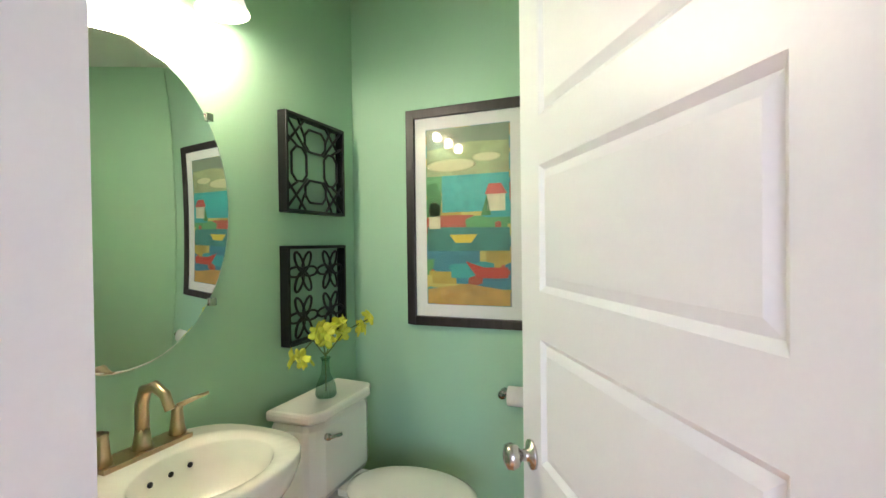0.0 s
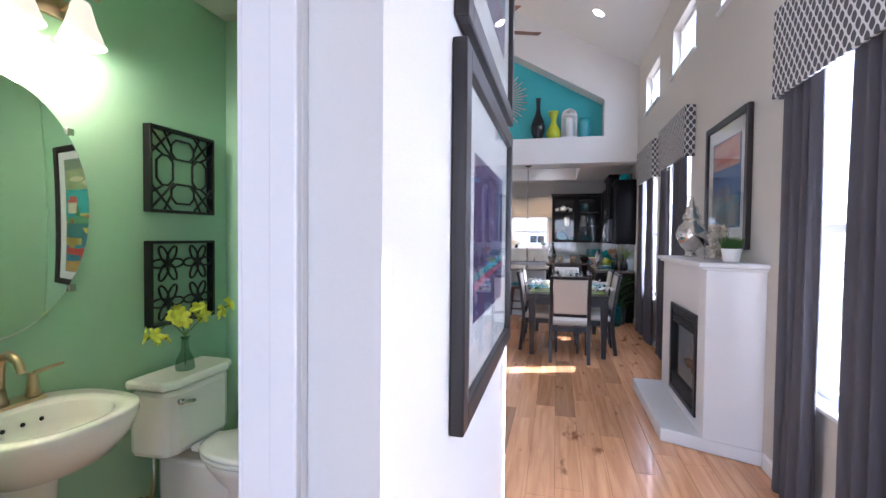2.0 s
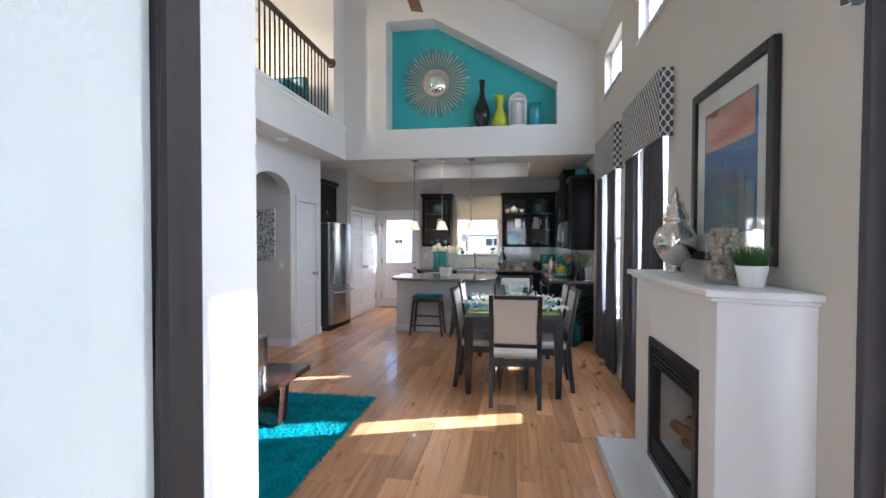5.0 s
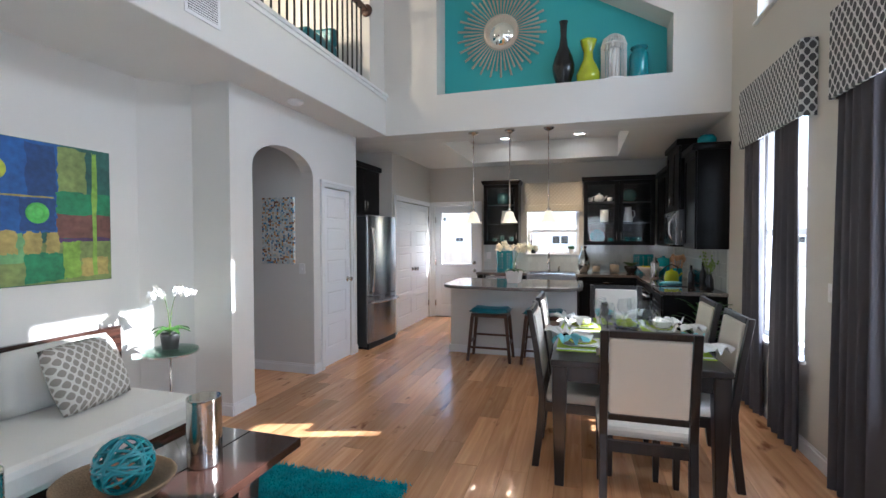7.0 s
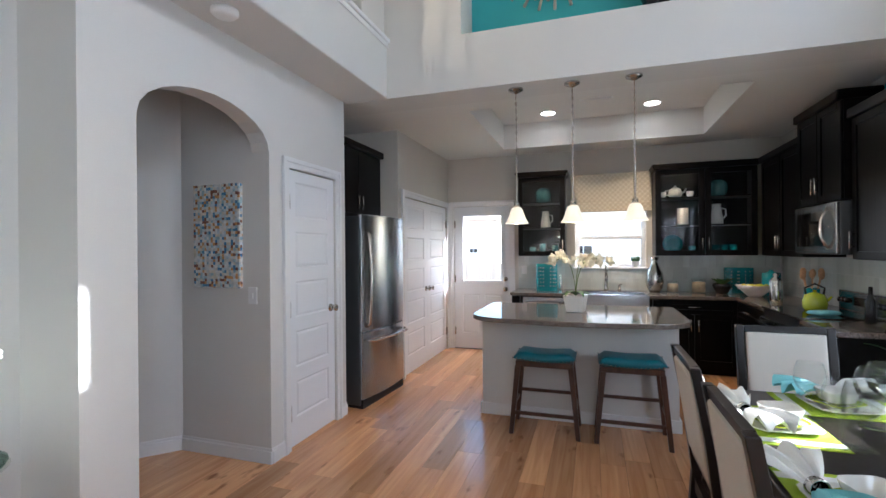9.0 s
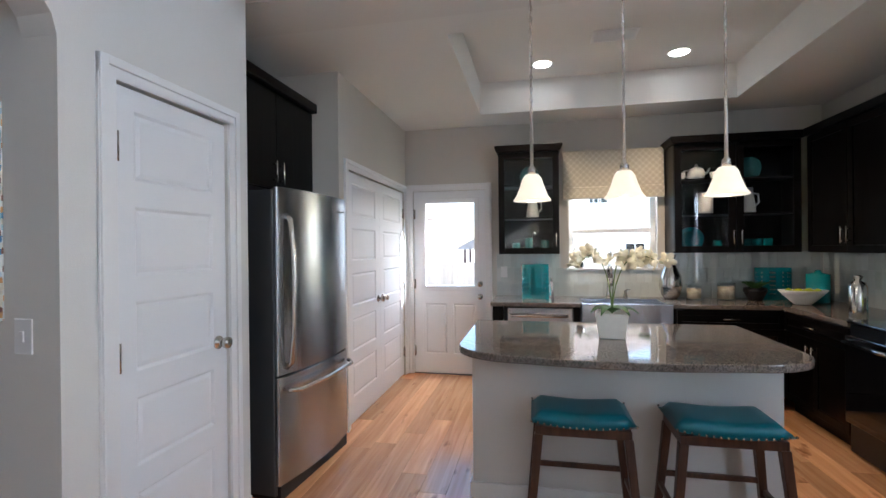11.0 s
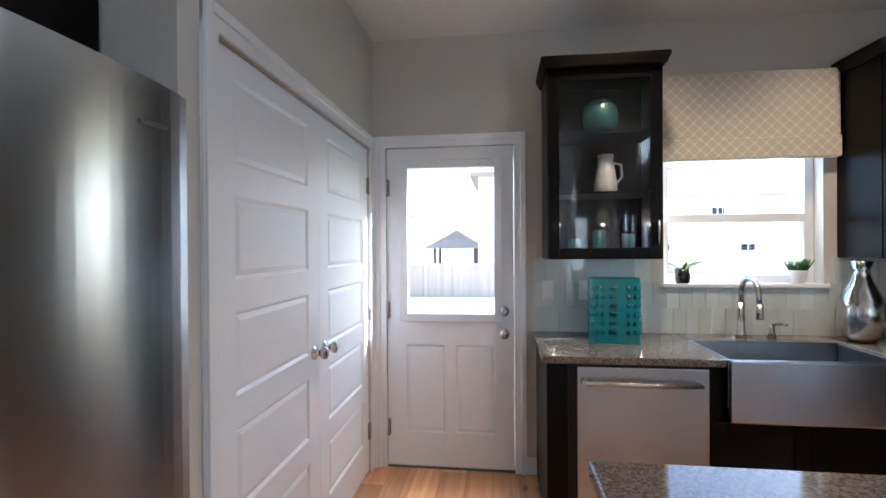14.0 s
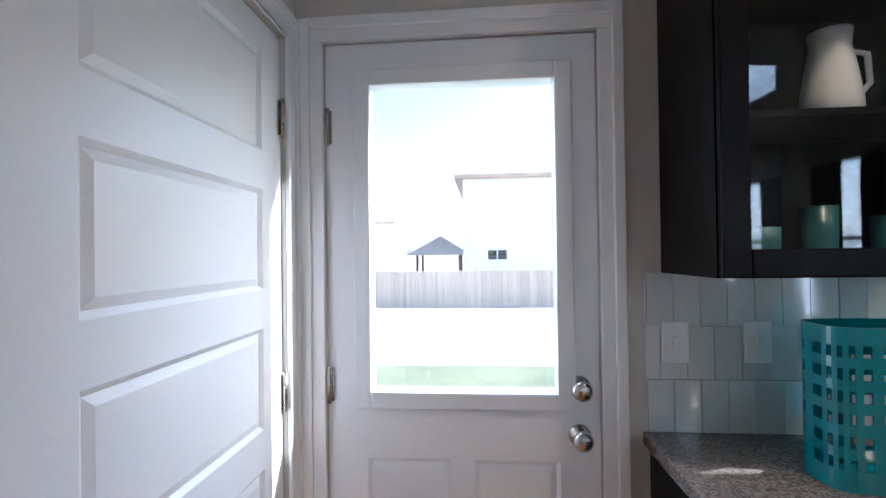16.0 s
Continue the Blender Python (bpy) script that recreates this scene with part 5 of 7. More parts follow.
# curtains, valances


def curtain(y0, y1, seed, x=1.843, top=2.5):
    e = thing("curtain_panel", "charcoal grey curtain hanging in deep folds to the floor", "curtain", group="curtains")
    rg = random.Random(seed)
    m = Mesh()
    n, rows = 72, 14
    ph = [rg.uniform(0, 6.28) for _ in range(4)]
    for s in (0, 1):
        v = []
        for j in range(rows + 1):
            q = j / rows
            z = top - (top - 0.012) * q
            for i in range(n + 1):
                u = i / n
                w = 2 * math.pi * u
                d = 0.023 * math.sin(w * 4.5 + ph[0] + 0.5 * math.sin(3 * q + ph[1])) + 0.009 * math.sin(w * 8 + ph[2] + q * 2)
                yy = y0 + (y1 - y0) * (u + 0.03 * math.sin(w * 2 + 2.5 * q + ph[3]) * q)
                yy = (y0 + y1) / 2 + (yy - (y0 + y1) / 2) * (0.88 + 0.14 * q)
                v.append((x + d * (0.75 + 0.35 * q) + s * 0.004, yy, z))
        f = [(j * (n + 1) + i, j * (n + 1) + i + 1, (j + 1) * (n + 1) + i + 1, (j + 1) * (n + 1) + i) for j in range(rows) for i in range(n)]
        m.add(v, f, True)
    m.make("cloth", CURT, e)
    return e


def valance(y0, y1):
    e = thing("valance", "padded valance in charcoal and white lattice fabric", "valance", group="valances")
    m = Mesh()
    m.box(1.80, 1.812, y0, y1, 2.245, 2.745).box(1.812, XR - 0.002, y0, y0 + 0.012, 2.245, 2.745).box(1.812, XR - 0.002, y1 - 0.012, y1, 2.245, 2.745).box(1.812, XR - 0.002, y0 + 0.012, y1 - 0.012, 2.733, 2.745)
    m.make("box", lattice("charcoal_lattice_cloth", (0.085, 0.085, 0.09), (0.66, 0.65, 0.64), 108, 78, ("XY", "Z"), 0.56), e, bevel=0.006)


for k, (a, b) in enumerate(((6.19, 7.38), (4.63, 5.84), (1.55, 2.76), (-0.02, 1.18))):
    valance(a, b)
    curtain(a + 0.08, a + 0.52, 10 + k)
    curtain(b - 0.46, b - 0.03, 20 + k)

# niche ornaments
NY = YN + 0.16
e = thing("sunburst_mirror", "round sunburst mirror with pale wooden rays", "mirror", pose(-0.50, YN + 0.364, 3.98))
m = Mesh()
RAYM = mat("pale_ray_wood", (0.52, 0.46, 0.38), 0.5, grain=80, vary=0.15)
for k in range(52):
    a = 2 * math.pi * k / 52
    r1 = 0.55 if k % 2 else 0.47
    m.tube([(0.2 * math.cos(a), -0.02, 0.2 * math.sin(a)), (r1 * math.cos(a), -0.02, r1 * math.sin(a))], 0.006, 6, 0.014)
m.make("ray", RAYM, e)
Mesh().lathe([(0.16, 0.001), (0.215, 0.001), (0.215, 0.03), (0.205, 0.04), (0.175, 0.04), (0.165, 0.03)], n=40, m=pose(0, 0, 0, 90)).make("rim", RAYM, e)
Mesh().lathe([(0.172, 0.02), (0.17, 0.032)], n=40, m=pose(0, 0, 0, 90)).make("glass", MIRROR, e)


def vase(name, label, place, prof, material, n=28, category="vase"):
    e = thing(name, label, category, place)
    Mesh().lathe(prof, n=n).make("body", material, e)
    return e


vase("bottle_vase", "tall dark ribbed bottle vase", pose(0.25, NY, NZ + 0.001), [(0.07, 0), (0.085, 0.05), (0.12, 0.16), (0.125, 0.24), (0.10, 0.34), (0.05, 0.46), (0.035, 0.58), (0.04, 0.70), (0.05, 0.74), (0.035, 0.735)], DARKV, 14)
vase("lime_vase", "lime green glazed bottle vase", pose(0.52, NY, NZ + 0.001), [(0.10, 0), (0.125, 0.05), (0.13, 0.11), (0.10, 0.19), (0.055, 0.28), (0.05, 0.36), (0.085, 0.46), (0.095, 0.49), (0.08, 0.485), (0.045, 0.38)], LIMEV)
e = thing("wire_lantern", "white slatted domed lantern", "lantern", pose(0.79, NY, NZ + 0.001))
m = Mesh().lathe([(0.115, 0), (0.135, 0.006), (0.135, 0.025), (0.10, 0.025)], n=28)
for k in range(26):
    a = 2 * math.pi * k / 26
    c, s = math.cos(a), math.sin(a)
    m.tube([(0.13 * c, 0.13 * s, 0.02), (0.13 * c, 0.13 * s, 0.40), (0.11 * c, 0.11 * s, 0.47), (0.05 * c, 0.05 * s, 0.515), (0.01 * c, 0.01 * s, 0.52)], 0.006, 5)
m.lathe([(0.132, 0.39), (0.14, 0.40), (0.132, 0.41)], n=28).lathe([(0.06, 0.02), (0.06, 0.36), (0.05, 0.37)])
m.make("cage", WHITEV, e)
vase("teal_jar", "teal glass jar with a narrow shoulder", pose(1.05, NY, NZ + 0.001), [(0.09, 0), (0.10, 0.02), (0.10, 0.25), (0.095, 0.28), (0.07, 0.30), (0.07, 0.33), (0.09, 0.34), (0.09, 0.355), (0.06, 0.355)], TEALV)

# loft railing
e = thing("loft_railing", "dark wood handrail on black iron balusters", "railing")
m = Mesh()
y = 2.25
while y < 7.5:
    m.box(XF - 0.062, XF - 0.048, y - 0.007, y + 0.007, 3.235, 4.06)
    y += 0.105
m.make("baluster", BLACK, e)
Mesh().slab([(XF - 0.088, 4.06), (XF - 0.022, 4.06), (XF - 0.022, 4.085), (XF - 0.035, 4.115), (XF - 0.075, 4.115), (XF - 0.088, 4.085)], 2.17, 7.50).make("handrail", STOOLW, e, bevel=0.006)
Mesh().box(XF - 0.10, XF - 0.01, 5.10, 5.19, 3.236, 4.2).box(XF - 0.11, XF, 5.09, 5.20, 4.2, 4.23).make("newel_post", STOOLW, e, bevel=0.006)
Mesh().lathe([(0.07, 0), (0.07, 0.02), (0.05, 0.03)], n=24, m=Matrix.Translation((XF - 0.055, 7.548, 4.085)) @ pose(0, 0, 0, 90)).make("rosette", STOOLW, e)
e = thing("loft_lantern", "hanging brass lantern with lit bulbs over the loft", "lamp", pose(-2.75, 6.6, 4.1))
m = Mesh()
for x in (-0.14, 0.14):
    for y in (-0.14, 0.14):
        m.box(x - 0.008, x + 0.008, y - 0.008, y + 0.008, 0, 0.42)
        m.tube([(x, y, 0.42), (0, 0, 0.56)], 0.006)
for z in (0, 0.41):
    m.box(-0.15, 0.15, -0.15, -0.135, z, z + 0.015).box(-0.15, 0.15, 0.135, 0.15, z, z + 0.015).box(-0.15, -0.135, -0.135, 0.135, z, z + 0.015).box(0.135, 0.15, -0.135, 0.135, z, z + 0.015)
m.tube([(0, 0, 0.55), (0, 0, 1.66)], 0.006)
m.make("frame", BRONZE, e)
m = Mesh()
for k in range(4):
    a = math.pi / 2 * k + 0.6
    m.lathe([(0.012, 0), (0.018, 0.03), (0.02, 0.07), (0.006, 0.11)], 0.06 * math.cos(a), 0.06 * math.sin(a), 0.16, 10)
m.make("bulb", emitter("warm_bulb", (1.0, 0.72, 0.40), 20), e)
bulb("lantern_light", (-2.75, 6.6, 4.0), 8)
e = thing("loft_armchair", "teal armchair up in the loft", "chair", pose(-2.5, 7.05, 3.201))
Mesh().box(-0.3, 0.3, -0.3, 0.3, 0.0, 0.42).box(-0.3, 0.3, 0.2, 0.32, 0.42, 0.62).make("seat", TEALL, e, bevel=0.04)

# vents, detector, fan, ceiling lamps
e = thing("wall_vent", "white slatted return-air grille", "vent")
# dark plate behind the slats: the shade of the gaps put in as colour
Mesh().box(XF + 0.002, XF + 0.009, 4.945, 5.185, 2.875, 3.078).make("louvre_gap", STEELD, e)
m = Mesh().box(XF + 0.001, XF + 0.008, 4.92, 5.21, 2.85, 3.10)
for k in range(13):
    m.box(XF + 0.008, XF + 0.014, 4.945, 5.185, 2.875 + 0.016 * k, 2.884 + 0.016 * k)
m.make("grille", TRIM, e)
tagged(Mesh().lathe([(0.07, 0), (0.07, -0.02), (0.055, -0.035), (0.02, -0.038)], -2.08, 6.35, H1 - 0.001, 24).make("smoke_detector", TRIM), "white round smoke detector on the soffit", "smoke detector")
e = thing("ceiling_vent", "white ceiling air register", "vent")
m = Mesh().box(-0.34, 0.0, 9.38, 9.58, 3.032, 3.039)
for k in range(9):
    m.box(-0.32, -0.02, 9.395 + 0.019 * k, 9.404 + 0.019 * k, 3.024, 3.032)
m.make("grille", TRIM, e)
for x, y, z in ((-0.71, 9.93, 3.039), (0.42, 9.93, 3.039)):
    e = thing("recessed_lamp", "round recessed ceiling lamp, lit", "lamp", pose(x, y, z), "recessed lamps")
    Mesh().lathe([(0.078, 0), (0.092, -0.001), (0.09, -0.006), (0.078, -0.004)], n=28).make("ring", TRIM, e)
    Mesh().lathe([(0.077, -0.0045), (0.07, -0.0075)], n=28).make("lens", LAMPON, e)
    s = new("downlight", bpy.data.lights.new("downlight", "SPOT"))
    s.data.energy, s.data.spot_size, s.data.spot_blend, s.data.color, s.data.shadow_soft_size = 14, radians(112), 0.6, (1.0, 0.70, 0.42), 0.06
    s.location = (x, y, z - 0.03)
cz = 4.22 + (2.06 - 1.15) * 0.5506
tilt = math.degrees(math.atan(0.5506))
e = thing("recessed_lamp", "round recessed ceiling lamp, lit", "lamp", pose(1.15, 6.8, cz - 0.004, 0, tilt, 0), "recessed lamps")
Mesh().lathe([(0.08, 0), (0.095, -0.001), (0.09, -0.006), (0.08, -0.004)], n=28).make("ring", TRIM, e)
Mesh().lathe([(0.079, -0.0045), (0.07, -0.0075)], n=28).make("lens", LAMPON, e)
e = thing("ceiling_fan", "ceiling fan with brown wooden blades and a light", "fan", pose(-0.25, 5.2, 3.85))
Mesh().lathe([(0.05, 0.0), (0.11, 0.02), (0.12, 0.08), (0.08, 0.13), (0.02, 0.16), (0.014, 0.2), (0.014, 1.58)], n=24).make("motor", NICKEL, e)
Mesh().lathe([(0.02, -0.12), (0.07, -0.10), (0.10, -0.05), (0.10, -0.005)], n=24).make("light_bowl", SHADEGL, e)
m = Mesh()
for k in range(5):
    t = pose(0, 0, 0.05, 0, 0, 72 * k + 20) @ pose(0, 0, 0, 10)
    m.box(0.11, 0.22, -0.02, 0.02, -0.004, 0.004, t).box(0.20, 0.66, -0.065, 0.065, -0.004, 0.004, t)
m.make("blade", wood("cherry_blade", (0.16, 0.05, 0.02), (0.30, 0.11, 0.05), 0.35, "X"), e, bevel=0.003)

# ---- passage art, switches ----
MOSAIC = blotches("mosaic_painting", ((0.50, 0.58, 0.63), (0.66, 0.67, 0.66), (0.55, 0.30, 0.13), (0.68, 0.62, 0.52), (0.10, 0.24, 0.40), (0.60, 0.62, 0.61), (0.22, 0.11, 0.08), (0.68, 0.69, 0.66), (0.36, 0.50, 0.55), (0.62, 0.58, 0.48)), 52, 0.2)
MOSAIC.node_tree.nodes["Voronoi Texture"].inputs["Randomness"].default_value = 0.3
e = thing("mosaic_canvas", "tall canvas of small coloured squares", "painting", pose(-2.70, 6.938, 1.54, 0, 0, 0))
Mesh().box(-0.2, 0.2, -0.035, 0, -0.36, 0.36).make("canvas", MOSAIC, e, bevel=0.004)


def switch(place, label="white light switch plate"):
    e = thing("switch_plate", label, "switch", place, "switch plates")
    Mesh().box(-0.036, 0.036, -0.006, 0, -0.058, 0.058).make("plate", TRIM, e, bevel=0.003)
    Mesh().box(-0.008, 0.008, -0.012, -0.006, -0.018, 0.018).make("toggle", TRIM, e, bevel=0.002)


switch(pose(-2.42, 6.938, 1.13))
switch(pose(-1.12, YB - 0.012, 1.14))
switch(pose(-0.90, YB - 0.012, 1.14))
switch(pose(XR - 0.001, 5.98, 1.12, 0, 0, -90))

# ---- dining ----
e = thing("dining_table", "rectangular espresso wood dining table", "table")
DX0, DX1, DY0, DY1 = 0.28, 1.22, 5.38, 6.92
Mesh().box(DX0, DX1, DY0, DY1, 0.715, 0.75).make("top", ESPRESSO, e, bevel=0.005)
Mesh().box(DX0 + 0.04, DX1 - 0.04, DY0 + 0.04, DY0 + 0.065, 0.62, 0.714).box(DX0 + 0.04, DX1 - 0.04, DY1 - 0.065, DY1 - 0.04, 0.62, 0.714).box(DX0 + 0.04, DX0 + 0.065, DY0 + 0.066, DY1 - 0.066, 0.62, 0.714).box(
    DX1 - 0.065, DX1 - 0.04, DY0 + 0.066, DY1 - 0.066, 0.62, 0.714).make("apron", ESPRESSO, e)
for x, y in ((DX0 + 0.05, DY0 + 0.05), (DX1 - 0.05, DY0 + 0.05), (DX0 + 0.05, DY1 - 0.05), (DX1 - 0.05, DY1 - 0.05)):
    m = Mesh()
    a, b = 0.042, 0.026
    m.add([(x - b, y - b, 0), (x + b, y - b, 0), (x + b, y + b, 0), (x - b, y + b, 0), (x - a, y - a, 0.55), (x + a, y - a, 0.55), (x + a, y + a, 0.55), (x - a, y + a, 0.55),
           (x - a, y - a, 0.713), (x + a, y - a, 0.713), (x + a, y + a, 0.713), (x - a, y + a, 0.713)],
          [(3, 2, 1, 0), (8, 9, 10, 11)] + [(r * 4 + i, r * 4 + (i + 1) % 4, r * 4 + 4 + (i + 1) % 4, r * 4 + 4 + i) for r in range(2) for i in range(4)])
    m.make("leg", ESPRESSO, e, bevel=0.004)


def dining_chair():
    """A chair that faces +y, its seat's centre over the origin."""
    e = thing("dining_chair", "espresso wood dining chair with cream upholstered back and seat", "chair", group="chairs round the dining table")
    for x in (-0.21, 0.21):
        Mesh().slab([(-0.27, 0), (-0.225, 0), (-0.195, 0.25), (-0.185, 0.45), (-0.225, 0.75), (-0.27, 1.0), (-0.305, 1.0), (-0.26, 0.75), (-0.225, 0.45), (-0.24, 0.25)], x - 0.02, x + 0.02, "x").make("back_leg", ESPRESSO, e, bevel=0.004)
        Mesh().add([(x - 0.015, 0.185, 0), (x + 0.015, 0.185, 0), (x + 0.015, 0.215, 0), (x - 0.015, 0.215, 0), (x - 0.022, 0.175, 0.40), (x + 0.022, 0.175, 0.40), (x + 0.022, 0.22, 0.40), (x - 0.022, 0.22, 0.40)],
                   [(3, 2, 1, 0), (4, 5, 6, 7)] + [(i, (i + 1) % 4, 4 + (i + 1) % 4, 4 + i) for i in range(4)]).make("front_leg", ESPRESSO, e, bevel=0.003)
    Mesh().box(-0.19, 0.19, 0.178, 0.205, 0.36, 0.418).box(-0.19, 0.19, -0.215, -0.19, 0.36, 0.418).box(-0.225, -0.20, -0.185, 0.174, 0.36, 0.418).box(0.20, 0.225, -0.185, 0.174, 0.36, 0.418).make("apron", ESPRESSO, e)
    Mesh().box(-0.235, 0.235, -0.18, 0.235, 0.42, 0.485).make("seat", CREAMF, e, bevel=0.025)
    lean = Matrix.Translation((0, -0.212, 0.53)) @ pose(0, 0, 0, 8.5)
    for z in (0.0, 0.44):
        Mesh().box(-0.188, 0.188, -0.014, 0.014, z, z + 0.035, lean).make("back_rail", ESPRESSO, e, bevel=0.003)
    Mesh().box(-0.186, 0.186, -0.022, 0.026, 0.037, 0.438, lean).make("backrest", CREAMF, e, bevel=0.012)
    return e


c0 = dining_chair()
c0.matrix_local = pose(0.77, 5.36, 0)
for x, y, rz in ((0.42, 5.83, -90), (0.42, 6.45, -90), (1.08, 5.83, 90), (1.08, 6.45, 90), (0.77, 7.05, 180)):
    copy_thing(c0, pose(x, y, 0, 0, 0, rz))



def fan(side, seed):
    """One half of a napkin that flares in folds from its ring."""
    q, n, k, v = random.Random(seed), 8, 22, []
    ph = [q.uniform(0, 6.28) for _ in range(3)]
    for i in range(n + 1):
        u = i / n
        for j in range(k + 1):
            t = 2 * j / k - 1
            fold = math.sin(t * 11 + ph[0]) * 0.6 + math.sin(t * 17 + ph[1] + 2 * u) * 0.4
            v.append((side * (0.012 + 0.20 * u * (1 - 0.16 * t * t + 0.05 * math.sin(t * 9 + ph[2]))), (0.016 + 0.105 * u ** 0.8) * t, 0.034 + 0.03 * math.sin(u * 2.4) + (0.008 + 0.03 * u) * fold * 0.8))
    m = (n + 1) * (k + 1)
    f = [(i * (k + 1) + j, i * (k + 1) + j + 1, (i + 1) * (k + 1) + j + 1, (i + 1) * (k + 1) + j) for i in range(n) for j in range(k)]
    return v + [(a, b, c - 0.003) for a, b, c in v], f + [[p + m for p in g][::-1] for g in f]


def balloon_glass(place):
    g = thing("wine_glass", "clear stemmed balloon wine glass", "glass", place, "wine glasses")
    Mesh().lathe([(0.04, 0), (0.041, 0.002), (0.007, 0.009), (0.0045, 0.085), (0.014, 0.098), (0.045, 0.125), (0.056, 0.16), (0.052, 0.195), (0.042, 0.225), (0.040, 0.225), (0.050, 0.194), (0.053, 0.16), (0.042, 0.127), (0.012, 0.102)], n=24).make("body", CLEAR, g)


def soft_square(w, z0, z1, lip):
    """A square dish with rounded corners and a raised lip."""
    return Mesh().add(*square_rings([(w * 0.36, z0), (w * 0.40, z0 + 0.002), (w * 0.5, z1), (w * 0.49, z1 + 0.002), (w * 0.39, z0 + lip), (w * 0.1, z0 + lip)]), True)


def square_rings(prof, n=28):
    v, f = [], []
    for r, z in prof:
        for i in range(n):
            a = 2 * math.pi * i / n
            c, s = math.cos(a), math.sin(a)
            k = (abs(c) ** 5 + abs(s) ** 5) ** -0.2
            v.append((r * c * k, r * s * k, z))
    for j in range(len(prof) - 1):
        f += [(j * n + i, j * n + (i + 1) % n, (j + 1) * n + (i + 1) % n, (j + 1) * n + i) for i in range(n)]
    return v, f + [list(range(n))[::-1], [(len(prof) - 1) * n + i for i in range(n)]]


def setting_place(x, y, rz):
    p = pose(x, y, 0.7505, 0, 0, rz)
    seed = int((x * 7 + y * 13) * 100)
    e = thing("placemat", "lime green placemat with white stripes on the dining table", "placemat", p, "placemats")
    Mesh().box(-0.215, 0.215, -0.15, 0.15, 0, 0.003).make("cloth", LIMEC, e)
    Mesh().box(-0.19, -0.15, -0.149, 0.149, 0.0031, 0.0037).box(0.15, 0.19, -0.149, 0.149, 0.0031, 0.0037).make("stripe", CLOTHW, e)
    e = thing("dinner_plate", "square white dinner plate on a placemat", "plate", p @ pose(0, 0, 0.004, 0, 0, 6), "dinner plates")
    soft_square(0.25, 0, 0.014, 0.005).make("body", CERAMIC, e)
    e = thing("salad_plate", "small square lime plate on a dinner plate", "plate", p @ pose(0.01, 0, 0.0165, 0, 0, 30), "salad plates")
    soft_square(0.17, 0, 0.012, 0.005).make("body", LIMEV, e)
    e = thing("square_bowl", "square white porcelain bowl on a salad plate", "bowl", p @ pose(0.01, 0.01, 0.031, 0, 0, 14), "square bowls")
    soft_square(0.125, 0, 0.045, 0.006).make("body", CERAMIC, e)
    e = thing("napkin", "white and aqua napkin flared from a silver ring", "napkin", p @ pose(-0.02, -0.10, 0.008, 0, 0, 12), "napkins")
    Mesh().add(*fan(1, seed), True).make("fold", AQUAC if seed % 3 else CLOTHW, e)
    Mesh().add(*fan(-1, seed + 1), True).make("fold", CLOTHW, e)
    Mesh().lathe([(0.026, -0.014), (0.028, -0.012), (0.028, 0.012), (0.026, 0.014), (0.024, 0.012), (0.024, -0.012), (0.026, -0.014)], n=18, m=Matrix.Translation((0, 0, 0.034)) @ pose(0, 0, 0, 0, 90)).make("ring", SILVER, e)
    balloon_glass(p @ pose(0.17, 0.19, 0.0))


for x, y, rz in ((0.45, 5.83, -90), (0.45, 6.45, -90), (1.05, 5.83, 90), (1.05, 6.45, 90), (0.77, 5.55, 0), (0.77, 6.75, 180)):
    setting_place(x, y, rz)
for k, (x, y) in enumerate(((0.62, 5.92), (0.90, 6.02), (0.60, 6.32), (0.92, 6.42), (0.76, 5.80), (0.78, 6.52))):
    balloon_glass(pose(x, y, 0.7505))
e = thing("centrepiece", "black bowl of green apples amid the table", "bowl", pose(0.76, 6.15, 0.7505))
Mesh().lathe([(0.05, 0), (0.06, 0.015), (0.085, 0.075), (0.088, 0.09), (0.08, 0.09), (0.05, 0.02)], n=24).make("bowl", DARKV, e)
m = Mesh()
for k in range(6):
    a = k * 1.05
    m.ball((0.042 * math.cos(a), 0.042 * math.sin(a), 0.088 + 0.015 * (k % 2)), 0.028, n=8)
m.make("apple", LIMEV, e)

# floor bottles and plant by the window wall
vase("demijohn", "large teal glass bottle on the floor", pose(1.52, 7.62, 0.001), [(0.10, 0), (0.13, 0.02), (0.15, 0.15), (0.13, 0.30), (0.06, 0.40), (0.035, 0.46), (0.035, 0.56), (0.045, 0.57), (0.03, 0.57)], TEALG)
vase("demijohn", "green glass bottle on the floor", pose(1.30, 7.78, 0.001), [(0.09, 0), (0.12, 0.02), (0.13, 0.12), (0.11, 0.22), (0.05, 0.30), (0.03, 0.36), (0.04, 0.38), (0.025, 0.38)], mat("green_glass", (0.15, 0.35, 0.05), 0.06, glass=0.6, bump=0))
e = thing("floor_plant", "leafy green plant in a dark pot beside the cabinets", "plant", pose(1.62, 7.86, 0))
Mesh().lathe([(0.10, 0), (0.12, 0.02), (0.14, 0.28), (0.13, 0.28), (0.11, 0.24)], n=24).make("pot", POTG, e)
m, rg = Mesh(), random.Random(21)
for k in range(60):
    a = rg.uniform(0, 6.28)
    blade_leaf(m, (0.05 * math.cos(a), 0.03 * math.sin(a), 0.24 + rg.uniform(0, 0.5)), (math.cos(a) * 0.6, math.sin(a) * 0.3), rg.uniform(0.18, 0.34), 0.03, 0.25)
m.tube([(0, 0, 0.2), (0.01, 0, 0.5), (0, 0.01, 0.85)], 0.008, 6)
m.make("foliage", LEAF, e)

# ---- kitchen ----
CT = 0.885


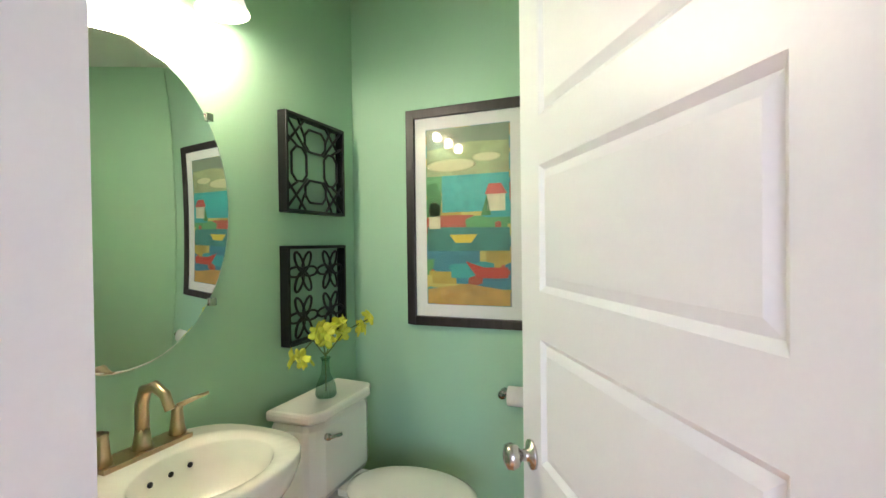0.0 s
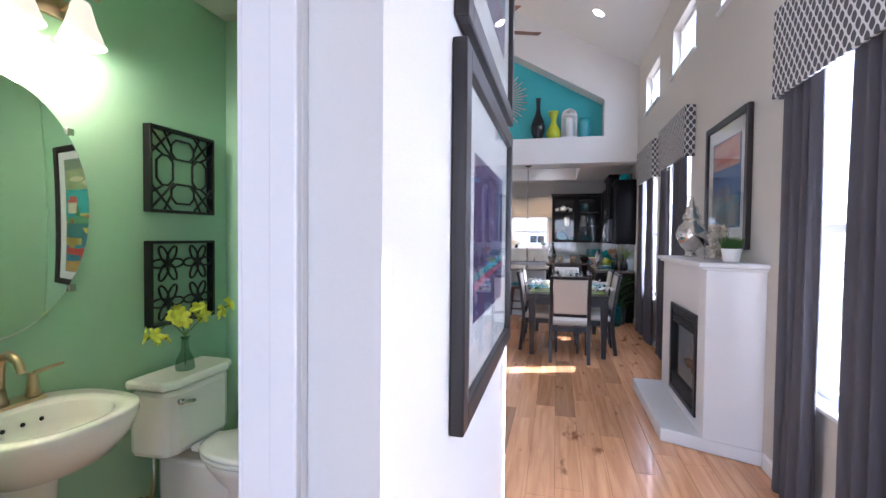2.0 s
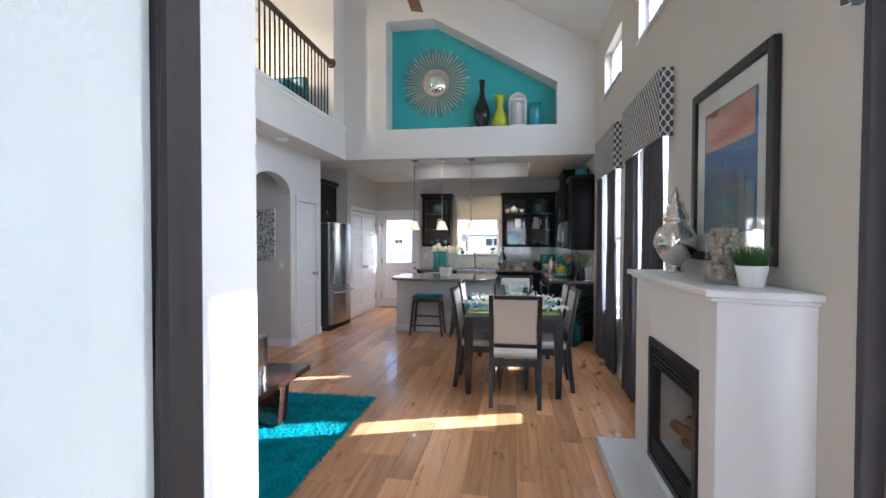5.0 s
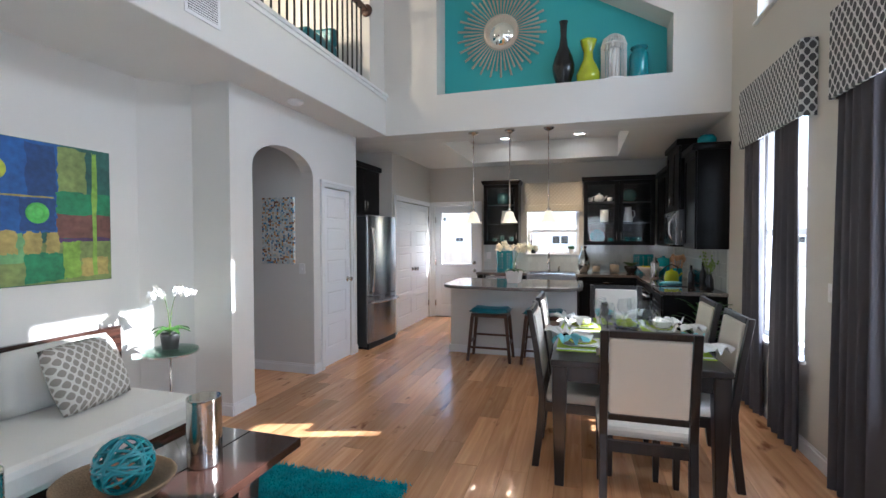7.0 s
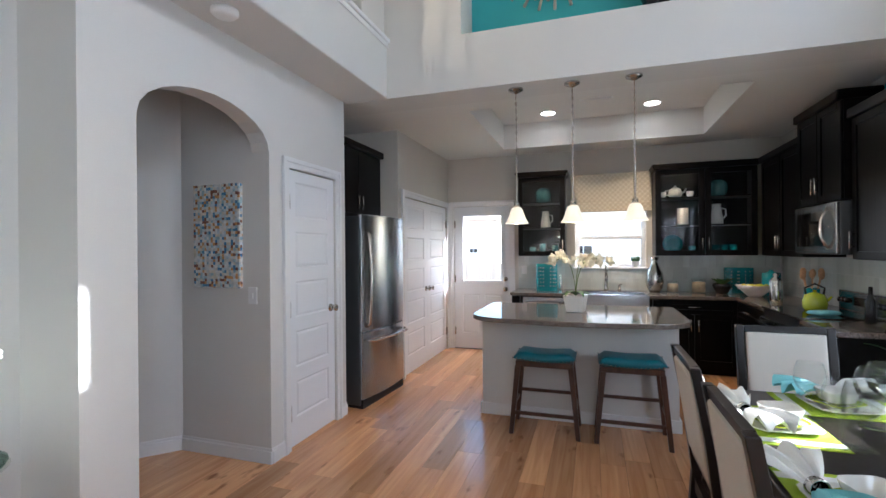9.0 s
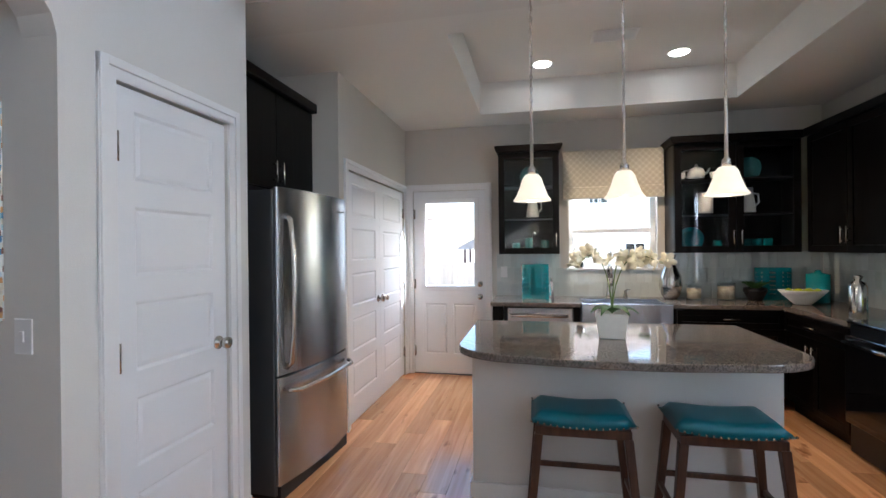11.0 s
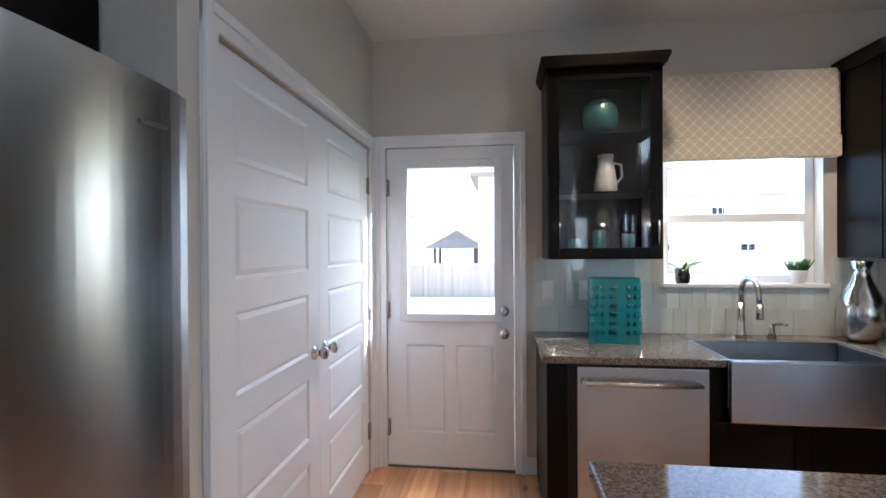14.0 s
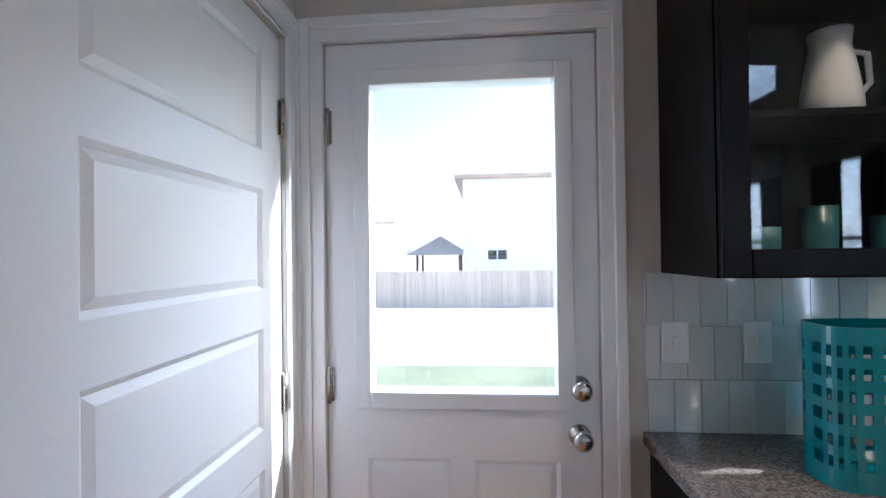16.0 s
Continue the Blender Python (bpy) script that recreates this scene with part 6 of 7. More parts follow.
def cabinet_front(mesh, rects, axis, face, t=0.02):
    """Shaker fronts on a plane: a frame proud of a recessed field. axis y: rects in (x, z), out to -y; axis x: rects in (y, z), out to -x."""
    for a, b, c, d in rects:
        w = min(0.055, (d - c) * 0.3)
        for p, q, r, s, o in ((a, a + w, c, d, t), (b - w, b, c, d, t), (a + w, b - w, c, c + w, t), (a + w, b - w, d - w, d, t), (a + w, b - w, c + w, d - w, t * 0.5)):
            mesh.box(p, q, face - o, face - 0.0005, r, s) if axis == "y" else mesh.box(face - o, face - 0.0005, p, q, r, s)


def pull(mesh, axis, face, a, z, upright=True, length=0.13):
    """A bar pull on two posts."""
    pts = ((a, z - length / 2), (a, z + length / 2)) if upright else ((a - length / 2, z), (a + length / 2, z))
    w = (lambda h, k: (h[0], face - k, h[1])) if axis == "y" else (lambda h, k: (face - k, h[0], h[1]))
    mesh.tube([w(pts[0], 0.03), w(pts[1], 0.03)], 0.006)
    for u in (0.15, 0.85):
        h = (pts[0][0] + (pts[1][0] - pts[0][0]) * u, pts[0][1] + (pts[1][1] - pts[0][1]) * u)
        mesh.tube([w(h, 0.0), w(h, 0.03)], 0.004)


def base_unit(axis, a, b, drawers=True, label="espresso base cabinet with shaker doors"):
    e = thing("base_cabinet", label, "cabinet", group="kitchen base cabinets")
    front, back = (10.12, YB - 0.002) if axis == "y" else (1.29, XR - 0.002)
    m = Mesh()
    if axis == "y":
        m.box(a + 0.001, b - 0.001, front, back, 0.10, CT - 0.04).box(a + 0.001, b - 0.001, front + 0.06, back, 0.001, 0.10)
    else:
        m.box(front, back, a + 0.001, b - 0.001, 0.10, CT - 0.04).box(front + 0.06, back, a + 0.001, b - 0.001, 0.001, 0.10)
    m.make("body", CABWOOD, e)
    f, h = Mesh(), Mesh()
    mid = (a + b) / 2
    if drawers:
        cabinet_front(f, [(a + 0.006, b - 0.006, 0.69, 0.835)], axis, front)
        pull(h, axis, front - 0.02, mid, 0.765, False)
    top = 0.68 if drawers else 0.835
    halves = [(a + 0.006, mid - 0.002), (mid + 0.002, b - 0.006)] if b - a > 0.5 else [(a + 0.006, b - 0.006)]
    for i, (p, q) in enumerate(halves):
        cabinet_front(f, [(p, q, 0.115, top)], axis, front)
        pull(h, axis, front - 0.02, (q - 0.035) if i == 0 else (p + 0.035), top - 0.12)
    f.make("door", CABWOOD, e, bevel=0.002)
    h.make("handle", NICKEL, e)
    return e


base_unit("y", 0.43, 1.28)
base_unit("x", 9.29, 10.115)
base_unit("x", 7.98, 8.51)
tagged(Mesh().box(-1.19, -1.09, 10.10, YB - 0.002, 0.001, CT - 0.04).make("end_panel", CABWOOD), "espresso end panel beside the dishwasher", "cabinet panel")
e = thing("sink_cabinet", "espresso sink base cabinet", "cabinet")
Mesh().box(-0.448, 0.428, 10.12, YB - 0.002, 0.10, 0.60).box(-0.448, 0.428, 10.18, YB - 0.002, 0.001, 0.10).box(-0.448, -0.388, 10.12, YB - 0.002, 0.60, CT - 0.04).box(0.40, 0.428, 10.12, YB - 0.002, 0.60, CT - 0.04).make("body", CABWOOD, e)
m = Mesh()
cabinet_front(m, [(-0.443, -0.033, 0.115, 0.59), (-0.029, 0.423, 0.115, 0.59)], "y", 10.12)
m.make("door", CABWOOD, e, bevel=0.002)
e = thing("farmhouse_sink", "stainless steel apron-front kitchen sink", "sink")
Mesh().box(-0.38, 0.395, 10.055, 10.09, 0.605, CT + 0.004).box(-0.38, 0.395, 10.54, 10.565, 0.66, CT - 0.003).box(-0.38, -0.355, 10.09, 10.54, 0.66, CT - 0.003).box(0.37, 0.395, 10.09, 10.54, 0.66, CT - 0.003).box(
    -0.355, 0.37, 10.09, 10.54, 0.64, 0.66).make("basin", STEEL, e, bevel=0.008)
e = thing("kitchen_faucet", "nickel gooseneck kitchen faucet with side sprayer", "faucet", pose(-0.06, 10.63, CT + 0.001))
m = Mesh().lathe([(0.03, 0), (0.026, 0.02), (0.02, 0.06), (0.017, 0.2)], n=18)
m.tube([(0, 0, 0.18)] + [(0, -0.09 + 0.09 * math.cos(a), 0.25 + 0.09 * math.sin(a)) for a in [math.pi * k / 8 for k in range(8)]] + [(0, -0.185, 0.20)], 0.014, 10)
m.tube([(0, -0.185, 0.21), (0, -0.19, 0.13)], 0.018, 10)
m.make("spout", NICKEL, e)
Mesh().lathe([(0.022, 0), (0.016, 0.03), (0.014, 0.07)], 0.16, 0, 0, 14).tube([(0.16, 0, 0.07), (0.17, -0.04, 0.085), (0.18, -0.10, 0.09)], 0.008).make("lever", NICKEL, e)
e = thing("dishwasher", "stainless dishwasher under the counter", "dishwasher")
Mesh().box(-1.085, -0.45, 10.13, YB - 0.002, 0.08, CT - 0.04).make("body", BLACK, e)
Mesh().box(-1.05, -0.455, 10.095, 10.128, 0.10, 0.835).make("door", STEEL, e, bevel=0.005)
Mesh().tube([(-1.015, 10.07, 0.765), (-0.755, 10.05, 0.765), (-0.495, 10.07, 0.765)], 0.013).box(-1.03, -1.005, 10.065, 10.095, 0.752, 0.778).box(-0.505, -0.48, 10.065, 10.095, 0.752, 0.778).make("handle", NICKEL, e)


def slab_top(name, pts, label, hole=None):
    m = Mesh().prism(pts, CT - 0.038, CT)
    return tagged(m.make(name, GRANITE, bevel=0.006), label, "countertop")


slab_top("countertop", [(-1.21, 10.09), (-0.382, 10.09), (-0.382, YB - 0.002), (-1.21, YB - 0.002)], "speckled grey-brown granite countertop")
slab_top("countertop", [(-0.381, 10.567), (0.396, 10.567), (0.396, YB - 0.002), (-0.381, YB - 0.002)], "speckled granite countertop strip behind the sink")
slab_top("countertop", [(0.397, 10.09), (1.26, 10.09), (1.26, 9.29), (XR - 0.002, 9.29), (XR - 0.002, YB - 0.002), (0.397, YB - 0.002)], "speckled grey-brown granite countertop round the corner")
slab_top("countertop", [(1.26, 7.955), (XR - 0.002, 7.955), (XR - 0.002, 8.515), (1.26, 8.515)], "speckled granite countertop at the end of the run")
e = thing("range", "black and stainless electric range with glass cooktop", "stove")
Mesh().box(1.27, XR - 0.004, 8.525, 9.28, 0.02, CT - 0.01).make("body", BLACK, e, bevel=0.004)
Mesh().box(1.25, XR - 0.07, 8.522, 9.283, CT - 0.009, CT + 0.008).make("cooktop", BLACKG, e, bevel=0.006)
Mesh().box(1.235, 1.269, 8.53, 9.275, 0.22, 0.80).make("oven_door", BLACKG, e, bevel=0.006)
Mesh().tube([(1.20, 8.57, 0.76), (1.18, 8.9, 0.76), (1.20, 9.23, 0.76)], 0.014).box(1.20, 1.234, 8.57, 8.6, 0.745, 0.775).box(1.20, 1.234, 9.2, 9.23, 0.745, 0.775).make("handle", STEEL, e)
Mesh().slab([(0, 0)] * 0 + [(8.525, CT + 0.008), (9.28, CT + 0.008), (9.28, CT + 0.17), (8.525, CT + 0.17)], XR - 0.069, XR - 0.014, "x").make("backguard", STEEL, e, bevel=0.006)
m = Mesh().box(XR - 0.074, XR - 0.07, 8.75, 9.05, CT + 0.06, CT + 0.13)
for y in (8.57, 8.63, 8.69, 9.11, 9.17, 9.23):
    m.tube([(XR - 0.07, y, CT + 0.09), (XR - 0.095, y, CT + 0.09)], 0.02, 14)
m.make("control", BLACKG, e)

# upper cabinets


def glass_upper(a, b, doors, z0=1.335, z1=2.36, label="espresso glass-door upper cabinet with dishes inside"):
    e = thing("upper_cabinet", label, "cabinet", group="kitchen upper cabinets")
    f0, bk = 10.42, YB - 0.002
    m = Mesh()
    m.box(a, a + 0.018, f0, bk, z0, z1).box(b - 0.018, b, f0, bk, z0, z1).box(a + 0.018, b - 0.018, f0, bk, z0, z0 + 0.018).box(a + 0.018, b - 0.018, f0, bk, z1 - 0.018, z1).box(a + 0.018, b - 0.018, bk - 0.012, bk, z0 + 0.018, z1 - 0.018)
    m.make("body", CABWOOD, e)
    Mesh().box(a + 0.019, b - 0.019, f0 + 0.02, bk - 0.013, 1.69, 1.705).box(a + 0.019, b - 0.019, f0 + 0.02, bk - 0.013, 2.02, 2.035).make("shelf", CABWOOD, e)
    c = Mesh()
    c.slab([(a - 0.012, z1), (b + 0.012, z1), (b + 0.035, z1 + 0.05), (b + 0.035, z1 + 0.07), (a - 0.035, z1 + 0.07), (a - 0.035, z1 + 0.05)], f0 - 0.05, bk)
    c.make("crown", CABWOOD, e, bevel=0.008)
    fr, h = Mesh(), Mesh()
    w = (b - a) / doors
    for k in range(doors):
        p, q = a + k * w + 0.003, a + (k + 1) * w - 0.003
        s = 0.06
        fr.box(p, p + s, f0 - 0.021, f0 - 0.001, z0 + 0.003, z1 - 0.003).box(q - s, q, f0 - 0.021, f0 - 0.001, z0 + 0.003, z1 - 0.003)
        fr.box(p + s, q - s, f0 - 0.021, f0 - 0.001, z0 + 0.003, z0 + 0.063).box(p + s, q - s, f0 - 0.021, f0 - 0.001, z1 - 0.063, z1 - 0.003)
        pane = Mesh().box(p + s, q - s, f0 - 0.013, f0 - 0.009, z0 + 0.063, z1 - 0.063).make("pane", CLEAR, e)
        pane.visible_shadow = False
        pull(h, "y", f0 - 0.021, (q - 0.03) if (k == 0) else (p + 0.03), z0 + 0.14)
    fr.make("door_frame", CABWOOD, e, bevel=0.003)
    h.make("handle", NICKEL, e)


glass_upper(-1.15, -0.55, 1)
glass_upper(0.50, 1.56, 2)


def solid_upper(y0, y1, z0, z1, label, front=1.60, doors=2):
    e = thing("upper_cabinet", label, "cabinet", group="kitchen upper cabinets")
    Mesh().box(front, XR - 0.002, y0, y1, z0, z1).make("body", CABWOOD, e)
    Mesh().slab([(y0 - 0.005, z1), (y1 + 0.0, z1), (y1 + 0.0, z1 + 0.07), (y0 - 0.03, z1 + 0.07), (y0 - 0.03, z1 + 0.05)], front - 0.05, XR - 0.002, "x").make("crown", CABWOOD, e, bevel=0.008)
    f, h = Mesh(), Mesh()
    w = (y1 - y0) / doors
    for k in range(doors):
        p, q = y0 + k * w + 0.004, y0 + (k + 1) * w - 0.004
        cabinet_front(f, [(p, q, z0 + 0.004, z1 - 0.004)], "x", front)
        pull(h, "x", front - 0.02, (q - 0.03) if k == 0 else (p + 0.03), z0 + 0.14)
    f.make("door", CABWOOD, e, bevel=0.003)
    h.make("handle", NICKEL, e)


solid_upper(9.30, 10.36, 1.335, 2.36, "espresso solid-door upper cabinet")
solid_upper(8.51, 9.27, 1.78, 2.52, "tall espresso cabinet over the microwave", 1.55)
solid_upper(7.96, 8.48, 1.335, 2.36, "espresso upper cabinet at the end of the run", 1.60, 1)
e = thing("microwave", "stainless steel over-range microwave oven", "microwave")
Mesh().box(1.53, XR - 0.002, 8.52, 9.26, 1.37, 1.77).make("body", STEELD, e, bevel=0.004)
Mesh().box(1.505, 1.529, 8.525, 9.255, 1.375, 1.765).make("door", STEEL, e, bevel=0.005)
Mesh().box(1.500, 1.5045, 8.74, 9.20, 1.43, 1.71).make("window", BLACKG, e)
Mesh().tube([(1.50, 8.64, 1.41), (1.46, 8.65, 1.50), (1.455, 8.65, 1.57), (1.46, 8.65, 1.64), (1.50, 8.64, 1.73)], 0.012).make("handle", NICKEL, e)
e = thing("roman_shade", "patterned beige roman shade drawn half up", "window shade")
Mesh().box(-0.50, 0.49, YB - 0.05, YB - 0.004, 1.90, 2.40).box(-0.50, 0.49, YB - 0.062, YB - 0.051, 1.90, 2.02).make("cloth", ROMAN, e, bevel=0.006)

# dishes behind the glass
JUG = [(0.058, 0), (0.064, 0.008), (0.062, 0.05), (0.052, 0.12), (0.041, 0.18), (0.045, 0.215), (0.038, 0.21), (0.034, 0.17)]


def jug(x, y, z, material, s=1.0, label="white ceramic pitcher on a cabinet shelf"):
    e = thing("pitcher", label, "pitcher", pose(x, y, z), "")
    Mesh().lathe([(r * s, h * s) for r, h in JUG], n=22).tube([(0.04 * s, 0, 0.17 * s), (0.085 * s, 0, 0.16 * s), (0.09 * s, 0, 0.09 * s), (0.055 * s, 0, 0.05 * s)], 0.007 * s).make("body", material, e)


jug(-0.81, 10.56, 1.706, POTW, 1.0)
jug(1.18, 10.55, 1.706, WHITEV, 1.1)
vase("tumbler", "white cylinder canister on a cabinet shelf", pose(0.82, 10.55, 1.706), [(0.06, 0), (0.062, 0.005), (0.062, 0.2), (0.055, 0.2), (0.05, 0.01)], WHITEV, 24, "canister")
e = thing("teapot", "white ceramic teapot on a cabinet shelf", "teapot", pose(0.74, 10.55, 2.036))
Mesh().lathe([(0.05, 0), (0.07, 0.02), (0.078, 0.06), (0.06, 0.105), (0.03, 0.12), (0.012, 0.125), (0.014, 0.14), (0.006, 0.15)], n=24).tube([(0.065, 0, 0.05), (0.10, 0, 0.07), (0.12, 0, 0.11)], 0.012, 8, 0.007).tube(
    [(-0.06, 0, 0.09), (-0.11, 0, 0.09), (-0.11, 0, 0.04), (-0.07, 0, 0.03)], 0.007).make("body", WHITEV, e)
for x in (0.60, 0.90):
    vase("cup", "white cup on a cabinet shelf", pose(x, 10.55, 2.036), [(0.025, 0), (0.035, 0.02), (0.042, 0.07), (0.038, 0.07), (0.02, 0.015)], WHITEV, 20, "cup")
AQUAG = mat("aqua_glaze", (0.04, 0.13, 0.13), 0.25, grain=40, vary=0.25, bump=0.06)
for x in (-0.84, 1.20):
    vase("ribbed_vase", "round textured aqua vase on a cabinet shelf", pose(x, 10.56, 2.036), [(0.06, 0), (0.09, 0.03), (0.105, 0.09), (0.095, 0.15), (0.06, 0.19), (0.05, 0.19), (0.045, 0.17)], AQUAG, 22)
for x, s in ((-0.98, 0.8), (-0.85, 1.2), (-0.69, 1.0), (1.08, 0.9), (1.17, 0.9), (1.26, 0.9), (1.35, 0.9), (0.92, 0.8)):
    vase("tumbler", "teal glass tumbler on a cabinet shelf", pose(x, 10.55, 1.354), [(0.035, 0), (0.036, 0.004), (0.045 * 0.9, 0.12 * s), (0.037, 0.12 * s), (0.03, 0.01)], AQUAG if x < 0 else TEALG, 18, "glass")
e = thing("display_plate", "teal glazed plate standing in the cabinet", "plate", pose(0.72, 10.66, 1.47, 78, 0, 0))
Mesh().lathe([(0.05, 0), (0.06, 0.004), (0.112, 0.018), (0.114, 0.022), (0.06, 0.01)], n=30).make("body", TEALV, e)

# island
e = thing("kitchen_island", "white kitchen island with rounded granite top", "island")
Mesh().box(-1.14, 0.41, 8.29, 8.95, 0.001, CT - 0.04).make("body", WALL, e, bevel=0.004)
Mesh().box(-1.156, 0.426, 8.274, 8.289, 0.001, 0.10).box(-1.156, -1.141, 8.2895, 8.95, 0.001, 0.10).box(0.411, 0.426, 8.2895, 8.95, 0.001, 0.10).make("skirting", TRIM, e, bevel=0.003)
pts = [(-1.20, 9.02), (-1.20, 8.22)]
for k in range(1, 10):
    a = math.pi / 2 * k / 9
    pts.append((-1.20 + 0.34 * (1 - math.cos(a)), 8.22 - 0.27 * math.sin(a)))
for k in range(1, 9):
    u = k / 9
    pts.append((-0.86 + 1.0 * u, 7.95 - 0.05 * math.sin(math.pi * u)))
for k in range(10):
    a = math.pi / 2 * k / 9
    pts.append((0.14 + 0.34 * math.sin(a), 8.22 - 0.27 * math.cos(a)))
pts += [(0.48, 9.02)]
Mesh().prism(pts, CT - 0.038, CT).make("top", GRANITE, e, bevel=0.007)
orchid(pose(-0.36, 8.50, CT + 0.001, 0, 0, -10), POTW, PETALC, 0.47, [(0.26, -0.04), (-0.19, -0.03), (0.10, 0.05)], "cream orchid in a square white pot on the island", True, 0.05, 8)


def stool():
    e = thing("counter_stool", "saddle-seat stool with teal leather and brown wood legs", "stool", group="stools at the island")
    m = Mesh()
    n = 10
    v = []
    for s in (1, 0):
        for j in range(n + 1):
            for i in range(n + 1):
                u, w = 2 * i / n - 1, 2 * j / n - 1
                z = 0.565 + 0.022 * u * u + (0.055 * max(0, (1 - u ** 6) * (1 - w ** 6)) ** 0.3 if s else 0)
                v.append((u * 0.235, w * 0.16, z))
    k = (n + 1) ** 2
    f = []
    for j in range(n):
        for i in range(n):
            a = j * (n + 1) + i
            f += [(a, a + 1, a + n + 2, a + n + 1), (k + a, k + a + n + 1, k + a + n + 2, k + a + 1)]
    m.add(v, f, True)
    m.make("seat", TEALL, e)
    nail = Mesh()
    for i in range(17):
        u = -1 + 2 * i / 16
        for w in (-0.162, 0.162):
            nail.ball((u * 0.232, w, 0.571 + 0.022 * u * u), 0.006, n=4)
    tagged(nail.make("nailheads", NICKEL, e), kind="stuff")
    L = Mesh()
    L.box(-0.215, 0.215, -0.14, 0.14, 0.52, 0.563)
    for x in (-1, 1):
        for y in (-1, 1):
            a, b = Vector((x * 0.20, y * 0.125, 0.525)), Vector((x * 0.25, y * 0.155, 0))
            w = 0.02
            L.add([(b.x - w * 0.8, b.y - w * 0.8, 0), (b.x + w * 0.8, b.y - w * 0.8, 0), (b.x + w * 0.8, b.y + w * 0.8, 0), (b.x - w * 0.8, b.y + w * 0.8, 0),
                   (a.x - w, a.y - w, a.z), (a.x + w, a.y - w, a.z), (a.x + w, a.y + w, a.z), (a.x - w, a.y + w, a.z)],
                  [(3, 2, 1, 0), (4, 5, 6, 7)] + [(i, (i + 1) % 4, 4 + (i + 1) % 4, 4 + i) for i in range(4)])
    L.make("leg", STOOLW, e, bevel=0.003)
    Mesh().box(-0.235, 0.235, -0.155, -0.135, 0.15, 0.175).box(-0.225, 0.225, 0.13, 0.15, 0.25, 0.275).box(-0.245, -0.225, -0.13, 0.13, 0.20, 0.225).box(0.225, 0.245, -0.13, 0.13, 0.20, 0.225).make("stretcher", STOOLW, e, bevel=0.003)
    return e


s0 = stool()
s0.matrix_local = pose(-0.58, 8.08, 0)
copy_thing(s0, pose(0.05, 8.08, 0))

# pendants
for x in (-0.80, -0.36, 0.09):
    e = thing("pendant_lamp", "nickel pendant lamp with frosted bell shade, lit", "lamp", pose(x, 8.1, 1.637), "pendants over the island")
    Mesh().lathe([(0.093, 0), (0.095, 0.003), (0.078, 0.026), (0.060, 0.072), (0.048, 0.112), (0.034, 0.130), (0.02, 0.133), (0.030, 0.126), (0.057, 0.07), (0.075, 0.025)], n=28).make("shade", SHADEGL, e)
    Mesh().lathe([(0.022, 0.133), (0.02, 0.165), (0.009, 0.175), (0.007, 0.42), (0.0035, 0.43), (0.0035, 1.055), (0.02, 1.06), (0.06, 1.08), (0.062, 1.0915)], n=14).make("stem", NICKEL, e)
    m = Mesh()
    for k in range(20):
        t = Matrix.Translation((0, 0, 0.45 + k * 0.029)) @ pose(0, 0, 0, 90, 0, 90 * (k % 2) + 20)
        m.tube([t @ Vector((0.008 * math.cos(a), 0.017 * math.sin(a), 0)) for a in [2 * math.pi * i / 8 for i in range(9)]], 0.002, 4)
    m.make("chain", NICKEL, e)
    bulb("pendant_bulb", (x, 8.1, 1.64), 1.1)

# refrigerator
e = thing("refrigerator", "stainless steel bottom-freezer refrigerator", "refrigerator", pose(-2.185, 8.05, 0, 0, 0, -4) @ pose(2.185, -8.05, 0))
RX, R0, R1 = -2.14, 8.04, 8.86
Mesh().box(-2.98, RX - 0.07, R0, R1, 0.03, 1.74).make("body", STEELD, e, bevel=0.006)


def bowed(y0, y1, z0, z1):
    """A door whose front bows slightly outwards."""
    pts = [(RX - 0.068, y0), (RX - 0.05, y0)]
    for k in range(25):
        u = k / 24
        pts.append((RX - 0.045 + 0.045 * math.sin(math.pi * u) ** 0.7, y0 + (y1 - y0) * (0.01 + 0.98 * u)))
    pts += [(RX - 0.05, y1), (RX - 0.068, y1)]
    return Mesh().prism(pts[::-1], z0, z1)


bowed(R0 + 0.002, R1 - 0.002, 0.70, 1.755).make("door", STEEL, e, bevel=0.004)
bowed(R0 + 0.002, R1 - 0.002, 0.09, 0.69).make("freezer_drawer", STEEL, e, bevel=0.004)
m = Mesh()
m.tube([(RX - 0.03, R0 + 0.055, 1.60), (RX + 0.005, R0 + 0.055, 1.57), (RX + 0.022, R0 + 0.055, 1.40), (RX + 0.03, R0 + 0.055, 1.17), (RX + 0.022, R0 + 0.055, 0.92), (RX + 0.005, R0 + 0.055, 0.77), (RX - 0.03, R0 + 0.055, 0.74)], 0.016, 10)
m.tube([(RX - 0.012, R0 + 0.05, 0.615), (RX + 0.035, R0 + 0.10, 0.61), (RX + 0.055, (R0 + R1) / 2, 0.61), (RX + 0.035, R1 - 0.10, 0.61), (RX - 0.012, R1 - 0.05, 0.615)], 0.014, 10)
m.make("handle", NICKEL, e)
Mesh().box(RX - 0.012, RX - 0.006, R1 - 0.17, R1 - 0.11, 1.655, 1.664).make("maker_mark", STEELD, e)
Mesh().box(-2.9, RX - 0.05, R0 + 0.02, R1 - 0.02, 0.0, 0.08).make("kick_plate", BLACK, e)
e = thing("upper_cabinet", "espresso cabinet over the refrigerator", "cabinet")
Mesh().box(-2.99, -2.44, 7.93, 8.93, 1.79, 2.42).make("body", CABWOOD, e)
Mesh().slab([(7.93, 2.42), (8.93, 2.42), (8.93, 2.49), (7.93, 2.49)], -2.99, -2.38, "x").make("crown", CABWOOD, e, bevel=0.01)
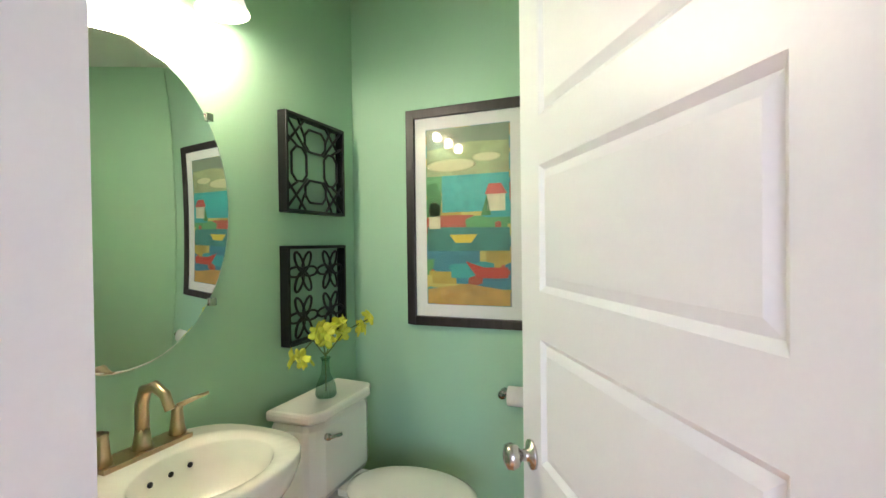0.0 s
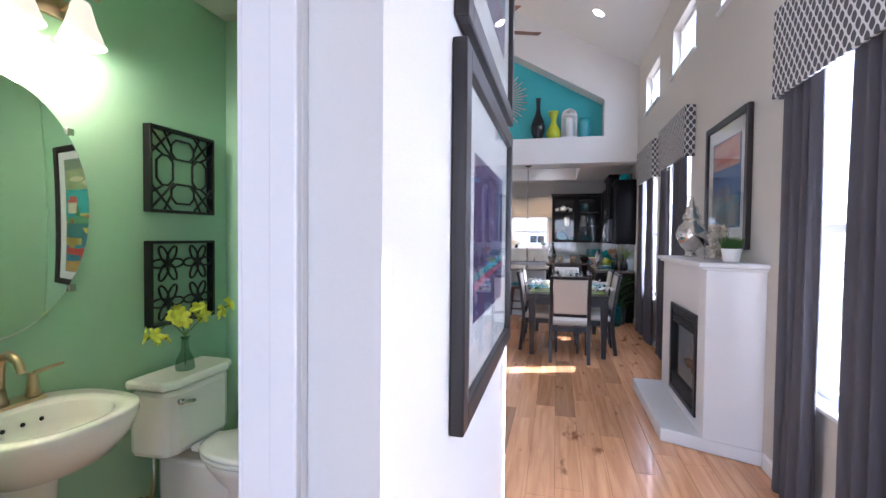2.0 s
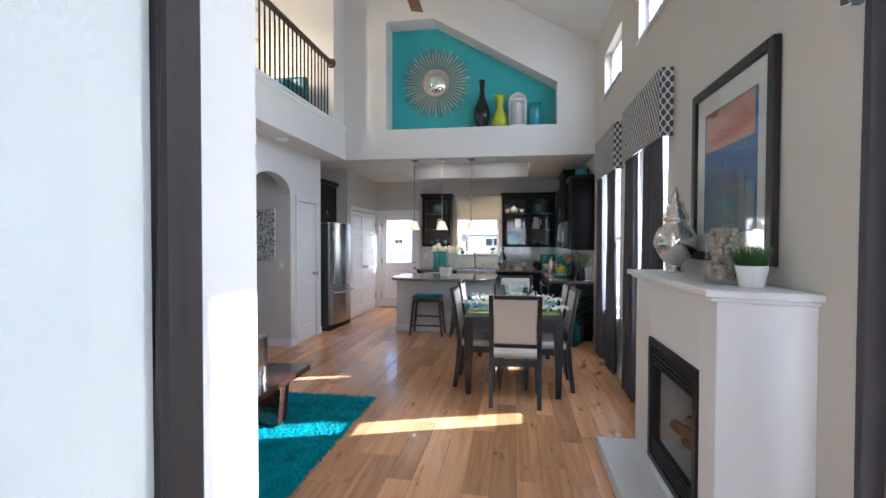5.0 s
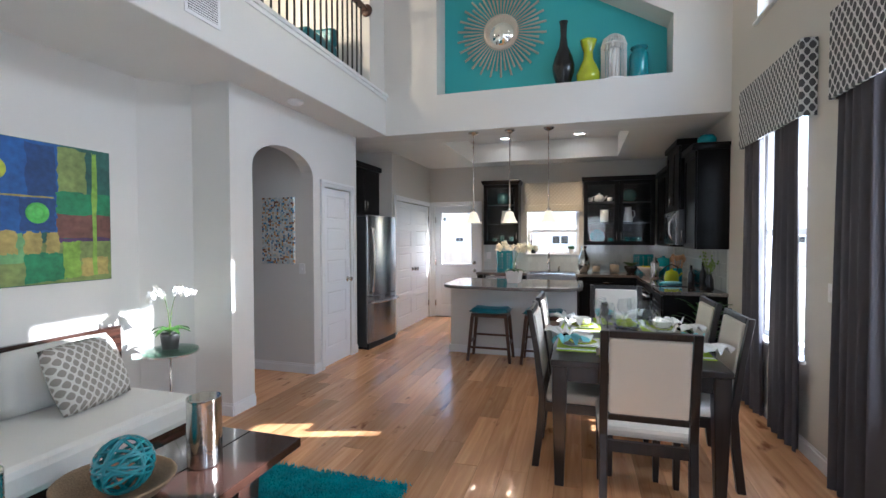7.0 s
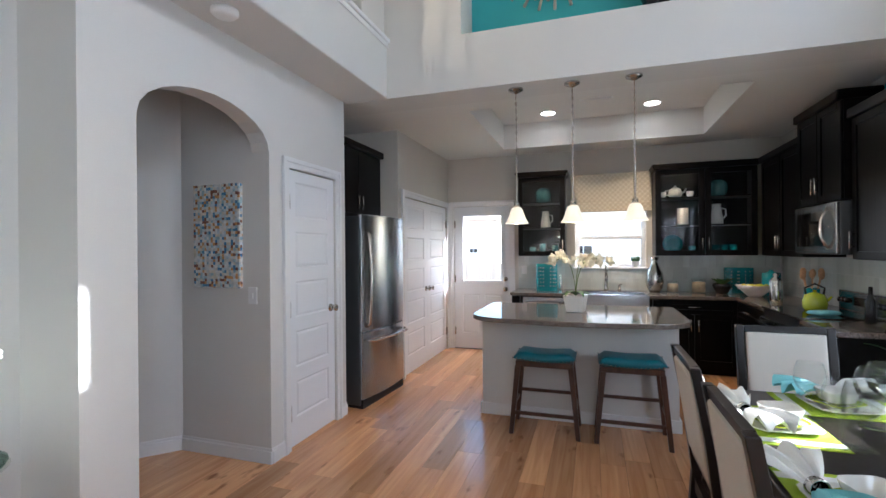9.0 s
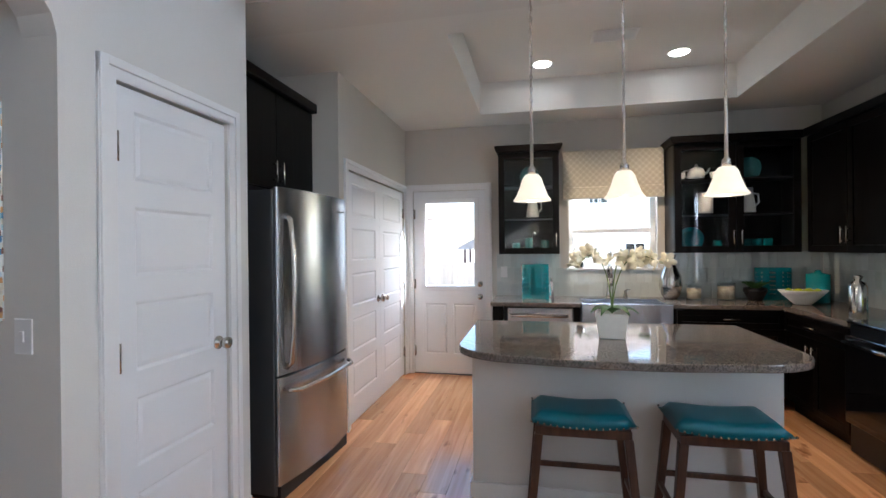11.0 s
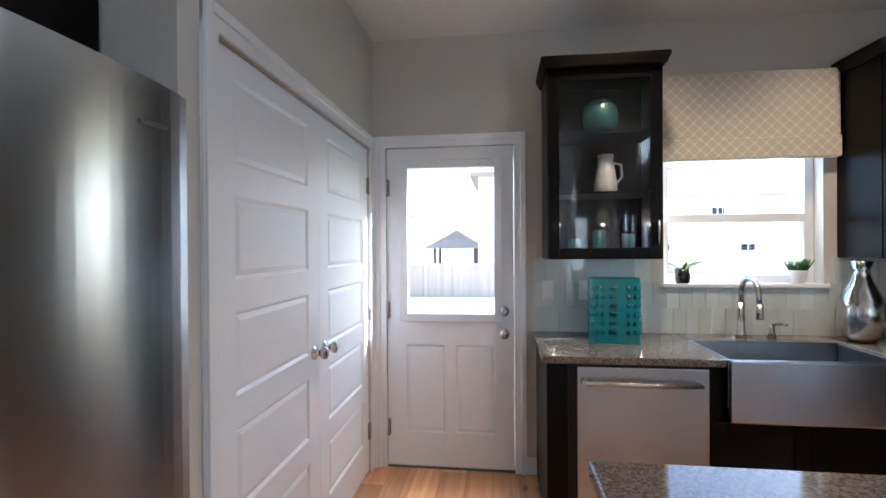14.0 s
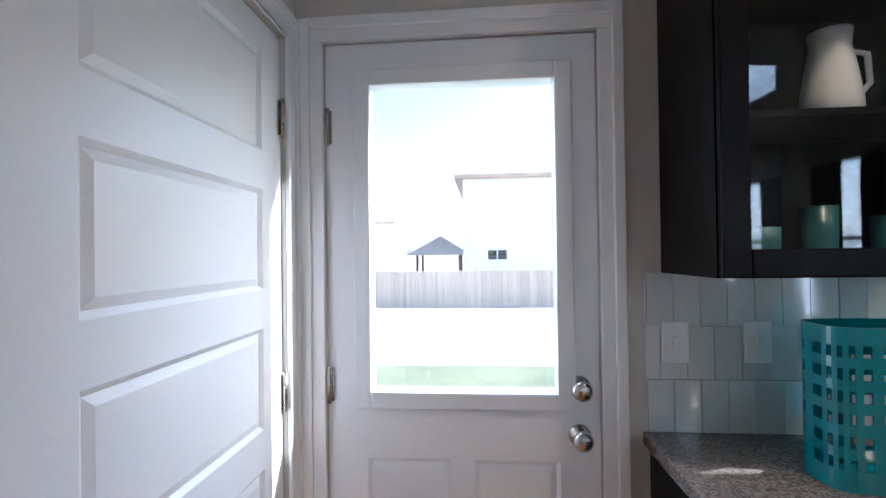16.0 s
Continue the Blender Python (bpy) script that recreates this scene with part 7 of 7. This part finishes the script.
Mesh().box(-2.439, -2.42, 7.94, 8.428, 1.795, 2.415).box(-2.439, -2.42, 8.432, 8.92, 1.795, 2.415).make("door", CABWOOD, e, bevel=0.003)
m = Mesh()
for y in (8.39, 8.47):
    m.tube([(-2.39, y, 1.83), (-2.39, y, 1.97)], 0.006).tube([(-2.42, y, 1.85), (-2.39, y, 1.85)], 0.004).tube([(-2.42, y, 1.95), (-2.39, y, 1.95)], 0.004)
m.make("handle", NICKEL, e)

# counter things


def pierced(place, w, d, h, label):
    """A pierced metal box with rounded ends and square holes."""
    e = thing("pierced_canister", label, "canister", place)
    m = Mesh()
    n, rows = 22, 6
    pts = []
    for i in range(n * 2):
        a = 2 * math.pi * i / (n * 2)
        c, s = math.cos(a), math.sin(a)
        pts.append((w / 2 * abs(c) ** 0.55 * (1 if c > 0 else -1), d / 2 * abs(s) ** 0.55 * (1 if s > 0 else -1)))
    k = len(pts)
    zs = [0, 0.025]
    for r in range(rows):
        b = 0.03 + (h - 0.06) * r / rows
        zs += [b + (h - 0.06) / rows * 0.30, b + (h - 0.06) / rows * 0.82]
    zs += [h - 0.02, h]
    v = [(x, y, z) for z in zs for x, y in pts]
    f = []
    for j in range(len(zs) - 1):
        solid = not (2 <= j < 2 + 2 * rows and j % 2 == 0)
        for i in range(k):
            if solid or i % 2:
                f.append((j * k + i, j * k + (i + 1) % k, (j + 1) * k + (i + 1) % k, (j + 1) * k + i))
    m.add(v, f)
    ob = m.make("shell", TEALV, e)
    s = ob.modifiers.new("thick", "SOLIDIFY")
    s.thickness = 0.004
    Mesh().lathe([(0.9, 0.001), (0.9, 0.008), (0.8, 0.009)], n=28, sx=w / 2, sy=d / 2).make("base", TEALV, e)


pierced(pose(-0.79, 10.47, CT + 0.001), 0.27, 0.15, 0.345, "teal pierced metal canister on the counter")
pierced(pose(1.42, 10.62, CT + 0.001), 0.30, 0.12, 0.30, "teal pierced metal canister on the counter")
vase("soap_bottle", "steel soap bottle beside the sink", pose(-0.63, 10.60, CT + 0.001), [(0.026, 0), (0.028, 0.01), (0.026, 0.12), (0.012, 0.15), (0.01, 0.18), (0.016, 0.185), (0.005, 0.20)], NICKEL, 18, "bottle")
vase("silver_vase", "tall silver textured bottle vase", pose(0.505, 10.56, CT + 0.001), [(0.055, 0), (0.085, 0.04), (0.108, 0.12), (0.095, 0.23), (0.045, 0.33), (0.034, 0.38), (0.05, 0.43), (0.04, 0.43), (0.025, 0.37)], SILVER, 16)


def jar(x, y, r, h, fill):
    e = thing("storage_jar", "glass storage jar of dry food with lid", "jar", pose(x, y, CT + 0.001), "storage jars")
    Mesh().lathe([(r * 0.96, 0), (r, 0.006), (r, h), (r * 0.94, h), (r * 0.94, 0.01)], n=26).make("glass", CLEAR, e)
    Mesh().lathe([(r * 0.92, 0.012), (r * 0.92, h * 0.8), (r * 0.5, h * 0.84)], n=22).make("contents", fill, e)
    Mesh().lathe([(r * 1.03, h), (r * 1.03, h + 0.012), (r * 0.4, h + 0.02), (0.012, h + 0.025), (0.016, h + 0.045), (0.005, h + 0.05)], n=24).make("lid", CLEAR, e)


jar(0.70, 10.52, 0.068, 0.13, PEBBLE)
jar(0.98, 10.52, 0.078, 0.16, PEBBLE)
e = thing("succulent", "dark agave in a black pot on the counter", "plant", pose(1.22, 10.50, CT + 0.001))
Mesh().lathe([(0.05, 0), (0.06, 0.01), (0.10, 0.09), (0.095, 0.12), (0.08, 0.12), (0.07, 0.1)], n=24).make("pot", DARKV, e)
m = Mesh()
for k in range(22):
    a = k * 2.4
    blade_leaf(m, (0.02 * math.cos(a), 0.02 * math.sin(a), 0.11), (math.cos(a), math.sin(a)), 0.10 + 0.004 * (k % 7), 0.035, 0.05 + 0.03 * (k % 4))
m.make("leaf", LEAF, e)
e = thing("fruit_bowl", "white boat-shaped bowl with green pears", "bowl", pose(1.47, 10.22, CT + 0.001))
Mesh().lathe([(0.06, 0), (0.08, 0.012), (0.15, 0.08), (0.19, 0.125), (0.18, 0.125), (0.13, 0.07), (0.05, 0.02)], n=30, sy=0.6).make("bowl", WHITEV, e)
m = Mesh()
for k in range(6):
    m.ball((-0.10 + 0.04 * k, 0.02 * (-1) ** k, 0.10), 0.034, 0.034, 0.04, n=8)
m.make("pear", LIMEV, e)
e = thing("kettle", "lime green kettle on the range", "kettle", pose(1.55, 9.00, CT + 0.009))
Mesh().lathe([(0.07, 0), (0.085, 0.02), (0.088, 0.08), (0.07, 0.135), (0.03, 0.15), (0.012, 0.155), (0.014, 0.17), (0.005, 0.175)], n=18).tube([(0.08, 0, 0.08), (0.12, 0, 0.12)], 0.014, 8, 0.008).make("body", LIMEV, e)
Mesh().tube([(-0.06, 0, 0.13), (-0.07, 0, 0.19), (0, 0, 0.225), (0.07, 0, 0.19), (0.06, 0, 0.13)], 0.008).make("handle", BLACK, e)
vase("zigzag_canister", "tall silver zigzag canister on the counter", pose(1.42, 9.45, CT + 0.001), [(0.05, 0), (0.052, 0.005), (0.055, 0.22), (0.04, 0.25), (0.02, 0.26), (0.03, 0.29), (0.01, 0.30)], SILVER, 12, "canister")
e = thing("utensil_crock", "teal crock of wooden and teal utensils", "utensils", pose(1.70, 9.45, CT + 0.001))
Mesh().lathe([(0.055, 0), (0.06, 0.01), (0.06, 0.16), (0.053, 0.16), (0.05, 0.02)], n=24).make("crock", TEALV, e)
m = Mesh()
for k in range(6):
    a = k * 1.1
    t = Vector((0.075 * math.cos(a), 0.075 * math.sin(a), 0.28 + 0.015 * (k % 3)))
    m.tube([(0.02 * math.cos(a), 0.02 * math.sin(a), 0.02), t], 0.006).ball(t, 0.026, 0.012, 0.04, n=7)
m.make("spoon", wood("pale_spoon_wood", (0.40, 0.22, 0.11), (0.55, 0.34, 0.19), 0.6), e)
for x, y, h in ((1.74, 8.30, 0.30), (1.64, 8.38, 0.26)):
    vase("oil_bottle", "dark glass oil bottle on the counter", pose(x, y, CT + 0.001), [(0.03, 0), (0.033, 0.006), (0.033, h * 0.6), (0.014, h * 0.75), (0.012, h), (0.008, h)], DARKV, 18, "bottle")
e = thing("dried_stems", "slender green stems with small buds in a dark vase", "plant", pose(1.76, 8.12, CT + 0.001))
Mesh().lathe([(0.035, 0), (0.045, 0.02), (0.04, 0.12), (0.022, 0.17), (0.026, 0.18), (0.018, 0.175)], n=20).make("vase", DARKV, e)
m, fl, rg = Mesh(), Mesh(), random.Random(31)
for k in range(9):
    a, lean = rg.uniform(0, 6.28), rg.uniform(0.03, 0.09)
    tip = Vector((lean * math.cos(a), lean * math.sin(a), rg.uniform(0.28, 0.42)))
    m.tube([(0, 0, 0.05), (tip.x * 0.3, tip.y * 0.3, 0.2), tip], 0.0025, 5, 0.0012)
    for i in range(5):
        fl.ball(Vector((0, 0, 0.15)).lerp(tip, 0.45 + 0.13 * i) + Vector((rg.uniform(-0.012, 0.012), rg.uniform(-0.012, 0.012), 0)), 0.009, 0.006, 0.012, n=5)
m.make("stem", STEM, e)
tagged(fl.make("bud", LEAF2, e), kind="stuff")
vase("teal_canister", "round teal canister on the counter corner", pose(1.68, 10.40, CT + 0.001), [(0.085, 0), (0.09, 0.006), (0.09, 0.25), (0.08, 0.255), (0.03, 0.265), (0.02, 0.285), (0.008, 0.29)], TEALV, 26, "canister")
e = thing("oven_mitt", "teal quilted cloth on the cooktop", "oven mitt", pose(1.50, 8.72, CT + 0.009, 0, 0, 30))
Mesh().cushion(0.22, 0.14, 0.035, Matrix.Translation((0, 0, 0.018))).make("cloth", AQUAC, e)
vase("patterned_pot", "small teal patterned pot on top of the cabinets", pose(1.74, 8.2, 2.431), [(0.06, 0), (0.09, 0.03), (0.095, 0.08), (0.07, 0.12), (0.06, 0.12)], TEALV, 20, "pot")
grass_pot(pose(0.30, YB + 0.005, 1.184), 0.045, 0.075, 0.07)
e = thing("windowsill_plant", "small spiky plant in a black pot on the sill", "plant", pose(-0.33, YB + 0.005, 1.184))
Mesh().lathe([(0.036, 0), (0.04, 0.005), (0.046, 0.085), (0.04, 0.085), (0.036, 0.07)], n=20).make("pot", DARKV, e)
m = Mesh()
for k in range(9):
    a = k * 0.75
    blade_leaf(m, (0, 0, 0.07), (math.cos(a) + 0.8, math.sin(a) * 0.3), 0.10 + 0.01 * (k % 4), 0.02, 0.15)
m.make("leaf", LEAF2, e)

# ---- outdoors ----
m = Mesh()
m.add([(-300, 10.9, -0.16), (300, 10.9, -0.16), (300, 16.5, -0.35), (-300, 16.5, -0.35)], [(0, 1, 2, 3)])
struct(m.make("ground_lawn", GRASS), "strip of green lawn behind the house")
m = Mesh()
m.add([(-300, 16.5, -0.35), (300, 16.5, -0.35), (300, 30, -0.95), (-300, 30, -0.95), (300, 900, -1.0), (-300, 900, -1.0)], [(0, 1, 2, 3), (3, 2, 4, 5)])
m.add([(2.06, -60, -0.16), (300, -60, -0.16), (300, 10.9, -0.16), (2.06, 10.9, -0.16)], [(0, 1, 2, 3)])
m.add([(-300, -300, -0.17), (300, -300, -0.17), (300, -60, -0.17), (-300, -60, -0.17)], [(0, 1, 2, 3)])
m.add([(-300, -60, -0.17), (2.06, -60, -0.17), (2.06, 10.9, -0.17), (-300, 10.9, -0.17)], [(0, 1, 2, 3)])
struct(m.make("ground", DIRT), "pale bare soil of a building lot")
fence = struct(Mesh().box(-40, 40, 29.04, 29.08, -0.7, -0.62).box(-40, 40, 29.04, 29.08, 0.2, 0.28).make("fence", FENCEW), "new cedar board fence")
pk = Mesh().box(-0.068, 0.068, 0, 0.018, -0.98, 0.62)
pkd = pk.data("fence_board", FENCEW)
for i in range(140):
    b = new("fence_board", pkd)
    b.parent, b.location = fence, (-12 + i * 0.14, 29.02, 0.012 * ((i * 7) % 5))


def house(name, x, y, w, d, h, label, rz=0, base=-1.0):
    e = thing(name, label, "house", pose(x, y, base, 0, 0, rz))
    Mesh().box(0, w, 0, d, 0, h).make("wall", SIDING, e)
    o, r = 0.45, w * 0.28
    Mesh().add([(-o, -o, h), (w + o, -o, h), (w + o, d + o, h), (-o, d + o, h), (-o, -o, h + 0.18), (w + o, -o, h + 0.18), (w + o, d + o, h + 0.18), (-o, d + o, h + 0.18), (w * 0.4, d * 0.5, h + r), (w * 0.6, d * 0.5, h + r)],
               [(3, 2, 1, 0), (0, 1, 5, 4), (1, 2, 6, 5), (2, 3, 7, 6), (3, 0, 4, 7), (4, 5, 9, 8), (5, 6, 9), (6, 7, 8, 9), (7, 4, 8)]).make("roof", ROOFM, e)
    st = Mesh()
    for k in range(int(w / 0.4)):
        st.box(k * 0.4, k * 0.4 + 0.04, -0.025, -0.001, h * 0.5, h)
    for k in range(int(h * 0.5 / 0.2)):
        st.box(0, w, -0.02, -0.001, k * 0.2, k * 0.2 + 0.02)
    st.make("batten", SIDING, e)
    for u, v in ((0.18, 0.32), (0.75, 0.32), (0.55, 0.78)):
        wd = thing("window", "", "")
        for key in list(wd.keys()):
            del wd[key]
        wd.parent, wd.location = e, (u * w, 0, v * h)
        Mesh().box(-0.5, 0.5, -0.05, -0.001, -0.07, 0.0).box(-0.5, 0.5, -0.05, -0.001, 0.5, 0.57).box(-0.57, -0.5, -0.05, -0.001, -0.07, 0.57).box(0.5, 0.57, -0.05, -0.001, -0.07, 0.57).box(-0.03, 0.03, -0.05, -0.001, 0, 0.5).make("frame", TRIM, wd)
        Mesh().box(-0.499, 0.499, -0.02, -0.003, 0.001, 0.499).make("pane", BLACKG, wd)
    return e


house("house", -2.6, 34, 10, 9, 6.4, "pale two-storey siding house with grey hip roof")
house("house", 9.5, 46, 11, 9, 6.2, "pale two-storey siding house with grey hip roof")
house("house", -24, 62, 12, 10, 6.0, "distant pale siding house with grey roof")
house("house", -44, 70, 12, 10, 6.0, "distant pale siding house with grey roof")
e = thing("patio_cover", "open timber patio shelter with grey hip roof", "shelter", pose(-5.6, 36, -1.0))
m = Mesh()
for x in (0.1, 2.6):
    for y in (0.1, 2.6):
        m.box(x, x + 0.15, y, y + 0.15, 0, 2.3)
m.make("post", STOOLW, e)
Mesh().add([(-0.4, -0.4, 2.3), (3.3, -0.4, 2.3), (3.3, 3.3, 2.3), (-0.4, 3.3, 2.3), (1.45, 1.45, 3.5)], [(3, 2, 1, 0), (0, 1, 4), (1, 2, 4), (2, 3, 4), (3, 0, 4)]).make("roof", ROOFM, e)

# ---- backsplash tiles ----
splash = struct(Mesh().box(-1.20, -0.52, YB - 0.006, YB - 0.001, CT, 1.334).box(0.45, XR - 0.006, YB - 0.006, YB - 0.001, CT, 1.334).box(-0.52, 0.45, YB - 0.006, YB - 0.001, CT, 1.15)
                .box(XR - 0.006, XR - 0.001, 7.97, YB - 0.006, CT, 1.334).make("backsplash", GROUT), "glossy pale glass tile backsplash")
td = Mesh().box(-0.0355, 0.0355, -0.006, 0, -0.0735, 0.0735)
tdd = td.data("tile", TILEM)
for row in range(3):
    zc = CT + 0.075 + row * 0.15
    x = -1.16 + (0.0365 if row % 2 else 0)
    while x < XR - 0.05:
        if row < 2 or not (-0.53 < x < 0.46):
            t = new("tile", tdd)
            t.parent, t.location = splash, (x, YB - 0.0065, zc)
        x += 0.073
    y = 8.03
    while y < YB - 0.05:
        t = new("tile", tdd)
        t.parent, t.location, t.rotation_euler = splash, (XR - 0.0065, y, zc), (0, 0, -math.pi / 2)
        y += 0.073

# ---- floor ----
floor = struct(Mesh().box(-4.4, XR, -2.6, YB, -0.1, -0.006).make("floor", GAP), "hickory plank floor in mixed warm browns")
rng = random.Random(7)
PW, near_planks, rest = 0.16, 0, Mesh()
plank_data = {}


def plank_mesh(n):
    """A plank n tenths of a metre long with eased edges."""
    if n not in plank_data:
        hw, hl, e = PW / 2 - 0.0006, n * 0.05 - 0.0006, 0.0018
        v = [(-hw, -hl, -0.006), (hw, -hl, -0.006), (hw, hl, -0.006), (-hw, hl, -0.006), (-hw, -hl, -0.001), (hw, -hl, -0.001), (hw, hl, -0.001), (-hw, hl, -0.001),
             (-hw + e, -hl + e, 0), (hw - e, -hl + e, 0), (hw - e, hl - e, 0), (-hw + e, hl - e, 0)]
        f = [(0, 1, 5, 4), (1, 2, 6, 5), (2, 3, 7, 6), (3, 0, 4, 7), (4, 5, 9, 8), (5, 6, 10, 9), (6, 7, 11, 10), (7, 4, 8, 11), (8, 9, 10, 11)]
        me = bpy.data.meshes.new("plank")
        me.from_pydata(v, [], f)
        me.materials.append(PLANK)
        plank_data[n] = (me, v, f)
    return plank_data[n]


x = XR - PW / 2
while x > -3.3:
    y, first = -2.6, rng.randint(3, 15)
    while y < YB:
        n, first = first or rng.choice((6, 8, 9, 11, 12, 14, 16)), 0
        if y + n * 0.1 > YB:
            n = max(1, math.ceil((YB - y) * 10))
        me, v, f = plank_mesh(n)
        c = y + n * 0.05
        if near_planks < 290 and 3.0 < c < 10.7 and -2.3 < x < 1.5:
            p = new("plank", me)
            p.parent, p.location = floor, (x, c, 0)
            near_planks += 1
        else:
            rest.add([(a + x, b + c, d) for a, b, d in v], f)
        y += n * 0.1
    x -= PW
tagged(rest.make("planks", PLANK, floor), kind="stuff")
